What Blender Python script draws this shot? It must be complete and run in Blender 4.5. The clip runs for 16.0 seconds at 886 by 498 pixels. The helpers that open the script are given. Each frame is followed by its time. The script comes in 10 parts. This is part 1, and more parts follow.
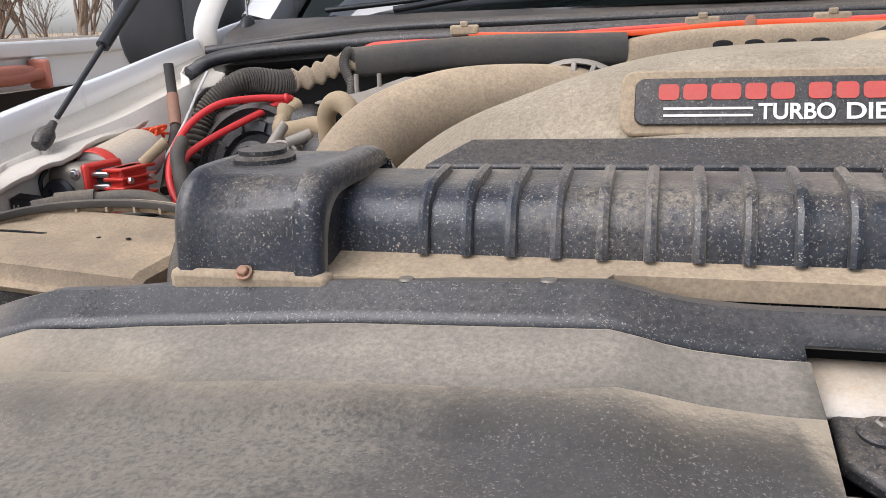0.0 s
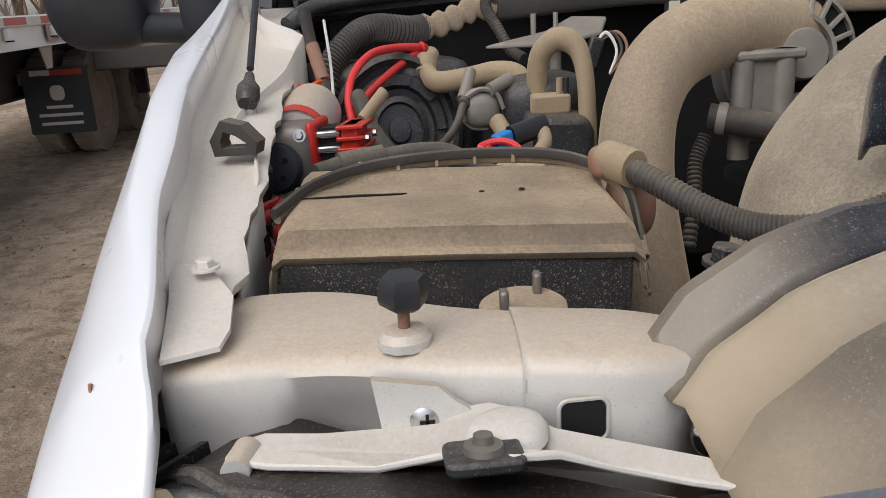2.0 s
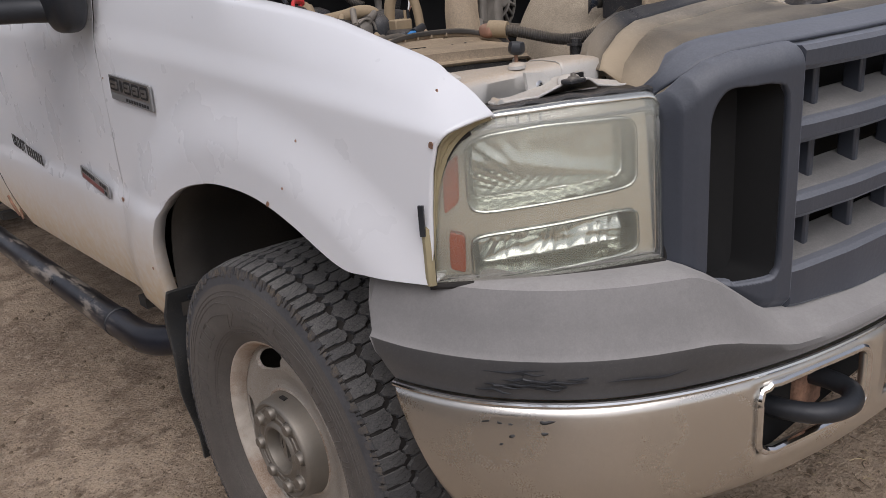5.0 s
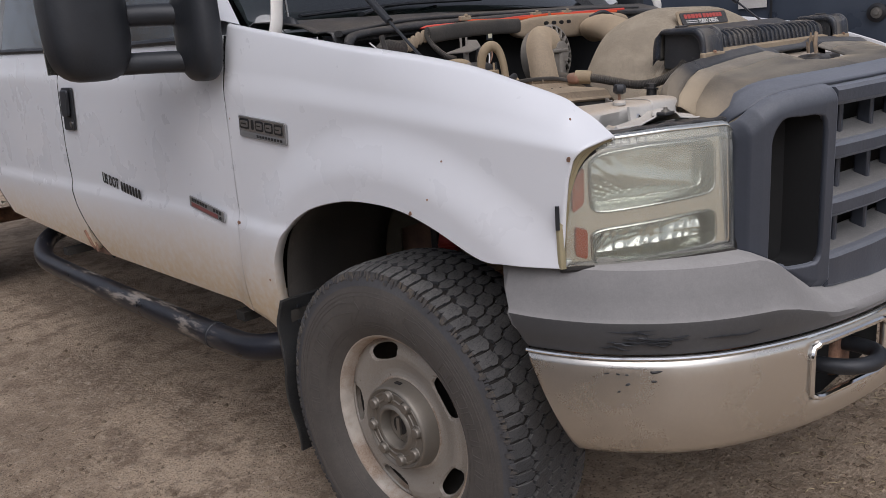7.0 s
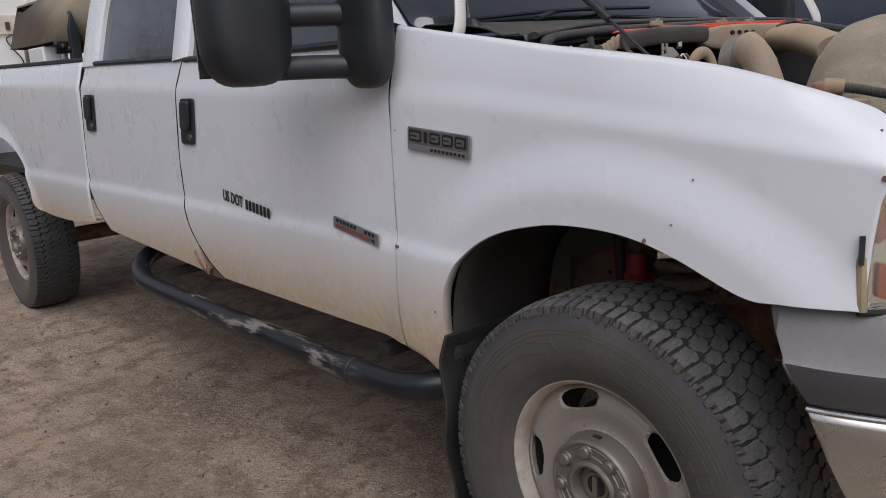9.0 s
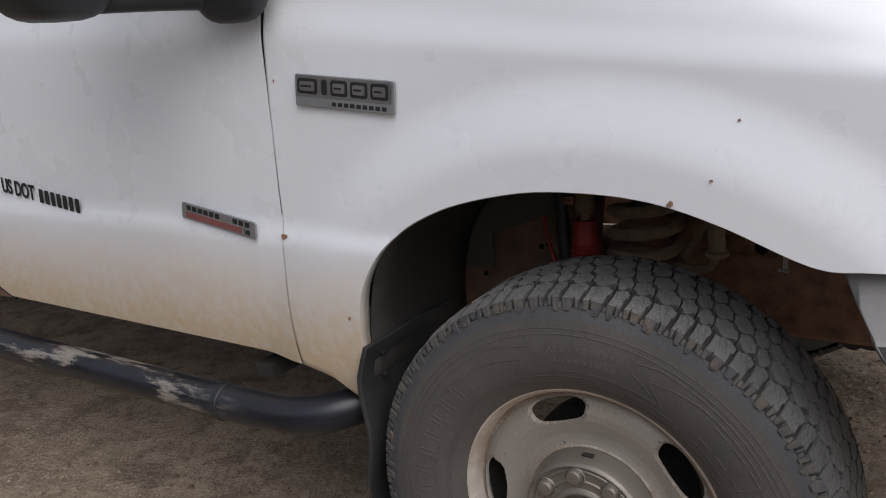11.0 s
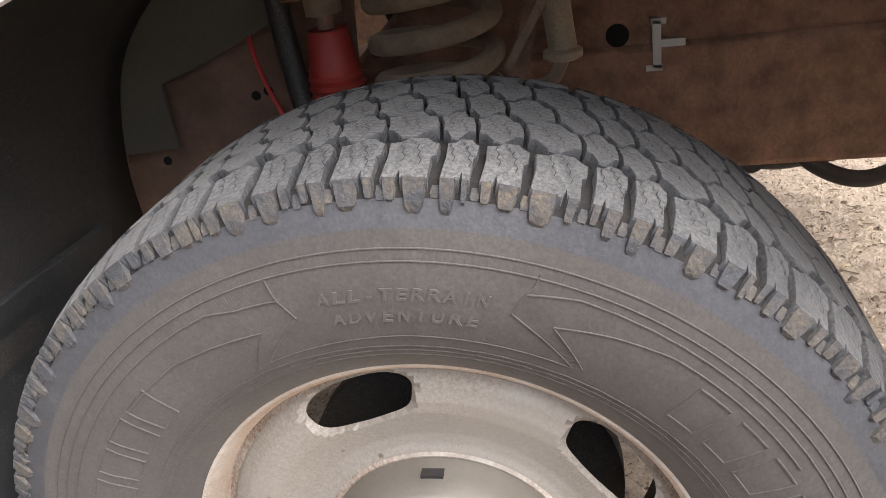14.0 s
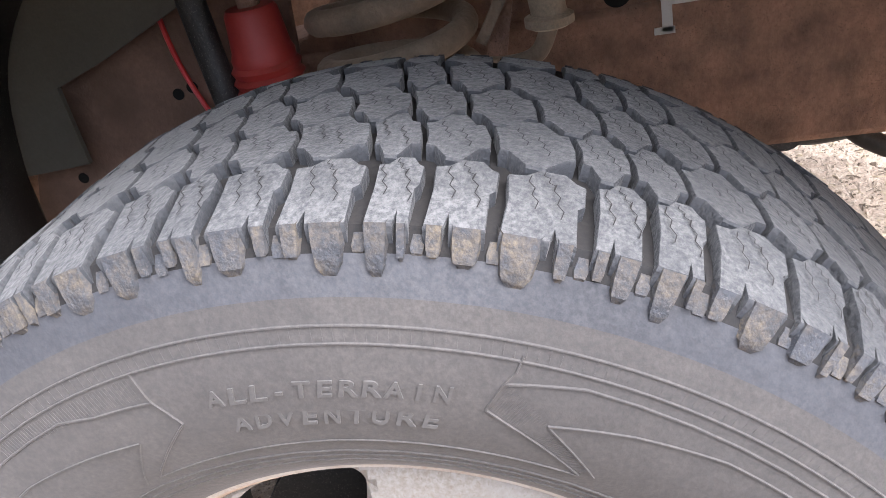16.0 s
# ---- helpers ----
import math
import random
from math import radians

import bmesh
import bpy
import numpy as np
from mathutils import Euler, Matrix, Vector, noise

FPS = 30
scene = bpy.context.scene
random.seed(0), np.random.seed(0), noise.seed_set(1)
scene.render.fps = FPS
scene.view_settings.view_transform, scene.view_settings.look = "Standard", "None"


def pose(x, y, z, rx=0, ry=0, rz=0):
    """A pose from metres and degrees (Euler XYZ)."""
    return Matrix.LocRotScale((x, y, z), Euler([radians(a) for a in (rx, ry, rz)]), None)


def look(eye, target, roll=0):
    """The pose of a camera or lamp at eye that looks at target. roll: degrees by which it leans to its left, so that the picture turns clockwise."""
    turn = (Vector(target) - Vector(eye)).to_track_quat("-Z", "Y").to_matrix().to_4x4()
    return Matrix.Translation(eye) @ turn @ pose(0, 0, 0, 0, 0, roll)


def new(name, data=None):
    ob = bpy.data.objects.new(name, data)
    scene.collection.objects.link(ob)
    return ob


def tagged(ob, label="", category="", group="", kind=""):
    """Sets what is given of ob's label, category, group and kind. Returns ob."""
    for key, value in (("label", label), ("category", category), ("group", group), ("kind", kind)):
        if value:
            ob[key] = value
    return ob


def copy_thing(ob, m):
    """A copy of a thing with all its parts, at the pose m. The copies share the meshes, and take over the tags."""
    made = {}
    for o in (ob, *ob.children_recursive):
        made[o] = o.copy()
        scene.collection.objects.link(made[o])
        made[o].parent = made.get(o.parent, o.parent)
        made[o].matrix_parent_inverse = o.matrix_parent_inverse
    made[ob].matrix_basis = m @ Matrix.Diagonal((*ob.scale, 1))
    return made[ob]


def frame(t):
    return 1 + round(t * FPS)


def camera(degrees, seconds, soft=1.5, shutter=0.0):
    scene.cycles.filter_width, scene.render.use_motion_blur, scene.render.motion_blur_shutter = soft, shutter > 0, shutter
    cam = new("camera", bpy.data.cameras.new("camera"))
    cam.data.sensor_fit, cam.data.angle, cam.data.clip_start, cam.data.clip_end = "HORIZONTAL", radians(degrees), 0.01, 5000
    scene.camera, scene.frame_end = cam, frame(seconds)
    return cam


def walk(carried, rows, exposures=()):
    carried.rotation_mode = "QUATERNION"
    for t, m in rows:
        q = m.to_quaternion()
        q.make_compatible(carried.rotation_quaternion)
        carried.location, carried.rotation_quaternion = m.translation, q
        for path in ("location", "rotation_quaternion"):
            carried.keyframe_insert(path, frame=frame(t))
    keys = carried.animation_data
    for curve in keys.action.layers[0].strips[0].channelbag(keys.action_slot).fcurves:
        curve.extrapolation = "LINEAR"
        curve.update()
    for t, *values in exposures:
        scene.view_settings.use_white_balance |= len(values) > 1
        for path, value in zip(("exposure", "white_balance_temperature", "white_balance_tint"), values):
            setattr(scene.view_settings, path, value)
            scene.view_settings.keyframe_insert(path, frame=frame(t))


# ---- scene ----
cam = camera(57.7, 16.0, 0.8)
PATH = [
    (0, (-0.161, -0.923, 1.409), (-0.647, 0.937, 0.856), -2.2),
    (0.5, (-0.302, -0.913, 1.387), (-0.795, 0.946, 0.837), -2.4),
    (1, (-0.452, -0.883, 1.387), (-0.878, 0.99, 0.829), -2.0),
    (1.5, (-0.629, -0.933, 1.382), (-0.71, 0.975, 0.788), -2.5),
    (2, (-0.756, -0.9, 1.37), (-0.596, 0.999, 0.764), -3.1),
    (2.5, (-0.891, -0.912, 1.359), (-0.294, 0.884, 0.712), -2.8),
    (3, (-1.065, -0.988, 1.35), (-0.109, 0.646, 0.707), -2.5),
    (3.5, (-1.181, -1.11, 1.337), (-0.116, 0.454, 0.691), -2.5),
    (4, (-1.324, -1.22, 1.337), (-0.234, 0.328, 0.692), -2.7),
    (4.2, (-1.4, -1.245, 1.337), (-0.284, 0.278, 0.679), -3.3),
    (6.3, (-1.974, -1.507, 1.35), (-0.643, -0.127, 0.782), -4.2),
    (6.5, (-2.027, -1.483, 1.359), (-0.694, -0.098, 0.806), -4.2),
    (7, (-2.131, -1.416, 1.356), (-0.795, -0.021, 0.838), -4.2),
    (7.5, (-2.195, -1.345, 1.35), (-0.851, 0.056, 0.867), -3.8),
    (8, (-2.181, -1.242, 1.339), (-0.835, 0.168, 0.892), -3.9),
    (8.5, (-2.172, -1.105, 1.328), (-0.884, 0.359, 0.885), -4.0),
    (9, (-2.231, -0.978, 1.32), (-0.941, 0.484, 0.875), -3.4),
    (9.5, (-2.249, -0.836, 1.309), (-0.755, 0.398, 0.813), -3.3),
    (9.7, (-2.227, -0.781, 1.305), (-0.692, 0.391, 0.784), -3.0),
    (11.8, (-1.9939, -0.3008, 1.2071), (-0.4682, 0.4417, 0.7036), -5.8),
    (12, (-1.9523, -0.2663, 1.1948), (-0.3974, 0.3895, 0.6611), -5.9),
    (12.5, (-1.8505, -0.1787, 1.1558), (-0.2602, 0.3196, 0.5602), -7.7),
    (13, (-1.7151, -0.1504, 1.1107), (-0.1389, 0.2815, 0.4301), -7.5),
    (13.5, (-1.5585, -0.1521, 1.0496), (-0.0062, 0.2169, 0.2832), -7.1),
    (14, (-1.4726, -0.1512, 1.0151), (0.069, 0.2001, 0.2177), -8.4),
    (14.5, (-1.3965, -0.1459, 0.9912), (0.1301, 0.2151, 0.1717), -9.7),
    (15, (-1.3381, -0.1468, 0.9779), (0.1823, 0.224, 0.1505), -10.4),
    (15.5, (-1.3018, -0.1486, 0.97), (0.2106, 0.2284, 0.1319), -11.5),
    (16, (-1.2912, -0.153, 0.97), (0.2177, 0.2196, 0.1239), -12.2),
]
walk(cam, [(t, look(eye, target, roll)) for t, eye, target, roll in PATH],
     exposures=[(0, 1.05, 6250, 14), (0.5, 0.75, 6250, 14), (1, 0.85, 6450, 13), (2, 0.5, 6400, 12), (3, 0.15, 6350, 15), (4, 0.22, 6400, 16), (6.5, 0.18, 6250, 16), (9, 0.12, 6200, 15), (12, 0.46, 6350, 12),
                (12.5, 0.50, 6450, 12), (13, 1.0, 6550, 13), (13.5, 1.55, 6450, 13), (14, 2.0, 6300, 13), (15, 2.42, 6000, 15), (16, 2.62, 5800, 15)])

# ---- sky and sun: a bright overcast afternoon ----
world = bpy.data.worlds.new("overcast_sky")
scene.world = world
world.use_nodes = True
wn, wl = world.node_tree.nodes, world.node_tree.links
wn.clear()
SUN_EL, SUN_AZ = radians(50), radians(218)
sky = wn.new("ShaderNodeTexSky")
sky.sky_type, sky.sun_disc = 'NISHITA', False
sky.sun_elevation, sky.sun_rotation = SUN_EL, SUN_AZ
sky.air_density, sky.dust_density = 1.0, 1.5
hs = wn.new("ShaderNodeHueSaturation")
hs.inputs["Saturation"].default_value = 0.35
bg = wn.new("ShaderNodeBackground")
bg.inputs["Strength"].default_value = 0.098
wo = wn.new("ShaderNodeOutputWorld")
wl.new(sky.outputs[0], hs.inputs["Color"])
wl.new(hs.outputs[0], bg.inputs["Color"])
wl.new(bg.outputs[0], wo.inputs["Surface"])
sun = new("sun", bpy.data.lights.new("sun", "SUN"))
sun.data.energy, sun.data.angle, sun.data.color = 1.4, radians(55), (1.0, 0.98, 0.95)
to_sun = Vector((math.sin(SUN_AZ) * math.cos(SUN_EL), math.cos(SUN_AZ) * math.cos(SUN_EL), math.sin(SUN_EL)))
sun.matrix_world = look(to_sun * 30, (0, 0, 0))

# ---- materials ----
def lerp(a, b, t):
    return a + (b - a) * t


DUST = (0.36, 0.29, 0.21)


def mat(name, col, rough=0.5, metal=0.0, var=0.12, scale=6.0, bump=0.05, bscale=120.0, dust=0.0, dustcol=DUST, side=0.25,
        coat=0.0, speck=0.0, speckcol=(0.5, 0.45, 0.38), low=None, chips=0.0, wear=0.0, mottle=0.35, patchy=0.0, pscale=9.0):
    """A painted, plastic or metal surface: two scales of tone, fine relief, settled dust, specks, splashed dirt below the height low."""
    m = bpy.data.materials.new(name)
    m.use_nodes = True
    n, l = m.node_tree.nodes, m.node_tree.links
    p = n["Principled BSDF"]
    tc = n.new("ShaderNodeTexCoord")

    def noise_tex(sc, detail=4.0, rg=0.55):
        t = n.new("ShaderNodeTexNoise")
        t.inputs["Scale"].default_value, t.inputs["Detail"].default_value, t.inputs["Roughness"].default_value = sc, detail, rg
        l.new(tc.outputs["Object"], t.inputs["Vector"])
        return t.outputs["Fac"]

    def ramp(src, a, b, va=0.0, vb=1.0):
        r = n.new("ShaderNodeMapRange")
        r.inputs["From Min"].default_value, r.inputs["From Max"].default_value = a, b
        r.inputs["To Min"].default_value, r.inputs["To Max"].default_value = va, vb
        l.new(src, r.inputs["Value"])
        return r.outputs[0]

    def math_node(op, a, b):
        k = n.new("ShaderNodeMath")
        k.operation, k.use_clamp = op, op == 'ADD'
        for i, v in enumerate((a, b)):
            if isinstance(v, float):
                k.inputs[i].default_value = v
            else:
                l.new(v, k.inputs[i])
        return k.outputs[0]

    def mix(fac, a, b):
        k = n.new("ShaderNodeMix")
        k.data_type = 'RGBA'
        l.new(fac, k.inputs["Factor"])
        for i, v in ((6, a), (7, b)):
            if isinstance(v, tuple):
                k.inputs[i].default_value = (*v, 1)
            else:
                l.new(v, k.inputs[i])
        return k.outputs[2]

    big, fine = noise_tex(scale), noise_tex(bscale, 3.0)
    c = mix(ramp(big, 0.3, 0.7), tuple(v * (1 - var) for v in col), tuple(min(1.0, v * (1 + var)) for v in col))
    c = mix(ramp(fine, 0.35, 0.65, 0.0, 0.35), c, tuple(v * (1 - var) for v in col))
    r = ramp(big, 0.3, 0.7, max(0.03, rough - 0.07), min(1.0, rough + 0.07))
    if chips:
        v = n.new("ShaderNodeTexVoronoi")
        v.inputs["Scale"].default_value = 26.0
        l.new(tc.outputs["Object"], v.inputs["Vector"])
        c = mix(ramp(v.outputs["Distance"], chips, chips * 0.6), c, (0.12, 0.1, 0.08))
    if wear:
        # paint scraped off along the tread of the bar, in long flakes
        mp, wz, sy = n.new("ShaderNodeMapping"), n.new("ShaderNodeTexNoise"), n.new("ShaderNodeSeparateXYZ")
        mp.inputs["Scale"].default_value = (16.0, 3.2, 16.0)
        wz.inputs["Scale"].default_value, wz.inputs["Detail"].default_value, wz.inputs["Roughness"].default_value = 1.0, 9.0, 0.68
        l.new(tc.outputs["Object"], mp.inputs["Vector"])
        l.new(mp.outputs[0], wz.inputs["Vector"])
        l.new(tc.outputs["Object"], sy.inputs[0])
        wv = math_node('MULTIPLY', ramp(wz.outputs["Fac"], wear - 0.03, wear + 0.02), ramp(sy.outputs["Y"], 0.72, 0.98))
        c = mix(wv, c, (0.24, 0.21, 0.18))
    if low is not None:
        sep = n.new("ShaderNodeSeparateXYZ")
        l.new(tc.outputs["Object"], sep.inputs[0])
        d = math_node('ADD', ramp(sep.outputs["Z"], low + 0.03, low - 0.34, 0.0, 1.6), ramp(noise_tex(3.5), 0.3, 0.75, -0.16, 0.0))
        d = math_node('MULTIPLY', d, ramp(noise_tex(40.0), 0.25, 0.6, 0.6, 1.0))
        c = mix(d, c, (0.66, 0.515, 0.335))
        r = math_node('ADD', r, math_node('MULTIPLY', d, 0.5))
    if speck:
        s = ramp(noise_tex(620.0, 3.0, 0.7), 0.58, 0.66)
        s = math_node('MULTIPLY', s, ramp(noise_tex(17.0, 6.0, 0.7), 0.38, 0.62, 0.1, speck))
        c = mix(s, c, speckcol)
    if dust:
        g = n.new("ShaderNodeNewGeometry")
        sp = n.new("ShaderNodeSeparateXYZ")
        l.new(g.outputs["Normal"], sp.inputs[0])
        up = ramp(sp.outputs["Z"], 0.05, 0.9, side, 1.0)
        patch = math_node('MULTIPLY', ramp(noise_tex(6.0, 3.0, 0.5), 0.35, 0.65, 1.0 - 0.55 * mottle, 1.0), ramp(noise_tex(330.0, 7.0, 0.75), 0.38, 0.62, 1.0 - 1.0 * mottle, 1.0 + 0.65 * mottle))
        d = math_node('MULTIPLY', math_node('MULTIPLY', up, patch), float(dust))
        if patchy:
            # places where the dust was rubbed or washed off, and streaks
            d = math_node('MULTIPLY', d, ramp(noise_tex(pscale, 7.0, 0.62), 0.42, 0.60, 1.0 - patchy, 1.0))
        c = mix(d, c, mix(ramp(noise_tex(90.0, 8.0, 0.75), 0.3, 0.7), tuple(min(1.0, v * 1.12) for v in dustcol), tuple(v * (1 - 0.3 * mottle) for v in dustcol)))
        r = math_node('ADD', r, math_node('MULTIPLY', d, 0.45))
    l.new(c, p.inputs["Base Color"])
    l.new(r, p.inputs["Roughness"])
    p.inputs["Metallic"].default_value = metal
    if dust >= 0.6 and not metal and mottle < 0.7:
        # loose dust lightens towards grazing light
        p.inputs["Sheen Weight"].default_value, p.inputs["Sheen Roughness"].default_value = 0.5 * dust, 0.4
        p.inputs["Sheen Tint"].default_value = (*(min(1.0, v * 2.2) for v in dustcol), 1)
    p.inputs["Coat Weight"].default_value = coat
    if bump:
        b = n.new("ShaderNodeBump")
        b.inputs["Strength"].default_value, b.inputs["Distance"].default_value = bump, 0.004
        l.new(fine, b.inputs["Height"])
        l.new(b.outputs[0], p.inputs["Normal"])
    return m


def hazy_lens(name):
    """Clear plastic, sun-bleached: a thin milky film, thicker towards the top edge and in cloudy patches."""
    m = bpy.data.materials.new(name)
    m.use_nodes = True
    n, l = m.node_tree.nodes, m.node_tree.links
    n.remove(n["Principled BSDF"])
    tc, sep, nz = n.new("ShaderNodeTexCoord"), n.new("ShaderNodeSeparateXYZ"), n.new("ShaderNodeTexNoise")
    nz.inputs["Scale"].default_value, nz.inputs["Detail"].default_value = 9.0, 6.0
    l.new(tc.outputs["Object"], sep.inputs[0])
    l.new(tc.outputs["Object"], nz.inputs["Vector"])
    up, cloud, fac = n.new("ShaderNodeMapRange"), n.new("ShaderNodeMapRange"), n.new("ShaderNodeMath")
    up.inputs["From Min"].default_value, up.inputs["From Max"].default_value = 0.97, 1.13
    up.inputs["To Min"].default_value, up.inputs["To Max"].default_value = 0.05, 0.20
    cloud.inputs["From Min"].default_value, cloud.inputs["From Max"].default_value = 0.3, 0.7
    cloud.inputs["To Min"].default_value, cloud.inputs["To Max"].default_value = 0.8, 1.2
    l.new(sep.outputs["Z"], up.inputs["Value"])
    l.new(nz.outputs["Fac"], cloud.inputs["Value"])
    fac.operation = 'MULTIPLY'
    l.new(up.outputs[0], fac.inputs[0])
    l.new(cloud.outputs[0], fac.inputs[1])
    clear, milk, film, gloss, fres, out = n.new("ShaderNodeBsdfTransparent"), n.new("ShaderNodeBsdfDiffuse"), n.new("ShaderNodeMixShader"), n.new("ShaderNodeBsdfGlossy"), n.new("ShaderNodeFresnel"), n.new("ShaderNodeMixShader")
    clear.inputs["Color"].default_value = (0.975, 0.975, 0.955, 1)
    milk.inputs["Color"].default_value = (0.74, 0.75, 0.66, 1)
    gloss.inputs["Roughness"].default_value = 0.09
    fres.inputs["IOR"].default_value = 1.45
    l.new(fac.outputs[0], film.inputs[0])
    l.new(clear.outputs[0], film.inputs[1])
    l.new(milk.outputs[0], film.inputs[2])
    l.new(fres.outputs[0], out.inputs[0])
    l.new(film.outputs[0], out.inputs[1])
    l.new(gloss.outputs[0], out.inputs[2])
    l.new(out.outputs[0], n["Material Output"].inputs["Surface"])
    return m


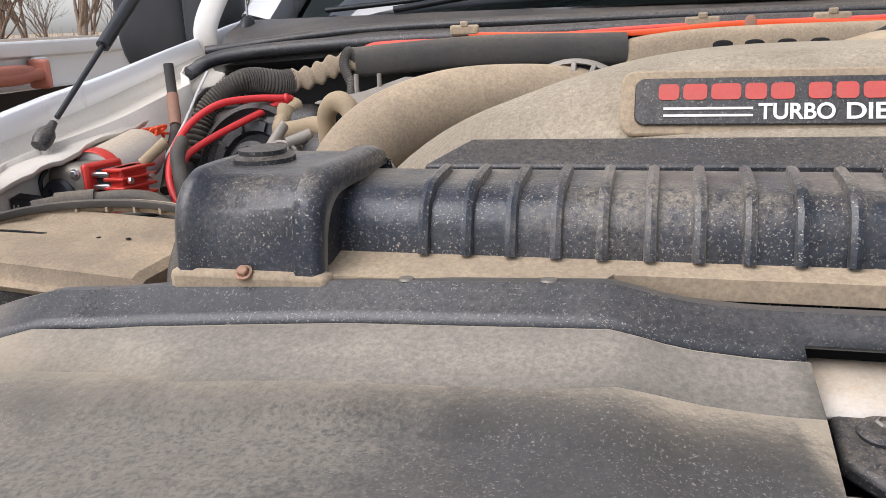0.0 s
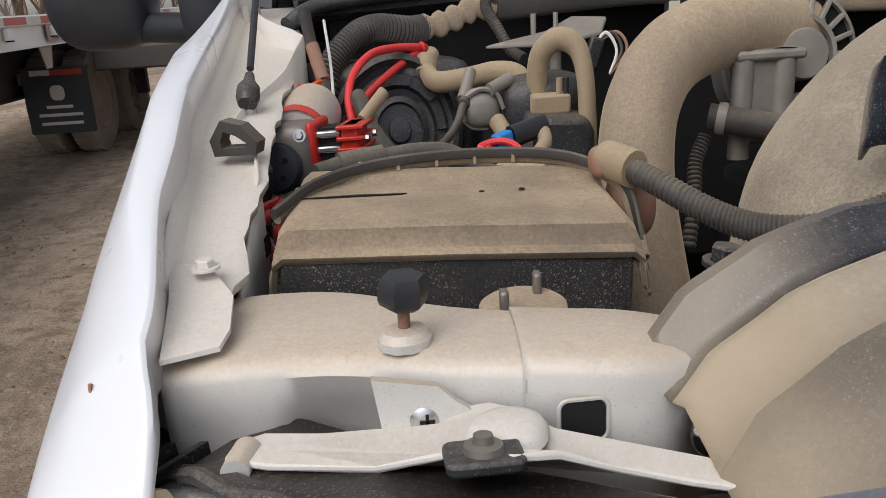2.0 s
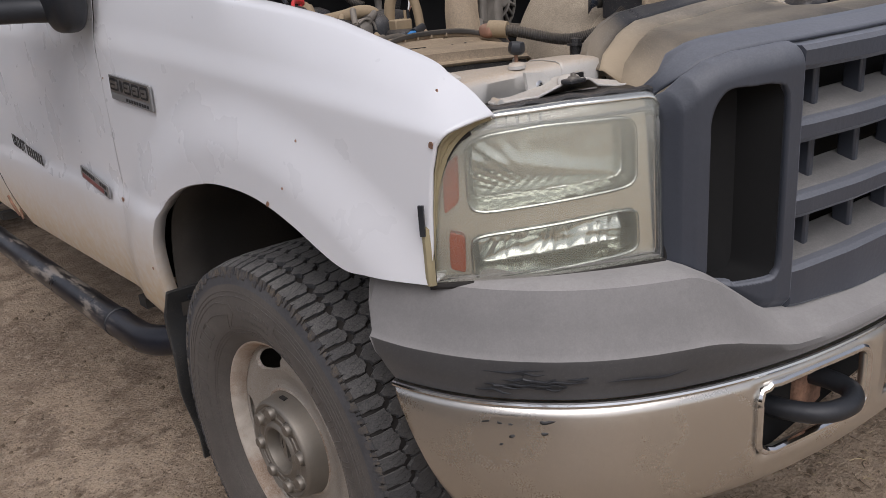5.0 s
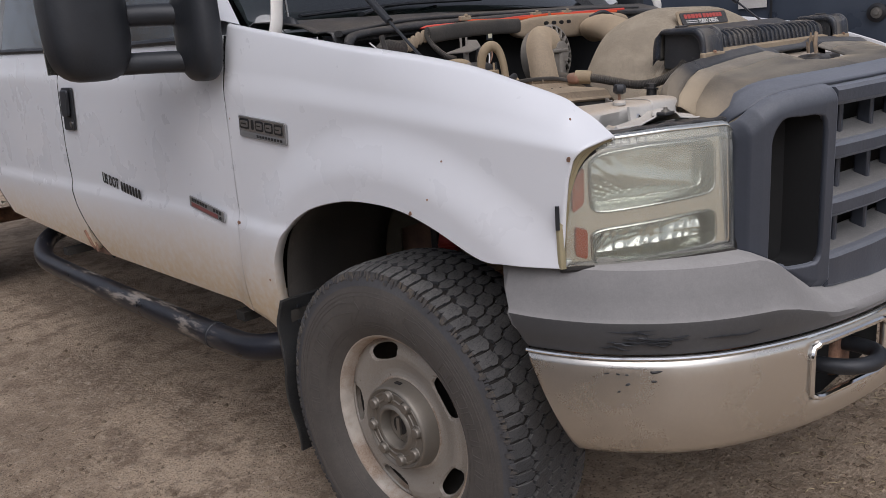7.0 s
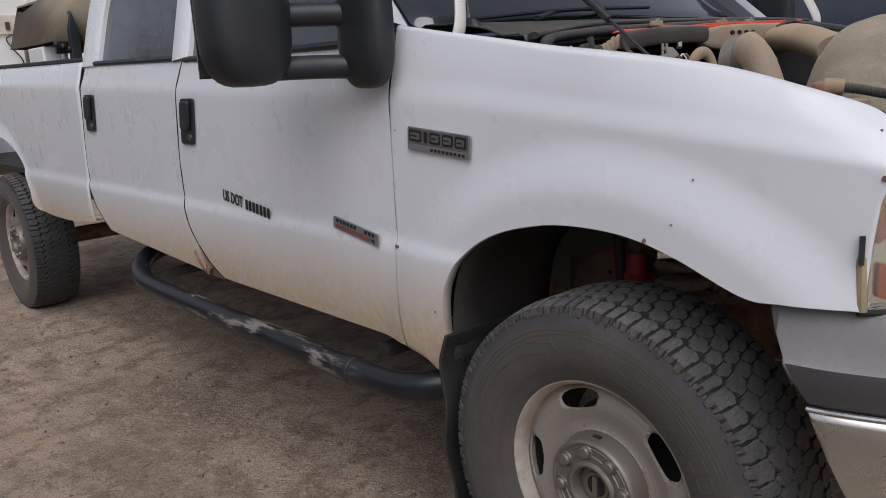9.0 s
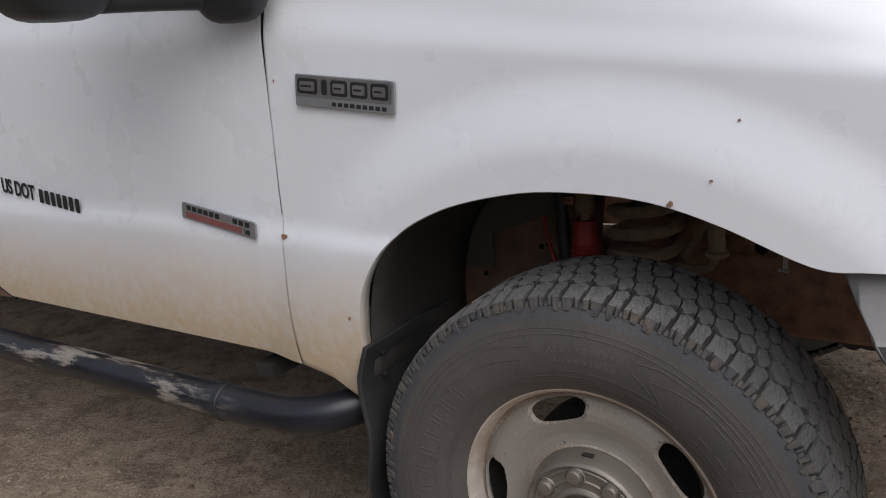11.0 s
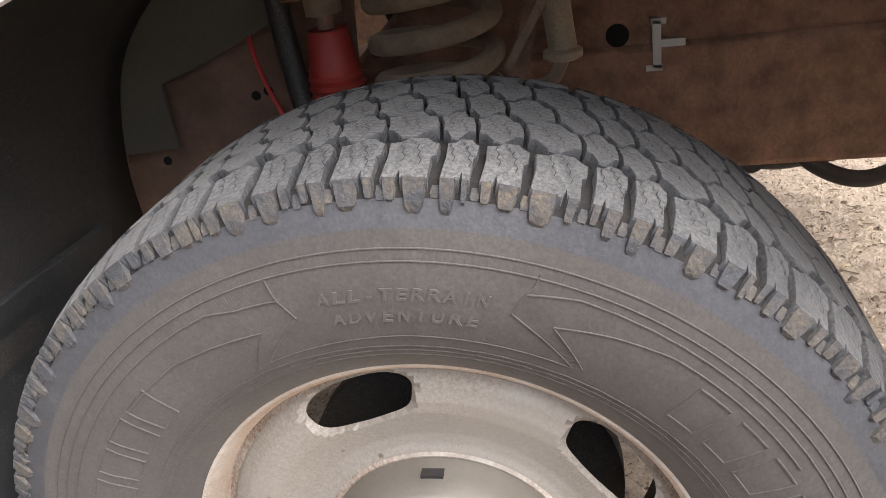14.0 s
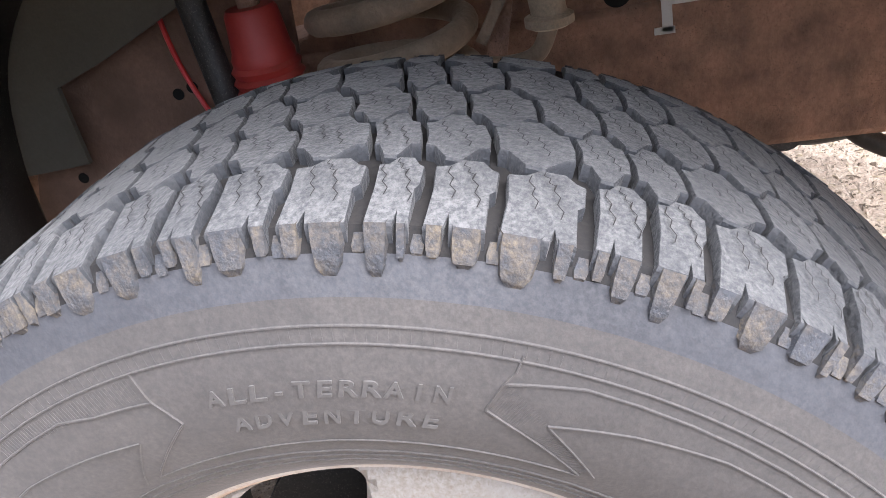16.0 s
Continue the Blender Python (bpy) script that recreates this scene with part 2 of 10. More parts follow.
M = {
    "paint": mat("white_truck_paint", (0.77, 0.775, 0.79), 0.30, var=0.008, bump=0.0, coat=0.3, low=0.86),
    "paint_inner": mat("dirty_white_paint", (0.74, 0.72, 0.68), 0.45, var=0.06, scale=9, bump=0.05, dust=0.5, dustcol=(0.56, 0.46, 0.33), side=0.1, speck=0.35, speckcol=(0.30, 0.24, 0.18)),
    "silver": mat("dusty_silver_paint", (0.62, 0.61, 0.58), 0.38, metal=0.15, var=0.08, scale=10, bump=0.06, dust=0.8, dustcol=(0.52, 0.40, 0.27), side=0.05, speck=0.3, speckcol=(0.24, 0.17, 0.10), mottle=0.3),
    "black": mat("black_plastic", (0.022, 0.024, 0.028), 0.45, var=0.25, scale=9, bump=0.12),
    "black_dusty": mat("dusty_black_plastic", (0.022, 0.024, 0.028), 0.42, var=0.35, scale=14, bump=0.2, dust=0.4, dustcol=(0.30, 0.24, 0.175), side=0.08, speck=0.5, mottle=0.9, patchy=0.4),
    "lip": mat("rubbed_black_lip", (0.013, 0.016, 0.021), 0.30, var=0.35, scale=14, bump=0.06, dust=0.24, dustcol=(0.32, 0.28, 0.235), side=0.03, speck=0.5, mottle=0.55, patchy=0.6),
    "shield": mat("dust_grey_sheet", (0.035, 0.036, 0.038), 0.5, var=0.3, scale=30, bump=0.13, dust=0.9, dustcol=(0.20, 0.178, 0.145), side=0.35, speck=0.55, mottle=0.66, patchy=0.7, pscale=6.0),
    "fur": mat("furry_dust", (0.14, 0.115, 0.085), 0.9, var=0.25, scale=16, bump=0.5, bscale=300, dust=0.95, dustcol=(0.43, 0.36, 0.265), side=0.7, speck=0.3, mottle=0.4, patchy=0.35),
    "tank": mat("scuffed_black_tank", (0.016, 0.022, 0.034), 0.32, var=0.5, scale=22, bump=0.2, dust=0.8, dustcol=(0.33, 0.28, 0.215), side=0.10, speck=0.8, mottle=0.8, patchy=0.92, pscale=14.0),
    # upward faces turn blue-grey, the sky's light on them put into the colour
    "grille": mat("charcoal_grille_plastic", (0.044, 0.050, 0.064), 0.38, var=0.1, scale=8, bump=0.12, dust=0.6, dustcol=(0.25, 0.26, 0.285), side=0.02, mottle=0.2),
    "ledge_dust": mat("dust_on_grille_ledge", (0.05, 0.052, 0.056), 0.6, var=0.15, scale=14, bump=0.15, dust=0.8, dustcol=(0.26, 0.25, 0.235), side=0.4, speck=0.2, mottle=0.3, patchy=0.2),
    "bright_chrome": mat("polished_chrome_edge", (0.80, 0.80, 0.79), 0.08, metal=1.0, var=0.03, bump=0.0),
    "lid_tan": mat("stained_dusty_lid", (0.11, 0.088, 0.065), 0.6, var=0.3, scale=14, bump=0.25, dust=1.0, dustcol=(0.42, 0.32, 0.21), side=0.55, speck=0.3, speckcol=(0.10, 0.075, 0.05), mottle=0.4, patchy=0.45, pscale=7.0),
    # near-black stands in for shade in holes, gaps and depths behind parts
    "void": mat("shade_black", (0.006, 0.006, 0.006), 0.9, var=0.2),
    # pale upward and dark lower faces: dust plus painted-in light, by slope
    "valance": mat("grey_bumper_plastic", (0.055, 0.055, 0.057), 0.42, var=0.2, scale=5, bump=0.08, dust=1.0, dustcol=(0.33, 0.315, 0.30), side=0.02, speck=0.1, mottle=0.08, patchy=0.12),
    # tan on the chrome is dust, with the ground's reflection painted in
    "chrome": mat("dusty_ground_tint_chrome", (0.74, 0.73, 0.70), 0.13, metal=0.92, var=0.04, scale=5, bump=0.0, dust=0.48, dustcol=(0.52, 0.46, 0.37), side=0.85, mottle=0.10),
    "steel": mat("bright_steel", (0.6, 0.6, 0.6), 0.3, metal=1.0, bump=0.02, bscale=60),
    "alloy": mat("dusty_aluminium", (0.30, 0.28, 0.25), 0.5, metal=0.4, var=0.2, scale=20, bump=0.2, dust=0.75, dustcol=(0.29, 0.24, 0.18), side=0.3, patchy=0.4),
    "tan": mat("dust_coated_plastic", (0.13, 0.105, 0.08), 0.7, var=0.15, scale=9, bump=0.2, dust=1.0, dustcol=(0.45, 0.35, 0.235), side=0.75, mottle=0.35, patchy=0.25),
    "tan_hose": mat("dusty_rubber_hose", (0.25, 0.185, 0.11), 0.65, var=0.18, scale=14, bump=0.15, dust=0.7, dustcol=(0.44, 0.345, 0.225), side=0.4),
    "hose": mat("dusty_black_hose", (0.03, 0.029, 0.028), 0.6, var=0.3, scale=20, bump=0.2, dust=0.62, dustcol=(0.25, 0.205, 0.15), side=0.18, patchy=0.6),
    "red": mat("red_anodised_metal", (0.62, 0.03, 0.02), 0.35, metal=0.3, var=0.15, bump=0.03, dust=0.12),
    "red_wire": mat("red_wire", (0.72, 0.03, 0.035), 0.4, var=0.1, bump=0.0, dust=0.08),
    "orange_wire": mat("orange_wire", (0.75, 0.09, 0.02), 0.4, var=0.1, bump=0.0),
    "strap": mat("faded_red_strap", (0.70, 0.06, 0.04), 0.6, var=0.12, scale=12, bump=0.05, dust=0.2),
    "blue": mat("blue_connector", (0.02, 0.22, 0.55), 0.4, bump=0.0),
    "orange": mat("amber_reflector", (0.30, 0.05, 0.014), 0.15, var=0.15, bump=0.0),
    "brown": mat("rusty_cover", (0.30, 0.15, 0.10), 0.7, var=0.2, dust=0.4),
    "rust": mat("rusty_frame_steel", (0.30, 0.165, 0.108), 0.8, var=0.5, scale=26, bump=0.6, bscale=150, dust=0.45, dustcol=(0.36, 0.25, 0.17), side=0.6, speck=0.9, speckcol=(0.05, 0.028, 0.02), mottle=0.9, patchy=0.75, pscale=30.0),
    "spring": mat("dusty_spring_steel", (0.20, 0.14, 0.095), 0.8, var=0.4, scale=40, bump=0.5, dust=0.6, dustcol=(0.36, 0.28, 0.19), side=0.5, speck=0.4, speckcol=(0.08, 0.05, 0.03)),
    "red_shock": mat("red_rubber_boot", (0.36, 0.026, 0.021), 0.5, var=0.15, scale=16, bump=0.08, dust=0.12),
    "liner": mat("dark_inner_liner", (0.020, 0.019, 0.018), 0.55, var=0.3, scale=8, bump=0.2, dust=0.16, dustcol=(0.22, 0.19, 0.15), side=0.6, speck=0.3, mottle=0.8),
    "tyre": mat("dusty_tyre_rubber", (0.046, 0.043, 0.041), 0.75, var=0.18, scale=10, bump=0.12, bscale=220, dust=0.74, dustcol=(0.141, 0.124, 0.108), side=0.78, patchy=0.2, pscale=14.0),
    # dust is masked off the block sides, painting shade into the gaps
    "tread": mat("worn_tread_rubber", (0.035, 0.036, 0.039), 0.75, var=0.25, scale=18, bump=0.5, bscale=240, dust=0.80, dustcol=(0.203, 0.193, 0.178), side=0.06, speck=0.25, speckcol=(0.05, 0.05, 0.055), mottle=0.66, patchy=0.35),
    "lug": mat("muddy_lug_rubber", (0.058, 0.060, 0.066), 0.8, var=0.25, scale=30, bump=0.5, bscale=240, dust=0.75, dustcol=(0.195, 0.154, 0.104), side=0.75, speck=0.15, mottle=0.72, patchy=0.92, pscale=38.0),
    "letter_rubber": mat("paler_raised_rubber", (0.062, 0.058, 0.055), 0.7, var=0.15, scale=20, bump=0.1, dust=0.7, dustcol=(0.149, 0.133, 0.116), side=0.7),
    # near-black stands in for the shade in grooves, seams and hollows
    "groove": mat("groove_shade_black", (0.009, 0.009, 0.010), 0.85, var=0.2, bump=0.2, dust=0.06, side=0.5),
    "wheel": mat("dirty_white_wheel", (0.378, 0.353, 0.318), 0.4, metal=0.15, var=0.09, scale=9, bump=0.06, dust=0.68, dustcol=(0.215, 0.168, 0.116), side=0.6, speck=0.5, speckcol=(0.20, 0.10, 0.05), mottle=0.6, patchy=0.4, chips=0.11),
    "wheel_rust": mat("rusty_wheel_edge", (0.54, 0.50, 0.44), 0.6, var=0.2, scale=30, bump=0.2, dust=0.85, dustcol=(0.21, 0.115, 0.055), side=0.6, patchy=0.75),
    "hub": mat("grey_hub_cover", (0.25, 0.235, 0.21), 0.4, metal=0.65, var=0.1, scale=16, bump=0.08, dust=0.42, dustcol=(0.28, 0.23, 0.17), side=0.4),
    "bar": mat("worn_black_step_bar", (0.009, 0.011, 0.018), 0.33, var=0.4, scale=7, bump=0.05, dust=0.03, dustcol=(0.36, 0.30, 0.22), side=0.1, speck=0.1, wear=0.57, patchy=0.5),
    "rubber_flap": mat("black_mud_flap", (0.022, 0.024, 0.026), 0.45, var=0.3, scale=10, bump=0.15, dust=0.05, side=0.7, speck=0.35, patchy=0.8),
    "window": mat("dark_reflective_glass", (0.012, 0.018, 0.017), 0.03, var=0.05, bump=0.0, coat=0.5),
    "badge": mat("grey_badge", (0.34, 0.35, 0.36), 0.35, metal=0.6, bump=0.02, dust=0.25, side=0.3),
    "ink": mat("black_lettering", (0.015, 0.015, 0.016), 0.5, bump=0.0),
    "red_ink": mat("red_lettering", (0.52, 0.05, 0.045), 0.55, var=0.12, scale=60, bump=0.05, dust=0.25, side=0.4),
    "white_ink": mat("white_lettering", (0.72, 0.70, 0.66), 0.55, var=0.08, scale=60, bump=0.05),
    "yellow": mat("pale_plastic_clip", (0.6, 0.55, 0.4), 0.5, bump=0.0),
    "bark": mat("bare_grey_bark", (0.24, 0.175, 0.125), 0.85, var=0.3, scale=12, bump=0.2),
    "trailer_white": mat("weathered_white_paint", (0.80, 0.79, 0.76), 0.5, var=0.08, scale=2, bump=0.04, dust=0.15, dustcol=(0.5, 0.44, 0.34), side=0.6),
    "trailer_dark": mat("dark_trailer_steel", (0.035, 0.033, 0.032), 0.7, var=0.3, scale=3, bump=0.1, dust=0.2, side=0.4),
    "tape_red": mat("red_reflective_tape", (0.45, 0.06, 0.04), 0.4, bump=0.0),
    "lamp_orange": mat("orange_marker_lens", (0.8, 0.2, 0.03), 0.3, bump=0.0),
    "navy": mat("dark_navy_paint", (0.032, 0.046, 0.070), 0.3, var=0.15, bump=0.0, coat=0.3, dust=0.15),
    "cloth": mat("dull_tan_tarpaulin", (0.33, 0.27, 0.19), 0.8, var=0.2, scale=5, bump=0.2),
    "wing": mat("dust_grey_sheet_steel", (0.085, 0.078, 0.060), 0.6, var=0.25, scale=9, bump=0.15, dust=0.4, dustcol=(0.20, 0.17, 0.125), side=0.6, mottle=0.5),
    "case": mat("speckled_black_case", (0.018, 0.019, 0.021), 0.5, var=0.3, scale=20, bump=0.2, dust=0.25, dustcol=(0.36, 0.30, 0.22), side=0.3, speck=0.9, mottle=0.9),
    "maroon": mat("faded_maroon_band", (0.24, 0.075, 0.075), 0.45, var=0.15, bump=0.02, dust=0.2),
    "shoulder": mat("bluish_rubbed_rubber", (0.050, 0.051, 0.057), 0.6, var=0.25, scale=12, bump=0.2, dust=0.6, dustcol=(0.141, 0.135, 0.131), side=0.75, mottle=0.7, patchy=0.4),
    "gutter": mat("rust_stained_gutter", (0.50, 0.46, 0.40), 0.7, var=0.3, scale=25, bump=0.2, dust=0.8, dustcol=(0.19, 0.095, 0.045), side=0.8, mottle=0.7, patchy=0.6),
    "olive": mat("aged_olive_strip", (0.34, 0.29, 0.17), 0.55, var=0.2, scale=30, bump=0.1, dust=0.3),
    "shelf_dust": mat("dust_settled_on_plastic", (0.06, 0.057, 0.052), 0.6, var=0.2, scale=14, bump=0.2, dust=0.95, dustcol=(0.30, 0.265, 0.215), side=0.5, speck=0.2, mottle=0.35, patchy=0.3),
    "brown_plate": mat("dark_rusty_plate", (0.21, 0.125, 0.09), 0.8, var=0.35, scale=16, bump=0.3, bscale=200, dust=0.4, dustcol=(0.22, 0.15, 0.10), side=0.5, speck=0.5, speckcol=(0.05, 0.03, 0.02), mottle=0.7),
    "lens": hazy_lens("clouded_lens"),
    "carrier": mat("grimy_black_carrier", (0.020, 0.019, 0.018), 0.45, var=0.4, scale=20, bump=0.3, dust=0.32, dustcol=(0.20, 0.14, 0.09), side=0.1, speck=0.5, mottle=0.9, patchy=0.6),
    "reflector": mat("bright_reflector", (0.60, 0.62, 0.57), 0.20, metal=0.95, var=0.05, bump=0.0),
    "lamp_shell": mat("lamp_housing_plastic", (0.78, 0.785, 0.73), 0.17, metal=0.85, var=0.05, bump=0.0),
}


def tan_ends(m, col, x0, x1, most):
    """Tan silt that lies thicker towards the two ends of a sheet, brightened for grazing light."""
    n, l = m.node_tree.nodes, m.node_tree.links
    p = n["Principled BSDF"]
    tc, sep, ab, nz = n.new("ShaderNodeTexCoord"), n.new("ShaderNodeSeparateXYZ"), n.new("ShaderNodeMath"), n.new("ShaderNodeTexNoise")
    ab.operation = 'ABSOLUTE'
    nz.inputs["Scale"].default_value, nz.inputs["Detail"].default_value = 7.0, 8.0
    l.new(tc.outputs["Object"], sep.inputs[0])
    l.new(tc.outputs["Object"], nz.inputs["Vector"])
    l.new(sep.outputs["X"], ab.inputs[0])
    wob = n.new("ShaderNodeMath")
    wob.operation = 'MULTIPLY_ADD'
    wob.inputs[1].default_value = 0.22
    l.new(nz.outputs["Fac"], wob.inputs[0])
    l.new(ab.outputs[0], wob.inputs[2])
    r, k = n.new("ShaderNodeMapRange"), n.new("ShaderNodeMix")
    r.inputs["From Min"].default_value, r.inputs["From Max"].default_value, r.inputs["To Max"].default_value = x0 + 0.11, x1 + 0.11, most
    l.new(wob.outputs[0], r.inputs["Value"])
    k.data_type = 'RGBA'
    l.new(r.outputs[0], k.inputs["Factor"])
    l.new(p.inputs["Base Color"].links[0].from_socket, k.inputs[6])
    k.inputs[7].default_value = (*col, 1)
    l.new(k.outputs[2], p.inputs["Base Color"])


tan_ends(M["shield"], (0.50, 0.395, 0.265), 0.46, 0.60, 0.65)
tan_ends(M["lip"], (0.32, 0.26, 0.18), 0.49, 0.58, 0.6)
tan_ends(M["shelf_dust"], (0.46, 0.365, 0.245), 0.42, 0.56, 0.8)
# a loose dust film catches grazing light on these; grille tint paints in skylight
for key, weight, tint in (("shield", 0.65, (0.78, 0.65, 0.48)), ("shelf_dust", 0.6, (0.78, 0.65, 0.48)), ("tank", 0.45, (0.70, 0.62, 0.50)), ("lip", 0.35, (0.60, 0.56, 0.50)), ("grille", 0.4, (0.50, 0.54, 0.62))):
    shader = M[key].node_tree.nodes["Principled BSDF"]
    shader.inputs["Sheen Weight"].default_value, shader.inputs["Sheen Roughness"].default_value = weight, 0.35
    shader.inputs["Sheen Tint"].default_value = (*tint, 1)
M["window"].node_tree.nodes["Principled BSDF"].inputs["IOR"].default_value = 1.9


# ---- mesh helpers ----
def sstep(a, b, v):
    t = min(1.0, max(0.0, (v - a) / (b - a)))
    return t * t * (3 - 2 * t)


def interp(table, v):
    return float(np.interp(v, [r[0] for r in table], [r[1] for r in table]))


def catmull(pts, n):
    """n + 1 points along a smooth curve through pts."""
    p = [Vector(q) for q in pts]
    p = [p[0] * 2 - p[1]] + p + [p[-1] * 2 - p[-2]]
    out = []
    for i in range(n + 1):
        s = i / n * (len(p) - 3)
        k = min(int(s), len(p) - 4)
        t = s - k
        a, b, c, d = p[k:k + 4]
        out.append(0.5 * (2 * b + (c - a) * t + (2 * a - 5 * b + 4 * c - d) * t * t + (3 * b - a - 3 * c + d) * t ** 3))
    return out


def mesh_of(name, bm, material, sharp=38):
    me = bpy.data.meshes.new(name)
    bmesh.ops.remove_doubles(bm, verts=bm.verts, dist=1e-5)
    bmesh.ops.recalc_face_normals(bm, faces=bm.faces)
    for f in bm.faces:
        f.smooth = True
    bm.to_mesh(me)
    bm.free()
    me.set_sharp_from_angle(angle=radians(sharp))
    me.materials.append(material)
    return me


def part(name, bm, material, parent=None, label="", sharp=38, solid=0.0, bevel=0.0):
    """Links a bmesh as one mesh object under a thing or under a part."""
    ob = new(name, bm if isinstance(bm, bpy.types.Mesh) else mesh_of(name, bm, M[material], sharp))
    ob.parent = parent
    if label:
        ob["label"] = label
    if solid:
        md = ob.modifiers.new("thickness", 'SOLIDIFY')
        md.thickness, md.offset = abs(solid), (-1 if solid > 0 else 1)
    if bevel:
        md = ob.modifiers.new("edge", 'BEVEL')
        md.width, md.segments, md.limit_method, md.angle_limit = bevel, 2, 'ANGLE', radians(40)
    return ob


def thing(name, at, label, category, group="", kind=""):
    return tagged(new(name), label, category, group, kind) if at is None else _placed(name, at, label, category, group, kind)


def _placed(name, at, label, category, group, kind):
    ob = tagged(new(name), label, category, group, kind)
    ob.location = at
    return ob


def grid(rows, bm=None, close=False):
    """A sheet of quads through rows of points."""
    bm = bm or bmesh.new()
    vs = [[bm.verts.new(p) for p in r] for r in rows]
    for a, b in zip(vs, vs[1:]):
        m = len(a)
        for j in range(m if close else m - 1):
            q = (a[j], a[(j + 1) % m], b[(j + 1) % m], b[j])
            try:
                bm.faces.new(q)
            except ValueError:
                pass
    return bm


def box(c, s, rot=None, bm=None, taper=1.0):
    bm = bm or bmesh.new()
    r = bmesh.ops.create_cube(bm, size=1.0)
    for v in r["verts"]:
        k = taper if v.co.z > 0 else 1.0
        v.co = Vector((v.co.x * s[0] * k, v.co.y * s[1] * k, v.co.z * s[2]))
    m = Matrix.Translation(c)
    if rot:
        m = m @ Euler([radians(a) for a in rot]).to_matrix().to_4x4()
    bmesh.ops.transform(bm, matrix=m, verts=r["verts"])
    return bm


def lathe(profile, m=None, seg=32, bm=None):
    """Turns (radius, height) pairs round the z axis of the pose m; an end of radius 0 is closed."""
    bm = bm or bmesh.new()
    m = m or Matrix()
    rows = []
    for r, h in profile:
        if r < 1e-6:
            rows.append([bm.verts.new(m @ Vector((0, 0, h)))])
        else:
            rows.append([bm.verts.new(m @ Vector((r * math.cos(2 * math.pi * i / seg), r * math.sin(2 * math.pi * i / seg), h))) for i in range(seg)])
    for a, b in zip(rows, rows[1:]):
        for i in range(seg):
            j = (i + 1) % seg
            if len(a) == 1 and len(b) == 1:
                continue
            q = (a[0], b[i], b[j]) if len(a) == 1 else (a[i], a[j], b[0]) if len(b) == 1 else (a[i], a[j], b[j], b[i])
            bm.faces.new(q)
    return bm


def aim(p, d):
    """The pose at p whose z axis points along d."""
    return Matrix.Translation(p) @ Vector(d).to_track_quat('Z', 'Y').to_matrix().to_4x4()


def cyl(a, b, r, r2=None, seg=20, bm=None):
    a, b = Vector(a), Vector(b)
    r2 = r if r2 is None else r2
    return lathe([(0, 0), (r, 0), (r2, (b - a).length), (0, (b - a).length)], aim(a, b - a), seg, bm)


def tube(pts, r, n=40, seg=12, bm=None, ribs=0, depth=0.12, smooth=True, ends=True, flat=1.0):
    """A hose along a smooth curve; ribs: how many rings it is corrugated with. r may be a function of 0..1."""
    bm = bm or bmesh.new()
    n = max(n, ribs * 4)
    c = catmull(pts, n) if smooth else [Vector(p) for p in pts]
    n = len(c) - 1
    up, rows = None, []
    for i, p in enumerate(c):
        d = (c[min(i + 1, n)] - c[max(i - 1, 0)]).normalized()
        if up is None:
            up = d.orthogonal().normalized() if abs(d.z) > 0.9 else (Vector((0, 0, 1)) - d * d.z).normalized()
        up = (up - d * up.dot(d)).normalized()
        s = d.cross(up)
        k = r(i / n) if callable(r) else r
        if ribs:
            k *= 1 - depth * (0.5 + 0.5 * math.cos(2 * math.pi * ribs * i / n)) ** 2
        rows.append([p + (up * math.cos(2 * math.pi * j / seg) * flat + s * math.sin(2 * math.pi * j / seg)) * k for j in range(seg)])
    if ends:
        rows = [[c[0]] * seg] + rows + [[c[-1]] * seg]
    return grid(rows, bm, close=True)


def prism(outline, lift, bm=None):
    """A solid from a closed outline of points, pushed out by the vector lift."""
    bm = bm or bmesh.new()
    a = [bm.verts.new(p) for p in outline]
    b = [bm.verts.new(Vector(p) + Vector(lift)) for p in outline]
    bm.faces.new(a)
    bm.faces.new(list(reversed(b)))
    for i in range(len(a)):
        j = (i + 1) % len(a)
        bm.faces.new((a[i], b[i], b[j], a[j]))
    return bm


def rounded(w, h, r, seg=5):
    """The outline of a rounded rectangle, in its own plane."""
    out = []
    for cx, cy, a0 in ((w / 2 - r, h / 2 - r, 0), (-w / 2 + r, h / 2 - r, 90), (-w / 2 + r, -h / 2 + r, 180), (w / 2 - r, -h / 2 + r, 270)):
        for i in range(seg + 1):
            a = radians(a0 + 90 * i / seg)
            out.append(Vector((cx + r * math.cos(a), cy + r * math.sin(a), 0)))
    return out


def letters(text, size, m, thick=0.0006, width=None, shear=0.0):
    """Writing in the built-in font as a bmesh, centred on the pose m."""
    cu = bpy.data.curves.new("writing", 'FONT')
    cu.offset = size * 0.022
    cu.body, cu.size, cu.extrude, cu.align_x, cu.align_y, cu.shear = text, size, thick, 'CENTER', 'CENTER', shear
    ob = new("writing", cu)
    me = bpy.data.meshes.new_from_object(ob.evaluated_get(bpy.context.evaluated_depsgraph_get()))
    bpy.data.objects.remove(ob)
    bm = bmesh.new()
    bm.from_mesh(me)
    if width:
        xs = [v.co.x for v in bm.verts]
        k = width / (max(xs) - min(xs))
        for v in bm.verts:
            v.co.x *= k
    bmesh.ops.transform(bm, matrix=m, verts=bm.verts)
    return bm

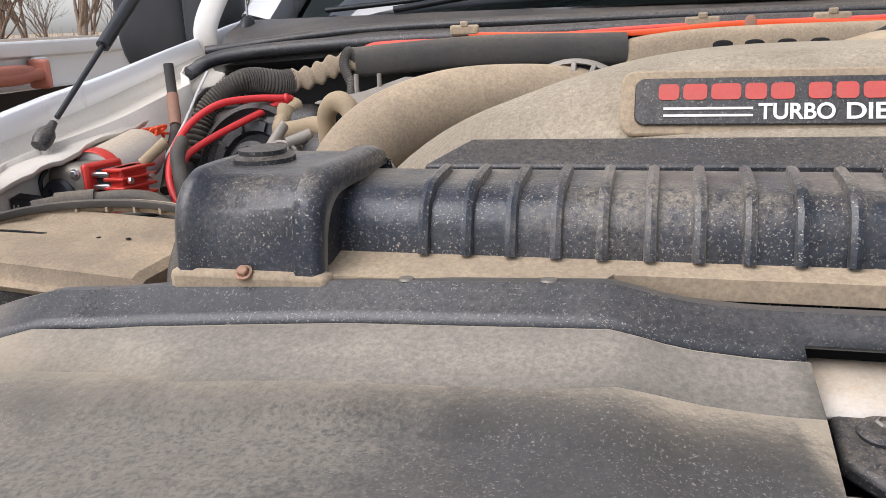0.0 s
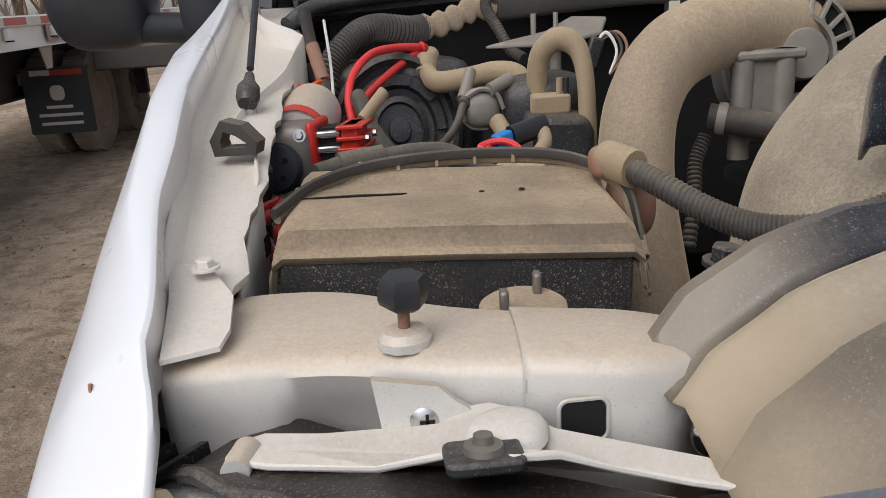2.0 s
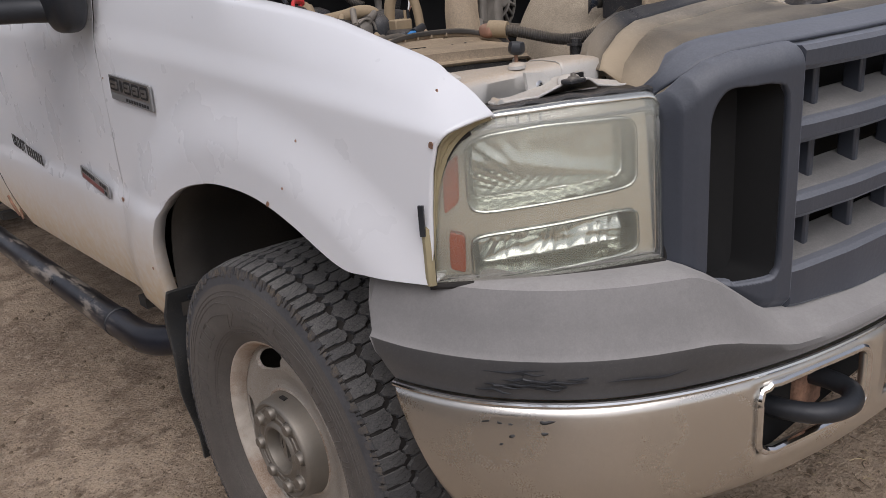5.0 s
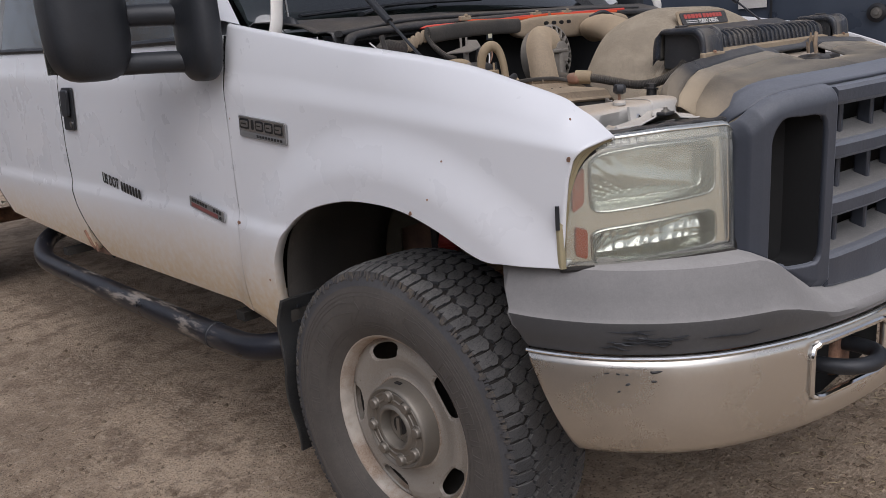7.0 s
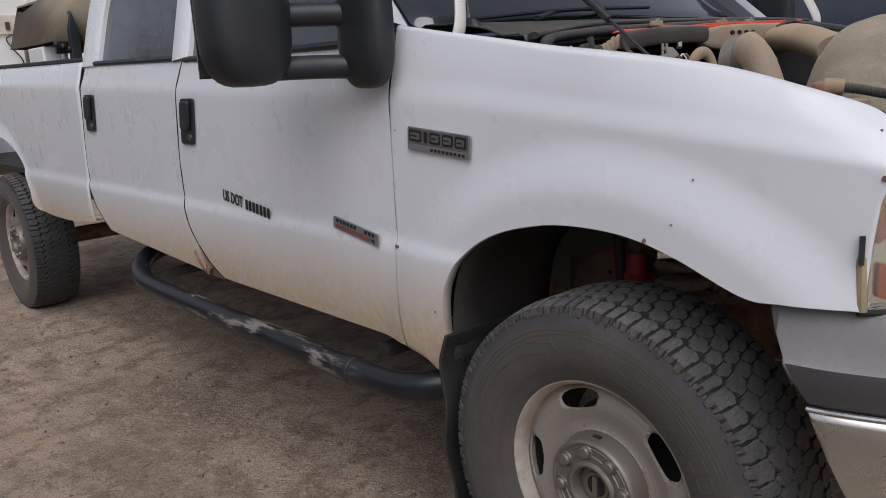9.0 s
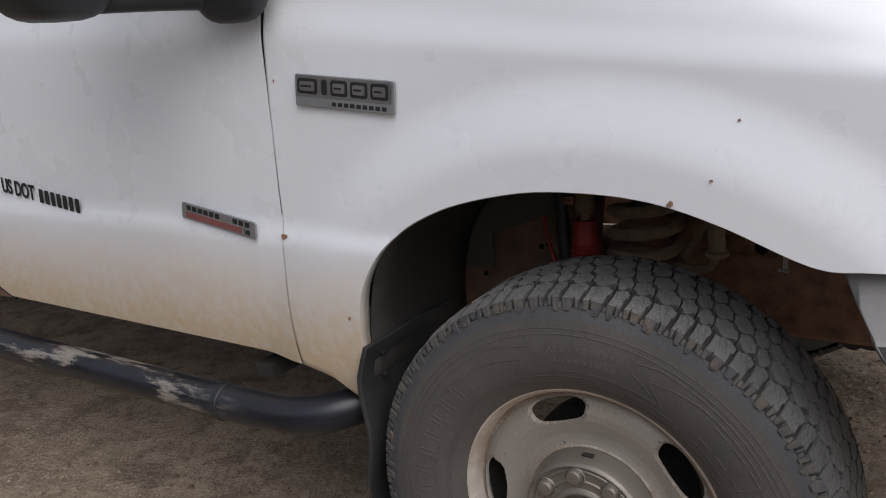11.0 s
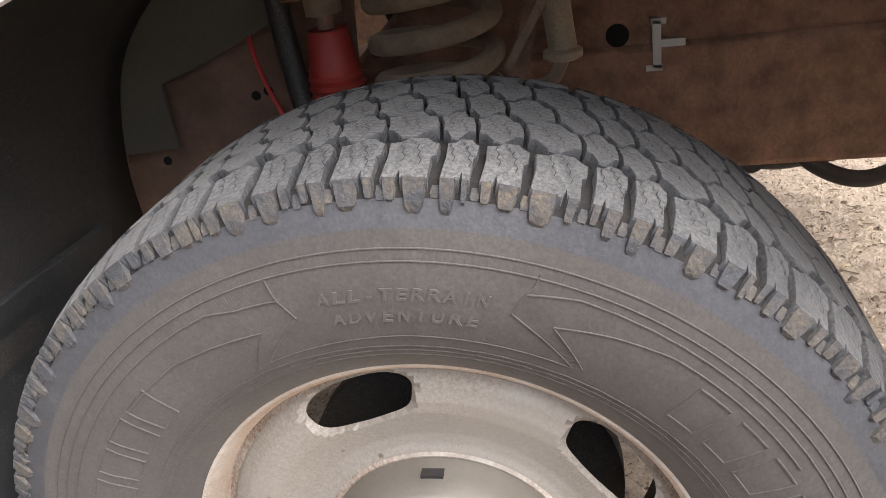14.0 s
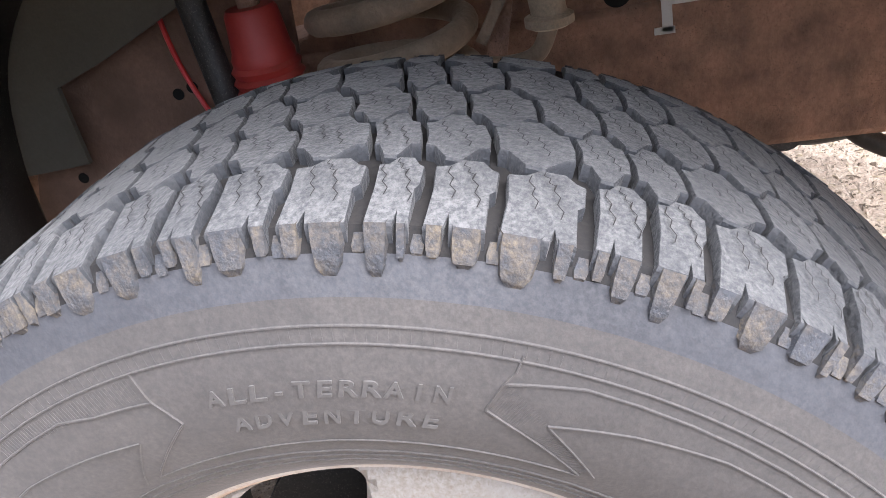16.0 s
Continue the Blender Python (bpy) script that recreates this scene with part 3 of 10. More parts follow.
# ---- ground ----
def ground_material():
    m = bpy.data.materials.new("packed_dirt")
    m.use_nodes = True
    n, l = m.node_tree.nodes, m.node_tree.links
    p = n["Principled BSDF"]
    tc = n.new("ShaderNodeTexCoord")

    def nz(sc, d=6.0, st=(1, 1, 1)):
        mp = n.new("ShaderNodeMapping")
        mp.inputs["Scale"].default_value = st
        l.new(tc.outputs["Object"], mp.inputs["Vector"])
        t = n.new("ShaderNodeTexNoise")
        t.inputs["Scale"].default_value, t.inputs["Detail"].default_value, t.inputs["Roughness"].default_value = sc, d, 0.65
        l.new(mp.outputs[0], t.inputs["Vector"])
        return t.outputs["Fac"]

    def mix(f, a, b, lo, hi):
        r = n.new("ShaderNodeMapRange")
        r.inputs["From Min"].default_value, r.inputs["From Max"].default_value = lo, hi
        l.new(f, r.inputs["Value"])
        k = n.new("ShaderNodeMix")
        k.data_type = 'RGBA'
        l.new(r.outputs[0], k.inputs["Factor"])
        for i, v in ((6, a), (7, b)):
            if isinstance(v, tuple):
                k.inputs[i].default_value = (*v, 1)
            else:
                l.new(v, k.inputs[i])
        return k.outputs[2]

    c = mix(nz(0.9), (0.46, 0.345, 0.24), (0.62, 0.48, 0.345), 0.35, 0.65)
    c = mix(nz(2.3, 8.0, (1, 0.35, 1)), c, (0.24, 0.175, 0.12), 0.46, 0.66)
    c = mix(nz(5.5, 10.0), c, (0.28, 0.203, 0.14), 0.5, 0.60)
    c = mix(nz(28.0, 8.0), c, (0.60, 0.48, 0.36), 0.5, 0.70)
    c = mix(nz(14.0, 9.0), c, (0.26, 0.19, 0.133), 0.52, 0.66)
    c = mix(nz(120.0, 6.0), c, (0.12, 0.085, 0.055), 0.555, 0.65)
    c = mix(nz(70.0, 6.0), c, (0.66, 0.54, 0.42), 0.58, 0.70)
    # sunlight ahead of the truck, put into the soil as a paler tone
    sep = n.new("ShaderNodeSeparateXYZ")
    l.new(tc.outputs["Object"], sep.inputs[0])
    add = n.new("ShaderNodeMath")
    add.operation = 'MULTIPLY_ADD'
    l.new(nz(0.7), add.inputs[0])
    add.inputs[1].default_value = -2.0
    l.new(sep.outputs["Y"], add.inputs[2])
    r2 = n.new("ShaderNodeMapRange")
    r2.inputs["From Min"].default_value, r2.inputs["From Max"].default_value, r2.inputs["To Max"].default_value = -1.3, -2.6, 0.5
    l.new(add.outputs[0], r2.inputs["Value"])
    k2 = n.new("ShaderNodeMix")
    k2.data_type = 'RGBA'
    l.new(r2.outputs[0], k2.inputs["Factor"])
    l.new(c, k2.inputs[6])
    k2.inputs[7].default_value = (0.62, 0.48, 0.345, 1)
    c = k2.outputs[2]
    l.new(c, p.inputs["Base Color"])
    p.inputs["Roughness"].default_value = 0.95
    b = n.new("ShaderNodeBump")
    b.inputs["Strength"].default_value, b.inputs["Distance"].default_value = 0.9, 0.03
    l.new(nz(45.0, 8.0), b.inputs["Height"])
    l.new(b.outputs[0], p.inputs["Normal"])
    return m


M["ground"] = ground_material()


def ground_height(x, y):
    h = 0.03 * noise.noise((x * 0.35, y * 0.35, 0)) + 0.012 * noise.noise((x * 1.7, y * 1.1, 3)) + 0.004 * noise.noise((x * 7, y * 7, 5))
    calm = sstep(0.8, 3.0, math.hypot(max(0, abs(x) - 1.2), max(0, abs(y - 2.2) - 3.2)))
    return h * lerp(0.35, 1.0, calm)


def build_ground():
    xs = sorted(set([-900, -400, -150, -60, -30, -18, -12, -9] + list(np.round(np.arange(-7, 7.01, 0.12), 3)) + [9, 12, 18, 30, 60, 150, 400, 900]))
    ys = sorted(set([-900, -400, -150, -60, -30, -15, -9] + list(np.round(np.arange(-6, 12.01, 0.12), 3)) + [14, 18, 25, 40, 60, 150, 400, 900]))
    bm = grid([[(x, y, ground_height(x, y) if abs(x) < 8 and -7 < y < 13 else 0) for x in xs] for y in ys])
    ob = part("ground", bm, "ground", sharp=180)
    tagged(ob, "packed tan dirt yard with wheel ruts, grit and dry litter", "ground", kind="structure")


build_ground()

# ---- the pickup truck: x across (passenger side negative), nose towards -y, front axle at y = 0 ----
truck = thing("pickup_truck", (0, 0, 0), "dusty white crew cab pickup truck with raised hood, on dirt", "truck")

WR, WZ = 0.4175, 0.4155          # tyre radius, axle height
REAR = 4.38                    # rear axle
CREASE = [(-0.6, 1.12), (-0.31, 1.155), (0.2, 1.205), (0.57, 1.235), (1.87, 1.28), (2.8, 1.31), (4.2, 1.35), (6, 1.38)]
TOP = [(-0.62, 1.12), (-0.578, 1.15), (-0.5, 1.206), (-0.37, 1.253), (-0.17, 1.296), (0.09, 1.33), (0.34, 1.37), (0.5, 1.395), (0.605, 1.41), (1.8, 1.41), (6, 1.45)]

CROWN = [(-0.5, 0.056), (-0.4, 0.046), (-0.28, 0.037), (-0.15, 0.026), (0, 0.014), (0.3, 0.018), (0.6, 0.022)]


def body_x(y, z):
    """Half width of the body's outer skin."""
    w = lerp(0.978, 0.985, sstep(0.2, 0.55, y))
    zc = interp(CREASE, y)
    zt = interp(TOP, y)
    if z > zc:
        t = (z - zc) / max(0.02, zt - zc)
        w -= 0.007 * sstep(0.0, 0.45, t) + interp(CROWN, y) * max(0.0, t) ** 1.9
    w += 0.010 * sstep(0.905, 0.865, z) - 0.036 * (max(0.0, 0.865 - z) / 0.26) ** 2
    for yc, z0, reach in ((0.0, 0.42, 0.75), (REAR, 0.42, 0.75)):
        r = math.hypot(y - yc, z - z0)
        w += 0.024 * sstep(reach + 0.005, reach - 0.125, r) * sstep(0.40, 0.6, z)
    if y < -0.1:
        s = (-0.1 - y) / 0.5
        w -= 0.045 * s ** 2.2
    return w


def skin(name, pairs, nu, nv, bows=None, label="", material="paint", side=-1, hem=0.03, roll=None):
    """A body panel between a lower and an upper edge, given as pairs of (y, z); its inner edge is turned in."""
    low = catmull([(*a, 0) for a, b in pairs], nu)
    top = catmull([(*b, 0) for a, b in pairs], nu)
    rows = []
    for i in range(nu + 1):
        s, row = i / nu, []
        for j in range(nv + 1):
            v = j / nv
            y, z = lerp(low[i].x, top[i].x, v), lerp(low[i].y, top[i].y, v)
            for bow in bows or ():
                dy, dz = bow(s, v)
                y, z = y + dy, z + dz
            row.append((side * body_x(y, z), y, z))
        if roll:
            # the upper edge rolls over, tangent to the skin, and turns down
            (xa, ya, za), (x, y, z) = row[-3], row[-1]
            c = roll(y)
            lean = min(2.0, abs(x - xa) / max(1e-4, z - za))
            h = min(interp([(-0.5, 0.002), (-0.40, 0.004), (-0.25, 0.008), (0.0, 0.0114)], y), 0.8 * c / (lean + 0.01))
            for k in range(1, 8):
                b = k / 7
                row.append((x - side * (2 * b * (1 - b) * lean * h + b * b * c), y, z + 2 * b * (1 - b) * h + b * b * h))
            drop = lerp(0.003, 0.040, sstep(-0.57, -0.47, y))
            row += [(x - side * (c + 0.0025), y, z + h - 0.002), (x - side * (c + 0.004), y, z + h - 0.002 - drop)]
        x, y, z = row[0]
        rows.append([(x - side * hem, y, z + 0.006), (x - side * 0.004, y, z - 0.002)] + row)
    return part(name, grid(rows), material, truck, label, sharp=50, solid=0.004)


FENDER = [((-0.513, 0.907), (-0.578, 1.15)), ((-0.40, 0.905), (-0.52, 1.193)), ((-0.33, 0.908), (-0.46, 1.224)), ((-0.21, 0.958), (-0.30, 1.270)),
          ((-0.11, 0.986), (-0.17, 1.296)), ((0, 0.994), (-0.02, 1.317)), ((0.11, 0.986), (0.12, 1.335)), ((0.24, 0.952), (0.25, 1.356)),
          ((0.34, 0.893), (0.34, 1.37)), ((0.405, 0.805), (0.42, 1.382)), ((0.43, 0.71), (0.47, 1.39)), ((0.445, 0.62), (0.50, 1.395)),
          ((0.478, 0.548), (0.53, 1.40)), ((0.53, 0.585), (0.565, 1.405)), ((0.602, 0.605), (0.59, 1.41))]
FRONT_EDGE = [(0, 0), (0.2, 0.012), (0.45, 0.024), (0.7, 0.033), (0.85, 0.032), (0.94, 0.02), (1, 0)]


def fender(side):
    bow = lambda s, v: (interp(FRONT_EDGE, v) * (1 - s) ** 6, 0)
    back = lambda s, v: (0.012 * math.sin(math.pi * v) * s ** 8, 0)
    roll = lambda y: interp([(-0.58, 0.002), (-0.50, 0.004), (-0.45, 0.010), (-0.40, 0.016), (-0.35, 0.021), (-0.30, 0.025), (-0.25, 0.027), (-0.10, 0.033), (0.0, 0.036), (0.1, 0.029), (0.3, 0.016), (0.6, 0.014)], y)
    skin("front_fender", FENDER, 150, 60, (bow, back), side=side, roll=roll)
    # inner ledge that carries the hood bumpers
    rows = []
    for i in range(61):
        y = lerp(-0.475, 0.52, i / 60)
        zt = interp(TOP, y)
        w = body_x(y, zt)
        wob = 0.006 * noise.noise((y * 14, 2, side)) + 0.004 * noise.noise((y * 40, 5, side))
        inner = interp([(-0.55, 0.850), (-0.42, 0.852), (-0.395, 0.844), (-0.36, 0.846), (-0.28, 0.840), (-0.15, 0.842), (0.02, 0.838), (0.3, 0.84), (0.5, 0.86)], y) + wob
        c = roll(y)
        rows.append([(side * (w - c - 0.004), y, zt - 0.018), (side * (w - c - 0.006), y, zt - 0.032), (side * (w - c - 0.011), y, zt - 0.037), (side * (inner + 0.006), y, zt - 0.037 + wob * 0.4), (side * inner, y, zt - 0.040 + wob), (side * (inner + 0.001), y, zt - 0.046 + wob)])
    part("fender_ledge", grid(rows), "paint_inner", truck, "dust-stained inner ledge of the fender", solid=-0.0015)


def doors(side):
    mid = [(1.645, 0.610), (1.724, 0.662), (1.79, 0.735), (1.832, 0.805), (1.852, 0.897), (1.856, 1.04), (1.820, 1.28), (1.775, 1.40)]
    rear = [(2.70, 0.68), (2.80, 0.78), (2.85, 0.88), (2.85, 1.03), (2.80, 1.30), (2.75, 1.42)]

    def edge(table, z):
        return interp([(b, a) for a, b in table], z)

    def panel(name, y0, y1, zl, zt, lab):
        rows = []
        for i in range(41):
            row = []
            for j in range(49):
                z = lerp(lerp(zl[0], zl[1], i / 40), lerp(zt[0], zt[1], i / 40), j / 48)
                y = lerp(y0(z), y1(z), i / 40)
                row.append((side * body_x(y, z), y, z))
            x, y, z = row[0]
            rows.append([(x - side * 0.05, y, z + 0.01)] + row)
        rows = [[(p[0] - side * 0.03, p[1], p[2]) for p in rows[0]]] + rows + [[(p[0] - side * 0.03, p[1], p[2]) for p in rows[-1]]]
        return part(name, grid(rows), "paint", truck, lab, sharp=50, solid=0.003)

    f = panel("front_door", lambda z: 0.607, lambda z: edge(mid, z) - 0.003, (0.605, 0.618), (1.392, 1.395), "white front door with black lettering")
    r = panel("rear_door", lambda z: max(edge(mid, z) + 0.003, 1.793 if z < 0.735 else 0.0), lambda z: edge(rear, z) - 0.003, (0.622, 0.68), (1.397, 1.42), "")
    for door, ya, yb, zz in ((f, 1.69, 1.78, 1.18), (r, 2.655, 2.745, 1.205)):
        handle(door, side, (ya + yb) / 2, zz)
    # the bent lower corner between the doors leaves a gap that shows the sill
    part("door_sill", box((side * 0.93, 1.73, 0.675), (0.02, 0.22, 0.15)), "brown_plate", truck, "dark rusty sill behind the door gap")
    part("torn_corner", prism([Vector((side * 0.962, y, z)) for y, z in ((1.802, 0.655), (1.785, 0.648), (1.770, 0.618), (1.783, 0.611), (1.800, 0.625))], (side * 0.004, 0, 0)), "rust", truck, "rusted torn door corner")
    # dark seams between the panels
    for table in (mid, rear, [(0.6045, 0.61), (0.6045, 0.85), (0.6045, 1.10), (0.6045, 1.39)]):
        c = catmull([(0, y, z) for y, z in table], 40)
        part("panel_seam", tube([(side * (body_x(p.y, p.z) - (0.0055 if table[0][0] < 1 else 0.0035)), p.y, p.z) for p in c], 0.0042 if table[0][0] < 1 else 0.0046, n=40, seg=6, smooth=False), "void", truck, "dark gap between panels")
    return f, r


def handle(door, side, y, z):
    x = side * (body_x(y, z) + 0.003)
    o = [Vector((x, y + p.x - 0.2 * p.y, z + p.y)) for p in rounded(0.10, 0.158, 0.012)]
    part("handle_plate", prism(o, (side * 0.008, 0, 0)), "black", door, "black plastic door handle", bevel=0.002)
    o = [Vector((x + side * 0.008, y - 0.006 + p.x - 0.2 * p.y, z + 0.022 + p.y)) for p in rounded(0.066, 0.10, 0.014)]
    part("handle_grip", prism(o, (side * 0.014, 0, 0)), "black", door, bevel=0.006)
    part("lock_cylinder", cyl((x + side * 0.006, y - 0.012, z - 0.055), (x + side * 0.011, y - 0.012, z - 0.055), 0.012), "steel", door, "bright steel lock")


BED = [((2.873, 0.70), (2.81, 1.425)), ((3.3, 0.665), (3.25, 1.43)), ((3.65, 0.67), (3.6, 1.435)), ((3.77, 0.70), (3.7, 1.437)), ((3.80, 0.80), (3.82, 1.44)), ((3.90, 0.94), (3.95, 1.443)),
       ((4.10, 1.04), (4.13, 1.446)), ((4.38, 1.075), (4.38, 1.45)), ((4.66, 1.04), (4.65, 1.452)), ((4.86, 0.93), (4.85, 1.455)), ((4.96, 0.78), (4.97, 1.457)), ((5.0, 0.68), (5.1, 1.458)),
       ((5.3, 0.66), (5.4, 1.46)), ((5.68, 0.68), (5.72, 1.465))]


def bed(side):
    skin("bed_side", BED, 120, 40, label="white long cargo bed side", side=side)
    part("bed_rail", prism([Vector((side * 0.955, 2.83, 1.425)), Vector((side * 0.86, 2.83, 1.425)), Vector((side * 0.86, 5.72, 1.465)), Vector((side * 0.955, 5.72, 1.465))], (0, 0, 0.02)), "black", truck, "black plastic cap along the bed rail", bevel=0.005)


for sd in (-1, 1):
    fender(sd)
    bed(sd)
door_parts = {sd: doors(sd) for sd in (-1, 1)}


def cab():
    """Pillars, roof, glass and the closing inner walls of the cab."""
    belt = lambda y: interp([(0.55, 1.40), (1.8, 1.397), (2.8, 1.42)], y)
    for sd in (-1, 1):
        def rail(name, pts, w, d):
            rows = []
            c = catmull(pts, 24)
            for i, p in enumerate(c):
                t = (c[min(i + 1, 24)] - c[max(i - 1, 0)]).normalized()
                o = Vector((sd, 0, 0.25)).normalized()
                s = t.cross(o).normalized()
                rows.append([p + s * w + o * 0.006, p + s * w * 0.8 + o * 0.014, p - s * w * 0.8 + o * 0.014, p - s * w + o * 0.006, p - s * w - o * d, p + s * w - o * d])
            part(name, grid(rows, close=True), "paint", truck, sharp=40)
        side_x = lambda y, z: sd * (0.957 - (z - 1.40) * 0.28)
        q = lambda y, z: (side_x(y, z), y, z)
        rail("front_pillar", [q(0.64, 1.40), q(0.86, 1.60), q(1.12, 1.83), q(1.30, 1.93)], 0.042, 0.05)
        rail("middle_pillar", [q(1.79, 1.39), q(1.81, 1.6), q(1.84, 1.94)], 0.062, 0.04)
        rail("rear_pillar", [q(2.70, 1.40), q(2.70, 1.65), q(2.62, 1.94)], 0.095, 0.05)
        rail("roof_rail", [q(1.15, 1.86), q(1.40, 1.94), q(2.0, 1.965), q(2.62, 1.95), q(2.75, 1.90)], 0.04, 0.05)
        for name, y0, y1 in (("front_window", 0.74, 1.735), ("rear_window", 1.87, 2.615)):
            o = []
            for y, z in ((y0, 1.385), (y1, 1.385), (y1, 1.93), (max(y0, 1.25) if name == "front_window" else y0, 1.93)):
                o.append(Vector((side_x(y, z) - sd * 0.012, y, z)))
            part(name, prism(o, (-sd * 0.005, 0, 0)), "window", truck, "dark side window reflecting bare trees")
            strip = [Vector((sd * 0.962, y0 - 0.03, 1.388 + 0.01 * (name == "rear_window"))), Vector((sd * 0.962, y1 + 0.02, 1.39 + 0.022 * (name == "rear_window")))]
            part("window_seal", tube([strip[0], (strip[0] + strip[1]) / 2, strip[1]], 0.011, n=8, seg=8), "black", truck, "black rubber window seal")
    rows = [[(lerp(-0.80, 0.80, i / 16), y, z + 0.03 * (1 - (2 * i / 16 - 1) ** 2)) for i in range(17)] for y, z in ((1.22, 1.90), (1.4, 1.955), (1.9, 1.985), (2.5, 1.975), (2.72, 1.93))]
    part("roof", grid(rows), "paint", truck, solid=0.02)
    rows = [[(lerp(-0.86, 0.86, i / 12) * (1 - 0.14 * j / 6), lerp(0.60, 1.24, j / 6) - 0.10 * (1 - (2 * i / 12 - 1) ** 2), lerp(1.375, 1.91, j / 6)) for i in range(13)] for j in range(7)]
    part("windshield", grid(rows), "window", truck, "dark windshield glass", solid=0.006)
    part("rear_glass", grid([[(x, 2.74 - 0.04 * j, 1.42 + 0.5 * j) for x in (-0.7, 0, 0.7)] for j in (0, 1)]), "window", truck, solid=0.005)
    part("cab_back", box((0, 2.76, 1.08), (1.8, 0.03, 0.72)), "paint", truck)
    part("cab_floor", box((0, 1.7, 0.66), (1.8, 2.1, 0.04)), "liner", truck)
    # the deep shade at the firewall is put into its colour
    part("firewall", box((0, 0.63, 0.99), (1.84, 0.03, 0.70)), "void", truck, "firewall, near-black for the deep shade there")
    part("bed_front", box((0, 2.86, 1.08), (1.84, 0.03, 0.70)), "paint", truck)
    part("bed_floor", box((0, 4.3, 0.86), (1.84, 2.85, 0.03)), "liner", truck)
    part("tailgate", box((0, 5.70, 1.08), (1.84, 0.04, 0.74)), "paint", truck, bevel=0.01)
    for x in (-0.43, 0.43):
        bm = box((x, 2.35, 0.68), (0.09, 6.4, 0.17))
        part("frame_rail", bm, "rust", truck, "rusty steel frame rail", bevel=0.01)


cab()


def mirror(sd):
    """Tow mirror: a deep rounded head on two arms, and its door foot."""
    base = bpy.data.objects.new("tow_mirror", None)
    scene.collection.objects.link(base)
    base.parent = truck
    base["label"] = "large black plastic tow mirror on two arms"

    def blob(name, c, s, p=3.2, mat_="black"):
        rows = []
        for j in range(19):
            th = lerp(-math.pi / 2, math.pi / 2, j / 18)
            row = []
            for i in range(36):
                ph = 2 * math.pi * i / 36
                f = lambda a: math.copysign(abs(a) ** (2 / p), a)
                row.append((c[0] + s[0] * f(math.cos(th)) * f(math.cos(ph)), c[1] + s[1] * f(math.cos(th)) * f(math.sin(ph)), c[2] + s[2] * f(math.sin(th))))
            rows.append(row)
        return part(name, grid(rows, close=True), mat_, base)
    blob("mirror_head", (sd * 1.25, 0.80, 1.475), (0.105, 0.085, 0.18), 3.4)
    part("mirror_glass", box((sd * 1.25, 0.886, 1.475), (0.17, 0.004, 0.31)), "reflector", base, "mirror glass")
    blob("mirror_foot", (sd * 1.025, 0.625, 1.43), (0.04, 0.088, 0.155), 3.2)
    for z in (1.328, 1.452):
        part("mirror_arm", tube([(sd * 1.03, 0.66, z), (sd * 1.08, 0.70, z + 0.004), (sd * 1.15, 0.76, z + 0.006), (sd * 1.22, 0.80, z + 0.006)], 0.023, n=20, flat=1.25), "black", base)


mirror(-1)
mirror(1)


def hood():
    """The hood stands open on its hinges, held by a gas strut on each side."""
    h = bpy.data.objects.new("hood", None)
    scene.collection.objects.link(h)
    h.parent = truck
    h["label"] = "raised white hood on gas struts"
    a = radians(86)
    rows, rows2 = [], []
    for j in range(15):
        s = j / 14
        d = 1.12 * s
        y, z = 0.50 - math.cos(a) * d, 1.52 + math.sin(a) * d
        w = 0.84 - 0.12 * s ** 3
        rows.append([(x * w, y + 0.03 * (1 - x * x) + 0.03, z + 0.02 * (1 - x * x)) for x in np.linspace(-1, 1, 15)])
        rows2.append([(x * (w - 0.04), y - 0.025, z - 0.01) for x in np.linspace(-1, 1, 15)])
    part("hood_skin", grid(rows), "paint", h, solid=0.004)
    part("hood_lining", grid(rows2), "paint_inner", h, solid=0.004)
    for sd in (-1, 1):
        part("hood_hinge", tube([(sd * 0.93, 0.43, 1.345), (sd * 0.925, 0.40, 1.40), (sd * 0.90, 0.42, 1.47), (sd * 0.86, 0.46, 1.56)], 0.021, n=24, flat=0.4), "paint_inner", h, "bent white hinge arm")
        part("hood_hinge_foot", box((sd * 0.93, 0.45, 1.34), (0.012, 0.09, 0.06)), "paint_inner", h, bevel=0.004)
        top = Vector((sd * 0.850, 0.345, 1.640))
        ball = Vector((sd * 0.869, -0.099, 1.287))
        k = (top - ball)
        part("strut_rod", cyl(ball + k * 0.06, ball + k * 0.45, 0.0036), "black", h, "thin dark strut rod")
        part("strut_sleeve", cyl(ball + k * 0.29, ball + k * 0.98, 0.0090), "black", h, "black gas strut cylinder")
        part("strut_end", lathe([(0, -0.015), (0.009, -0.014), (0.0115, -0.005), (0.011, 0.007), (0.006, 0.016), (0.0045, 0.026), (0, 0.027)], aim(ball, k)), "black_dusty", h, "ball-joint strut end")
        part("strut_stud", cyl(ball + Vector((0, 0, -0.03)), ball, 0.007), "steel", h)


hood()

# ---- wheels ----
WC = 0.868                      # half track


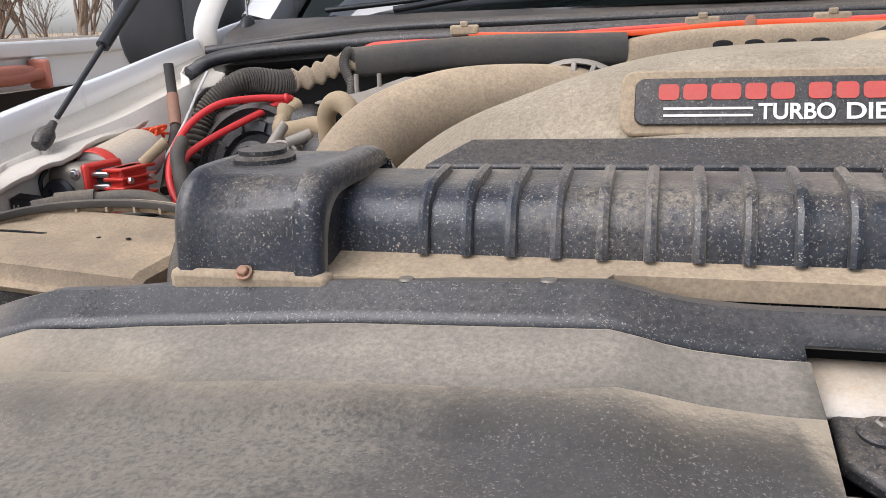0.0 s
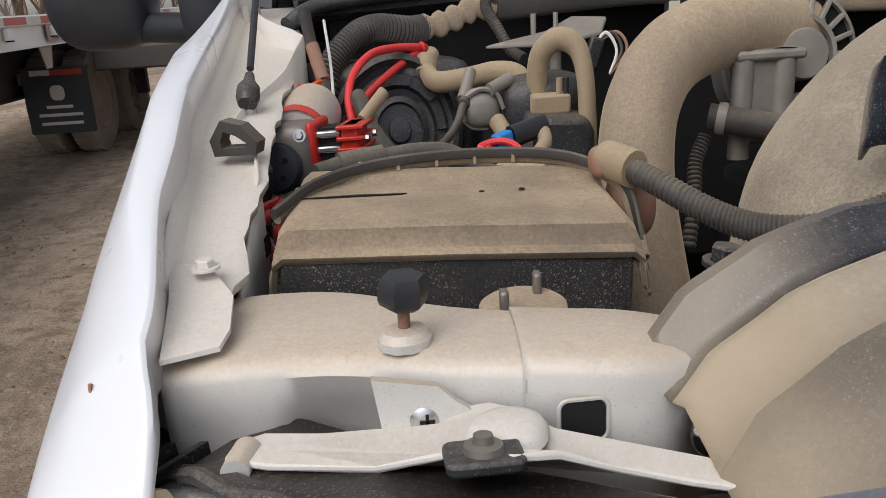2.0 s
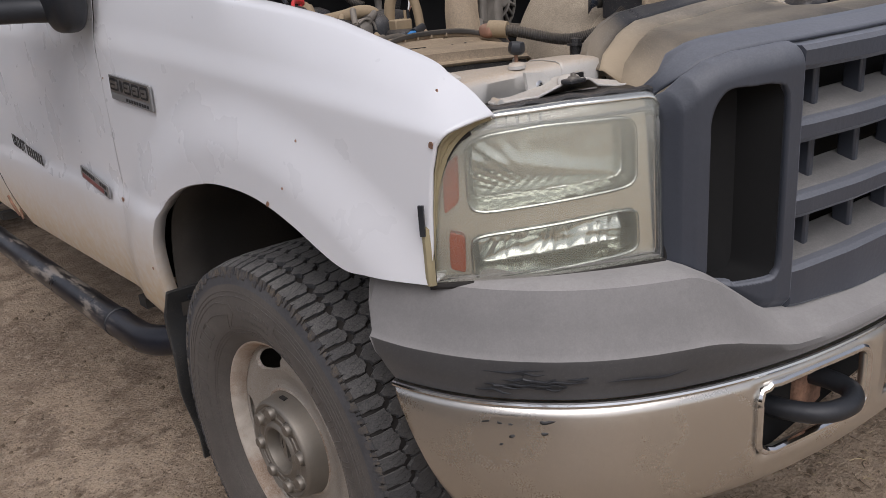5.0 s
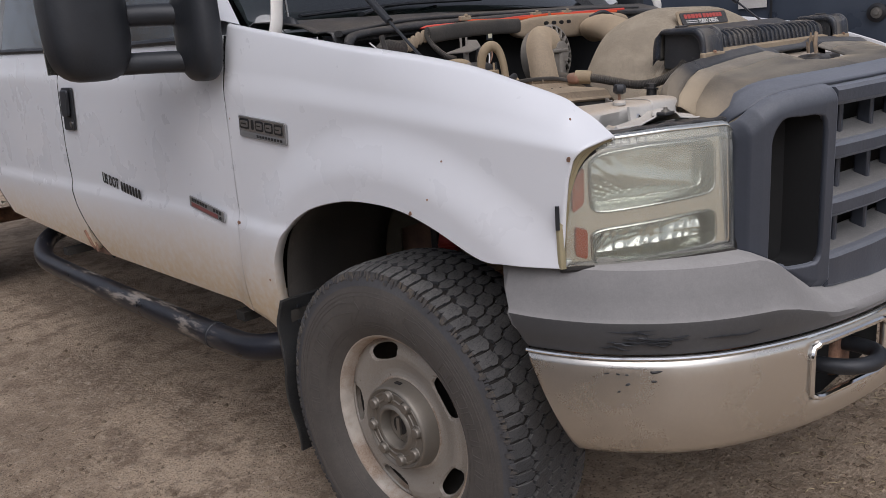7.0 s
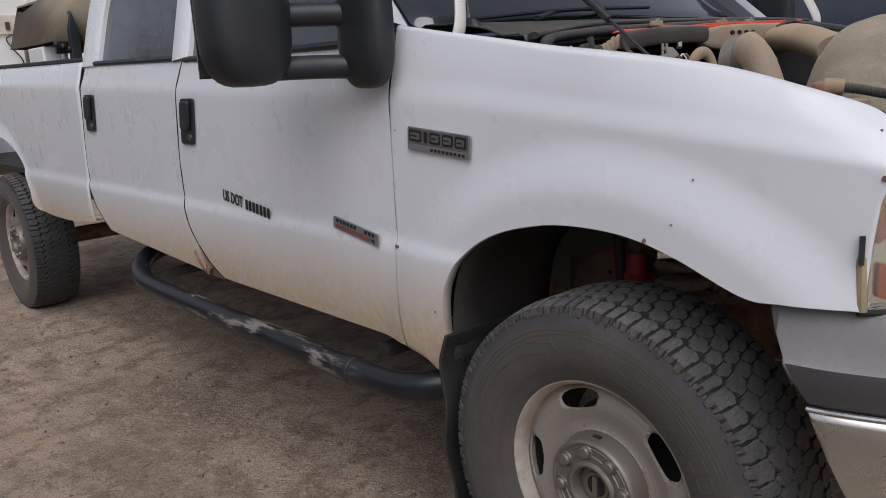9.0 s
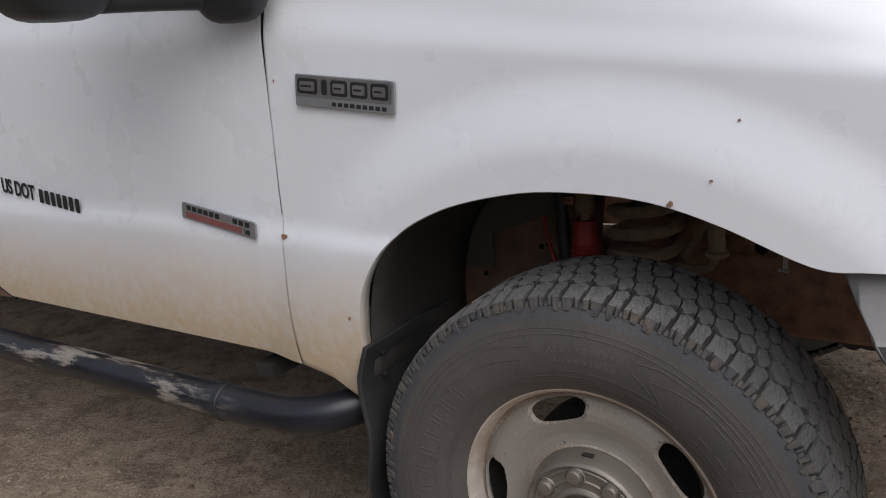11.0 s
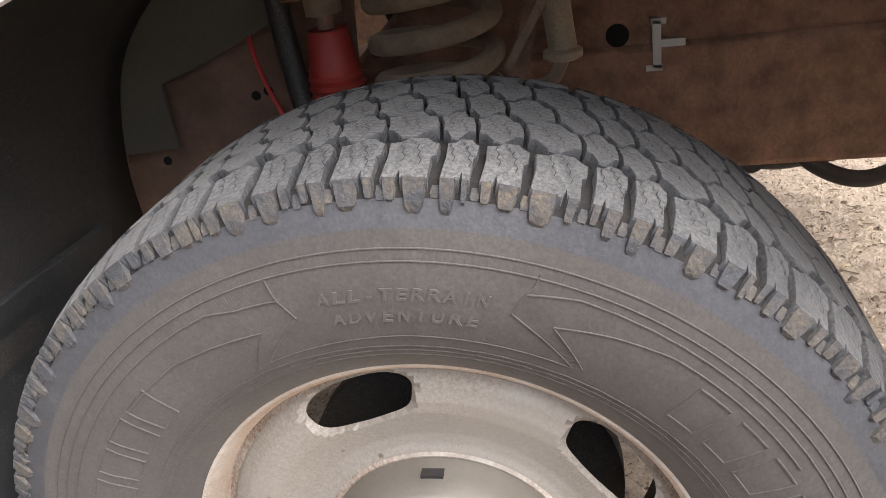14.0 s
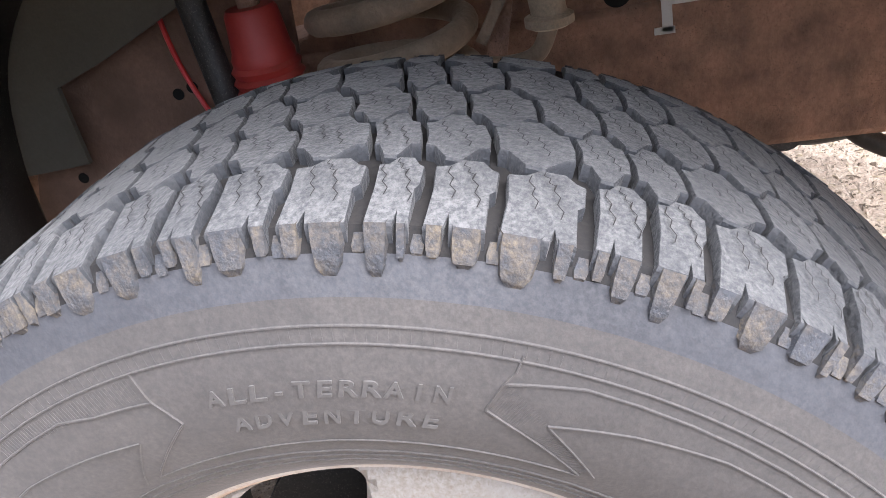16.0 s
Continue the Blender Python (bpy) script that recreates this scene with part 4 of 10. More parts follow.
def tread_shapes():
    """All the tread blocks of a tyre, in the wheel's frame: z is the outward axle, blocks round it; and their sipes."""
    rnd = random.Random(7)
    blocks, lugs, sipes = bmesh.new(), bmesh.new(), bmesh.new()
    N, R0, R1 = 76, 0.4075, 0.4175

    def place(a, w, r):
        r -= 2.2 * max(0.0, abs(w) - 0.05) ** 2
        return (r * math.cos(a), r * math.sin(a), w)

    def block(poly, bev=0.0013):
        cx = sum(p[0] for p in poly) / len(poly)
        cw = sum(p[1] for p in poly) / len(poly)
        inn = [(cx + (p[0] - cx) * 0.965, cw + (p[1] - cw) * 0.965) for p in poly]
        top = R1 + rnd.uniform(-0.0008, 0.0006)
        rings = []
        for q, r in ((poly, R0), (poly, top - bev), (inn, top)):
            rings.append([blocks.verts.new(place(s / R1, w, r)) for s, w in q])
        for a, b in zip(rings, rings[1:]):
            for i in range(len(a)):
                j = (i + 1) % len(a)
                blocks.faces.new((a[i], a[j], b[j], b[i]))
        blocks.faces.new(rings[-1])

    def sipe(s, w, ln, ang):
        """A thin zigzag cut across a block."""
        n = 6
        c, d = math.cos(ang), math.sin(ang)
        lo, hi = [], []
        for k in range(n):
            t = (k / (n - 1) - 0.5) * ln
            z = 0.0011 * (1 if k % 2 else -1)
            for row, h in ((lo, -0.00028), (hi, 0.00028)):
                row.append(sipes.verts.new(place((s + t * c - (z + h) * d) / R1, w + t * d + (z + h) * c, R1 + 0.0010)))
        for k in range(n - 1):
            sipes.faces.new((lo[k], lo[k + 1], hi[k + 1], hi[k]))

    def lug(s, half, rows, sd):
        """A finger that runs down over the shoulder and dies out in the sidewall; rows of (radius, height over the sidewall, width)."""
        vs = []
        for rr, out, wd in rows:
            w = interp(SIDE, rr)
            vs.append([lugs.verts.new((rr * math.cos((s + e * half * wd) / R1), rr * math.sin((s + e * half * wd) / R1), sd * (w + (out if abs(e) < 0.95 else -0.002)))) for e in (-1, -0.74, 0, 0.74, 1)])
        for p, q in zip(vs, vs[1:]):
            for e in range(4):
                lugs.faces.new((p[e], p[e + 1], q[e + 1], q[e]))

    pitch = 2 * math.pi * R1 / N
    # blocks of uneven length, as a quiet tyre has them
    edges = [pitch * (i + 0.16 * math.sin(i * 1.9) + 0.08 * math.sin(i * 0.53)) for i in range(N + 3)]
    for i in range(N):
        s0, here = edges[i], edges[i + 1] - edges[i]
        for row, w0 in enumerate((-0.047, 0.0, 0.047)):
            e0, e1 = (edges[i], edges[i + 1]) if row % 2 == 0 else ((edges[i] + edges[i + 1]) / 2, (edges[i + 1] + edges[i + 2]) / 2)
            g, h, amp = 0.0017, 0.0209, 0.0085
            s, a = (e0 + e1) / 2, (e1 - e0) / 2 - g
            j = lambda: rnd.uniform(-0.0007, 0.0007)
            up = [(-1.0, -1.0), (-0.72, -0.9), (-0.28, 0.9), (0.28, 1.0), (0.72, -0.9), (1.0, -1.0)]
            tops = [(s + e * a + 0.0022 + j(), w0 + h + amp * f * 0.75 + j()) for e, f in up]
            bots = [(s + e * a - 0.0022 + j(), w0 - h - amp * f * 0.75 + j()) for e, f in up]
            poly = bots + [(s + a + 0.0014, w0)] + tops[::-1] + [(s - a + 0.0014, w0)]
            block(poly)
            sipe(s - 0.006, w0 - 0.004, 0.022, 1.25)
            sipe(s + 0.005, w0 + 0.004, 0.022, 1.25)
        for sd in (-1, 1):
            s = s0 + here * 0.5 + 0.25 * pitch * sd + rnd.uniform(-0.001, 0.001)
            a = here * 0.5 - 0.0020
            odd = i % 2
            w1, w2 = 0.0745, 0.1225
            step = a * 0.30 * (1 if odd else -1)
            block([(s - a * 0.98, sd * (w1 + 0.006)), (s - a * 0.55, sd * (w1 + 0.005)), (s - a * 0.2, sd * (w1 - 0.001)), (s + a * 0.45, sd * (w1 - 0.001)), (s + a * 0.75, sd * (w1 + 0.005)), (s + a * 0.98, sd * (w1 + 0.007)), (s + a * 0.97, sd * (w1 + 0.022)), (s + a * 0.80, sd * (w1 + 0.025)), (s + a * 0.84, sd * w2),
                   (s + step + a * 0.08, sd * w2), (s + step, sd * (w2 - 0.008)), (s + step - a * 0.10, sd * w2), (s - a * 0.98, sd * w2), (s - a * 0.90, sd * (w1 + 0.024))][::sd])
            sipe(s - 0.006, sd * 0.094, 0.024, 1.35)
            sipe(s + 0.006, sd * 0.098, 0.024, 1.35)
            sipe(s + 0.001, sd * 0.084, 0.014, 1.1)
            j = lambda v=0.0012: rnd.uniform(-v, v)
            for mid, half, end in (((-0.98 * a + step - a * 0.10) / 2, (step + a * 0.88) / 2, 0.3845 if odd else 0.390), ((0.84 * a + step + a * 0.08) / 2, (a * 0.76 - step) / 2, 0.390 if odd else 0.3845)):
                end += rnd.uniform(-0.004, 0.003)
                lug(s + mid + j(), half, ((0.4065, 0.0046, 1.0), (0.4035, 0.0056, 1.0), (0.397, 0.0044, 0.97), (lerp(0.397, end, 0.6), 0.0030, 0.80), (end + 0.003, 0.0016, 0.58), (end, -0.0005, 0.42)), sd)
            # low block in the gap between two shoulder blocks
            lug(s + here * 0.5 + j(), pitch * 0.13, ((0.401, -0.001, 0.7), (0.399, 0.0006, 0.7), (0.395, 0.0012, 1.0), (0.392 + j(), 0.0012, 0.8), (0.390 + j(), -0.001, 0.6)), sd)
    return blocks, lugs, sipes


def arc_line(r0, r1, a0, a1, w, n=24, h=0.0010):
    """A raised line on the outer sidewall, from radius r0 at angle a0 to r1 at a1 (degrees forward of the top)."""
    pts = []
    for i in range(n + 1):
        r, a = lerp(r0, r1, i / n), radians(lerp(a0, a1, i / n))
        pts.append((r, a))
    rows = []
    for k, (r, a) in enumerate(pts):
        t = (r1 - r0, radians(a1 - a0) * r)
        ln = math.hypot(*t) or 1
        nr, na = -t[1] / ln, t[0] / ln
        rows.append([side_point(r + nr * w * e, a + na * w * e / r, up) for e, up in ((-1, -0.0004), (-0.5, h), (0.5, h), (1, -0.0004))])
    return rows


SIDE = [(0.232, 0.090), (0.238, 0.100), (0.247, 0.108), (0.262, 0.119), (0.285, 0.129), (0.310, 0.1345), (0.335, 0.1355), (0.355, 0.1335), (0.372, 0.130), (0.378, 0.1287), (0.392, 0.1245), (0.4030, 0.1180)]


def side_point(r, a, up=0.0):
    """A point of the outer sidewall; a: radians forward of the top. In the wheel's frame x is up and y is forward."""
    return Vector((r * math.cos(a), r * math.sin(a), interp(SIDE, r) + up))


def build_wheel_meshes():
    out = {}
    ring = [(r, w) for r, w in SIDE] + [(0.4085, 0.06), (0.4095, 0.0), (0.4085, -0.06)] + [(r, -w) for r, w in reversed(SIDE)]
    n = len(SIDE) - 3
    out["tyre"] = (lathe(ring[:n], seg=144), "tyre", "dusty black all-terrain tyre")
    lathe(ring[-n - 1:], seg=144, bm=out["tyre"][0])
    out["shoulder_band"] = (lathe(ring[n - 1:n + 2], seg=144), "shoulder", "bluish rubbed band below the tread")
    # floor between the blocks in near-black, its shade painted in
    out["tread_base"] = (lathe(ring[n + 1:-n - 1], seg=144), "groove", "tread base, near-black for the shade between the blocks")
    b, g, s = tread_shapes()
    out["shoulder_lug"] = (g, "lug", "shoulder lugs with tan mud on their ends")
    out["tread"] = (b, "tread", "worn chunky tread blocks caked with dust")
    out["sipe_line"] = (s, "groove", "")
    bm = bmesh.new()
    for r in (0.3585, 0.3490, 0.2610, 0.2665):
        grid(arc_line(r, r, 0, 360, 0.0007, 160), bm)
    T = 2.4
    for r0, r1, a0, a1 in ((0.349, 0.330, -14.1, -13.8), (0.330, 0.333, -13.8, -20), (0.333, 0.339, -20, -24), (0.339, 0.339, -24, -110), (0.330, 0.312, -13.8, -12.4), (0.312, 0.279, -12.4, -21.4), (0.308, 0.3185, -18.4, -34), (0.3185, 0.3185, -34, -48),
                           (0.308, 0.2775, -18.4, -23.8), (0.279, 0.284, -21.4, 2.0), (0.284, 0.2835, 2.0, 27), (0.352, 0.342, 18.7, 18.4), (0.342, 0.335, 18.4, 17.7), (0.335, 0.317, 17.7, 16.6), (0.317, 0.284, 16.6, 27), (0.335, 0.342, 17.7, 24), (0.342, 0.340, 24, 110),
                           (0.3147, 0.324, 22.1, 29.3), (0.324, 0.331, 29.3, 37), (0.331, 0.331, 37, 60), (0.3147, 0.286, 22.1, 28.4), (0.272, 0.272, -60, 64)):
        grid(arc_line(r0, r1, a0, a1, 0.0008, 20), bm)
    # fine hatching between the two outer rings and in the pointed panels
    for k in range(420):
        a = k * 360 / 420
        grid(arc_line(0.3502, 0.3575, a, a, 0.0004, 1, 0.00025), bm)
    for k in range(46):
        f = k / 45
        grid(arc_line(lerp(0.318, 0.286, f), lerp(0.335, 0.288, f), lerp(17.0, 26.6, f), lerp(18.2, 27.6, f), 0.0003, 1, 0.0002), bm)
        grid(arc_line(lerp(0.3335, 0.338, f), lerp(0.346, 0.347, f), lerp(-14.6, -32, f), lerp(-14.8, -32, f), 0.0003, 1, 0.0002), bm)
    # raised shapes where a maker's name stands
    for base, count in ((-44, 8), (45, 8)):
        for k in range(count):
            a = base + (-1 if base < 0 else 1) * 7.2 * k
            for ra, rb, da, db in ((0.287, 0.287, -2.4, 2.4), (0.322, 0.322, -2.6, 2.6), (0.287, 0.322, -2.5, -2.7), (0.287, 0.322, 2.5, 2.7)):
                grid(arc_line(ra, rb, a + da, a + db, 0.0012, 6), bm)
    out["sidewall_relief"] = (bm, "tyre", "raised lines and shapes on the sidewall")
    bm = bmesh.new()
    for text, r, span, size in (("ALL-TERRAIN", 0.3225, 22.8, 0.0140), ("ADVENTURE", 0.3040, 20.8, 0.0140)):
        for k, ch in enumerate(text):
            a = radians(T - span / 2 + span * (k + 0.5) / len(text))
            p = side_point(r, a, 0.0004)
            across = Vector((-math.sin(a), math.cos(a), 0))
            upv = Vector((math.cos(a), math.sin(a), 0.02)).normalized()
            m = Matrix((across, upv, across.cross(upv))).transposed().to_4x4()
            if m.to_3x3().determinant() < 0:
                continue
            m = Matrix.Translation(p) @ m
            src = letters(ch, size, m, 0.0005, width=0.0098 if ch not in "I-" else None, shear=0.2)
            me = bpy.data.meshes.new("tmp")
            src.to_mesh(me)
            src.free()
            bm.from_mesh(me)
            bpy.data.meshes.remove(me)
    out["tyre_lettering"] = (bm, "letter_rubber", "raised words on the sidewall")
    # pressed steel rim: lip, gutter, and a dished face with five slots
    out["rim_lip"] = (lathe([(0.222, 0.040), (0.224, 0.080), (0.2285, 0.092), (0.2345, 0.0985), (0.2405, 0.100), (0.2425, 0.096), (0.241, 0.088), (0.234, 0.080)], seg=96), "wheel_rust", "white rim lip with rust along its edge")
    out["rim_gutter"] = (lathe([(0.2150, 0.0700), (0.2220, 0.0640), (0.2240, 0.066), (0.2252, 0.080)], seg=96), "gutter", "rusty gutter inside the rim lip")
    face = [(0.120, 0.070), (0.130, 0.068), (0.142, 0.069), (0.158, 0.074), (0.172, 0.079), (0.186, 0.081), (0.200, 0.078), (0.212, 0.071), (0.2235, 0.062)]
    rr = np.linspace(0.120, 0.2235, 40)
    bm = bmesh.new()
    n = 240
    vs = [[bm.verts.new((r * math.cos(2 * math.pi * i / n), r * math.sin(2 * math.pi * i / n), interp(face, r))) for i in range(n)] for r in rr]

    def in_slot(r, deg):
        d = (deg + 18 + 36) % 72 - 36
        h = 17.0 * math.sqrt(max(0.0, 1 - ((r - 0.190) / 0.0215) ** 4))
        return abs(d) < h * (0.80 + 0.2 * (r - 0.17) / 0.04)
    for k in range(len(rr) - 1):
        for i in range(n):
            if not in_slot((rr[k] + rr[k + 1]) / 2, 360 * (i + 0.5) / n):
                j = (i + 1) % n
                bm.faces.new((vs[k][i], vs[k][j], vs[k + 1][j], vs[k + 1][i]))
    bmesh.ops.delete(bm, geom=[v for v in bm.verts if not v.link_faces], context='VERTS')
    edge = [v for v in bm.verts if v.is_boundary and 0.13 < math.hypot(v.co.x, v.co.y) < 0.22]
    for _ in range(9):
        move = {}
        for v in edge:
            nb = [e.other_vert(v) for e in v.link_edges if e.is_boundary]
            if len(nb) == 2:
                move[v] = v.co * 0.4 + (nb[0].co + nb[1].co) * 0.3
        for v, c in move.items():
            v.co = c
    for v in edge:
        v.co.z -= 0.006
    out["rim_face"] = (bm, "wheel", "dirty white steel wheel face with five slots")
    # barrel and disc take a dark colour for the shade behind the slots
    out["rim_barrel"] = (lathe([(0.222, 0.042), (0.215, 0.0), (0.205, -0.09), (0.215, -0.10)], seg=64), "liner", "inner barrel, dark for the shade behind the slots")
    out["brake_disc"] = (lathe([(0, -0.02), (0.165, -0.02), (0.165, -0.045), (0.0, -0.045)], seg=48), "liner", "brake disc, dark for the shade behind the slots")
    # raised pressed hub cover: tall rim, stepped top, round opening with the locking hub inside
    out["hub_cover"] = (lathe([(0.047, 0.078), (0.048, 0.110), (0.050, 0.1165), (0.054, 0.1185), (0.058, 0.1170), (0.062, 0.1125), (0.071, 0.1115), (0.073, 0.1135), (0.076, 0.1135), (0.078, 0.1115),
                               (0.089, 0.1105), (0.091, 0.1125), (0.0945, 0.1125), (0.0965, 0.1105), (0.100, 0.1135), (0.1035, 0.1155), (0.107, 0.1135), (0.1095, 0.109), (0.1125, 0.090), (0.1165, 0.068)], seg=96), "hub", "silver-grey pressed hub cover")
    out["hub_seam"] = (lathe([(0.1150, 0.0700), (0.1185, 0.0718), (0.1225, 0.0705)], seg=96), "gutter", "rust-stained seam round the hub cover")
    out["bead_seam"] = (lathe([(0.2405, 0.0925), (0.2440, 0.0955), (0.2470, 0.0930)], seg=96), "groove", "dark line between tyre and rim")
    out["hub_lock"] = (lathe([(0, 0.092), (0.013, 0.092), (0.016, 0.095), (0.030, 0.095), (0.033, 0.092), (0.044, 0.090), (0.048, 0.086)], seg=40), "hub", "locking hub inside the cover")
    # near-black disc and block paint the shade of hollow and notch
    out["hub_hollow"] = (lathe([(0, 0.0962), (0.023, 0.0960), (0.0245, 0.0945)], seg=32), "groove", "near-black disc for the shaded hollow of the locking hub")
    out["hub_dial"] = (box((0, 0, 0.098), (0.046, 0.012, 0.008)), "hub", "worn dial bar")
    out["hub_notch"] = (box((0.1115, 0, 0.088), (0.006, 0.020, 0.010)), "groove", "near-black block for the shade in a small pry notch")
    out["lug_cap"] = (lathe([(0.0185, 0.106), (0.0185, 0.1125), (0.0172, 0.1140), (0.0150, 0.1120), (0.0140, 0.1130), (0.0135, 0.1195), (0.0115, 0.1225), (0.006, 0.1235), (0, 0.1235)], None, 20), "hub", "round lug nut cap")
    return {k: (mesh_of(k, b, M[m], 32), lab) for k, (b, m, lab) in out.items()}


WHEEL = build_wheel_meshes()


def wheel(y, side, turn=0.0):
    w = bpy.data.objects.new("wheel", None)
    scene.collection.objects.link(w)
    w.parent = truck
    w["label"] = "dirty white steel wheel with a dusty all-terrain tyre"
    # wheel frame: x up, y towards the nose, z outwards (seen from outside the tyre turns with the side)
    up, fwd, outw = Vector((0, 0, 1)), Vector((0, -1, 0)), Vector((side, 0, 0))
    m = Matrix((up, fwd, outw)).transposed().to_4x4()
    w.matrix_basis = Matrix.Translation((side * WC, y, WZ)) @ m @ Matrix.Rotation(turn, 4, 'Z')
    for name, (me, lab) in WHEEL.items():
        if name == "lug_cap":
            for k in range(8):
                a = math.radians(45 * k - 10)
                ob = part(name, me, None, w, lab)
                ob.matrix_basis = Matrix.Translation((0.084 * math.cos(a), 0.084 * math.sin(a), 0))
            continue
        ob = part(name, me, None, w, lab)
        if name in ("tread", "sipe_line", "shoulder_lug"):
            ob["kind"] = "stuff"
    return w


wheel(0.005, -1)
wheel(0.005, 1, 0.6)
wheel(REAR, -1, 1.1)
wheel(REAR, 1, 2.1)

# ---- front end: lamps, grille, bumper ----
def lamp(sd):
    unit = bpy.data.objects.new("headlamp", None)
    scene.collection.objects.link(unit)
    unit.parent = truck
    unit["label"] = "large clouded headlamp with amber markers"
    inner, outer = Vector((0.666, -0.722, 0)), Vector((0.951, -0.512, 0))
    nrm = Vector((outer.y - inner.y, -(outer.x - inner.x), 0)).normalized()

    def P(u, z, back=0.0):
        p = inner.lerp(outer, u) + nrm * (0.020 * math.sin(math.pi * min(1, max(0, u))) - 0.016 * (z - 0.905) / 0.24 - back)
        return Vector((sd * p.x, p.y, z))
    TOPZ = [(0, 1.125), (0.02, 1.146), (0.05, 1.155), (0.4, 1.155), (0.70, 1.149), (0.78, 1.140), (0.86, 1.120), (0.92, 1.088), (0.96, 1.045), (0.985, 0.99), (1.0, 0.93)]
    BOT = [(0, 0.905), (1, 0.903)]
    BOWL_TOP = [(0.08, 1.122), (0.5, 1.123), (0.7, 1.117), (0.84, 1.108)]

    def shell(back, inset=0.0):
        rows = []
        for i in range(49):
            u = lerp(inset, 1 - inset, i / 48)
            a, b = interp(BOT, u) + inset * 0.3, interp(TOPZ, u) - inset * 0.3
            row = []
            for j in range(25):
                v = j / 24
                z = lerp(a, b, v)
                rim = min(v, 1 - v, i / 48 * 1.6, (1 - i / 48) * 1.6)
                row.append(P(u, z, back + 0.010 * (1 - sstep(0, 0.075, rim))))
            rows.append(row)
        return rows
    lens = part("lens", grid(shell(0.0)), "lens", unit, "hazy yellowed clear lens", sharp=60, solid=0.003)
    lens.visible_shadow = False
    rim0 = shell(0.003)
    loop = [r[0] for r in rim0] + rim0[-1] + [r[-1] for r in reversed(rim0)] + list(reversed(rim0[0]))
    back = [r[0] for r in shell(0.09)] + shell(0.09)[-1] + [r[-1] for r in reversed(shell(0.09))] + list(reversed(shell(0.09)[0]))
    part("lamp_rim", grid([loop, back], close=True), "lamp_shell", unit, "pale lamp body edge", solid=0.002)
    roof = [[P(u, interp(TOPZ, u) + 0.001 + h, d) for u in np.linspace(0.015, 0.80, 30)] for d, h in ((0.004, -0.006), (0.008, -0.001), (0.016, 0.001), (0.027, 0.001))]
    part("lens_roof", grid(roof), "lamp_shell", unit, "bright upper edge of the lamp", solid=0.002)
    lid = [[P(u, interp(TOPZ, u) + h, d) for u in np.linspace(0.0, 0.985, 30)] for d, h in ((0.026, -0.002), (0.026, 0.004), (0.029, 0.006), (0.037, 0.006), (0.040, 0.002), (0.098, 0.001))]
    part("lamp_carrier", grid(lid), "carrier", unit, "black carrier rail over the lamp", solid=0.003)

    # one moulded reflector: a pale bezel with two dished bowls
    def bowls(u, z):
        """Which bowl (1 upper, 2 lower, 0 none), the distance from its middle (1 at its rim) and its own coordinates."""
        k = (u - 0.08) / 0.71
        for n, zb, zt in ((1, lerp(1.021, 1.003, k), interp(BOWL_TOP, u)), (2, lerp(0.921, 0.901, k), lerp(0.988, 0.969, k))):
            e, f = (u - 0.466) / 0.355, (z - (zb + zt) / 2) / ((zt - zb) / 2)
            d = (abs(e) ** 12 + abs(f) ** 6) ** (1 / 8)
            if d < 1.0:
                return n, d, e, f
        return 0, 1.0, 0, 0

    def depth(u, z):
        n, d, e, f = bowls(u, z)
        if not n:
            return 0.026
        q = 0.026 + 0.030 * sstep(1.0, 0.86, d) + 0.022 * (1 - d * d)
        if n == 1:
            # a bright upper flank, a diagonal ridge, a shaded lower flank and flutes that fan out towards the fender
            s, wall = f - 0.60 * e + 0.22, sstep(1.0, 0.86, d)
            rise = 0.30 * math.tanh(s / 0.30) if s > 0 else s
            q = 0.026 + wall * (0.030 + 0.016 * (math.sqrt(rise * rise + 0.02) - 0.14))
            fan = math.atan2(f + 1.3, e + 0.1)
            q += wall * (0.0005 * math.sin(fan * 60) * sstep(0.15, 0.5, e) + 0.00035 * math.sin(e * 46 + f * 22) * sstep(0.1, -0.2, s) + 0.0009 * noise.noise((e * 2.5, f * 2.0, 3)))
        else:
            q += sstep(1.0, 0.8, d) * (0.0016 * abs(math.sin(u * 50 + z * 40 + 2 * noise.noise((u * 9, z * 20, 1)))) + 0.0022 * noise.noise((u * 14, z * 30, 5)) + 0.010 * abs(f - 0.35 * e))
        return q
    NU, NV = 150, 84
    sheets = {0: bmesh.new(), 1: bmesh.new(), 2: bmesh.new()}
    cache = {0: {}, 1: {}, 2: {}}
    us = [lerp(0.012, 0.985, i / NU) for i in range(NU + 1)]

    def vert(n, i, j):
        if (i, j) not in cache[n]:
            u = us[i]
            z = lerp(interp(BOT, u) + 0.003, interp(TOPZ, u) - 0.003, j / NV)
            cache[n][(i, j)] = sheets[n].verts.new(P(u, z, depth(u, z)))
        return cache[n][(i, j)]
    for i in range(NU):
        for j in range(NV):
            u = (us[i] + us[i + 1]) / 2
            n = bowls(u, lerp(interp(BOT, u) + 0.003, interp(TOPZ, u) - 0.003, (j + 0.5) / NV))[0]
            sheets[n].faces.new([vert(n, i, j), vert(n, i + 1, j), vert(n, i + 1, j + 1), vert(n, i, j + 1)])
    part("lamp_bezel", sheets[0], "lamp_shell", unit, "pale moulded bezel behind the lens", sharp=60)
    part("upper_reflector", sheets[1], "reflector", unit, "bright fluted reflector", sharp=60)
    part("lower_reflector", sheets[2], "reflector", unit, "bright fluted reflector", sharp=60)
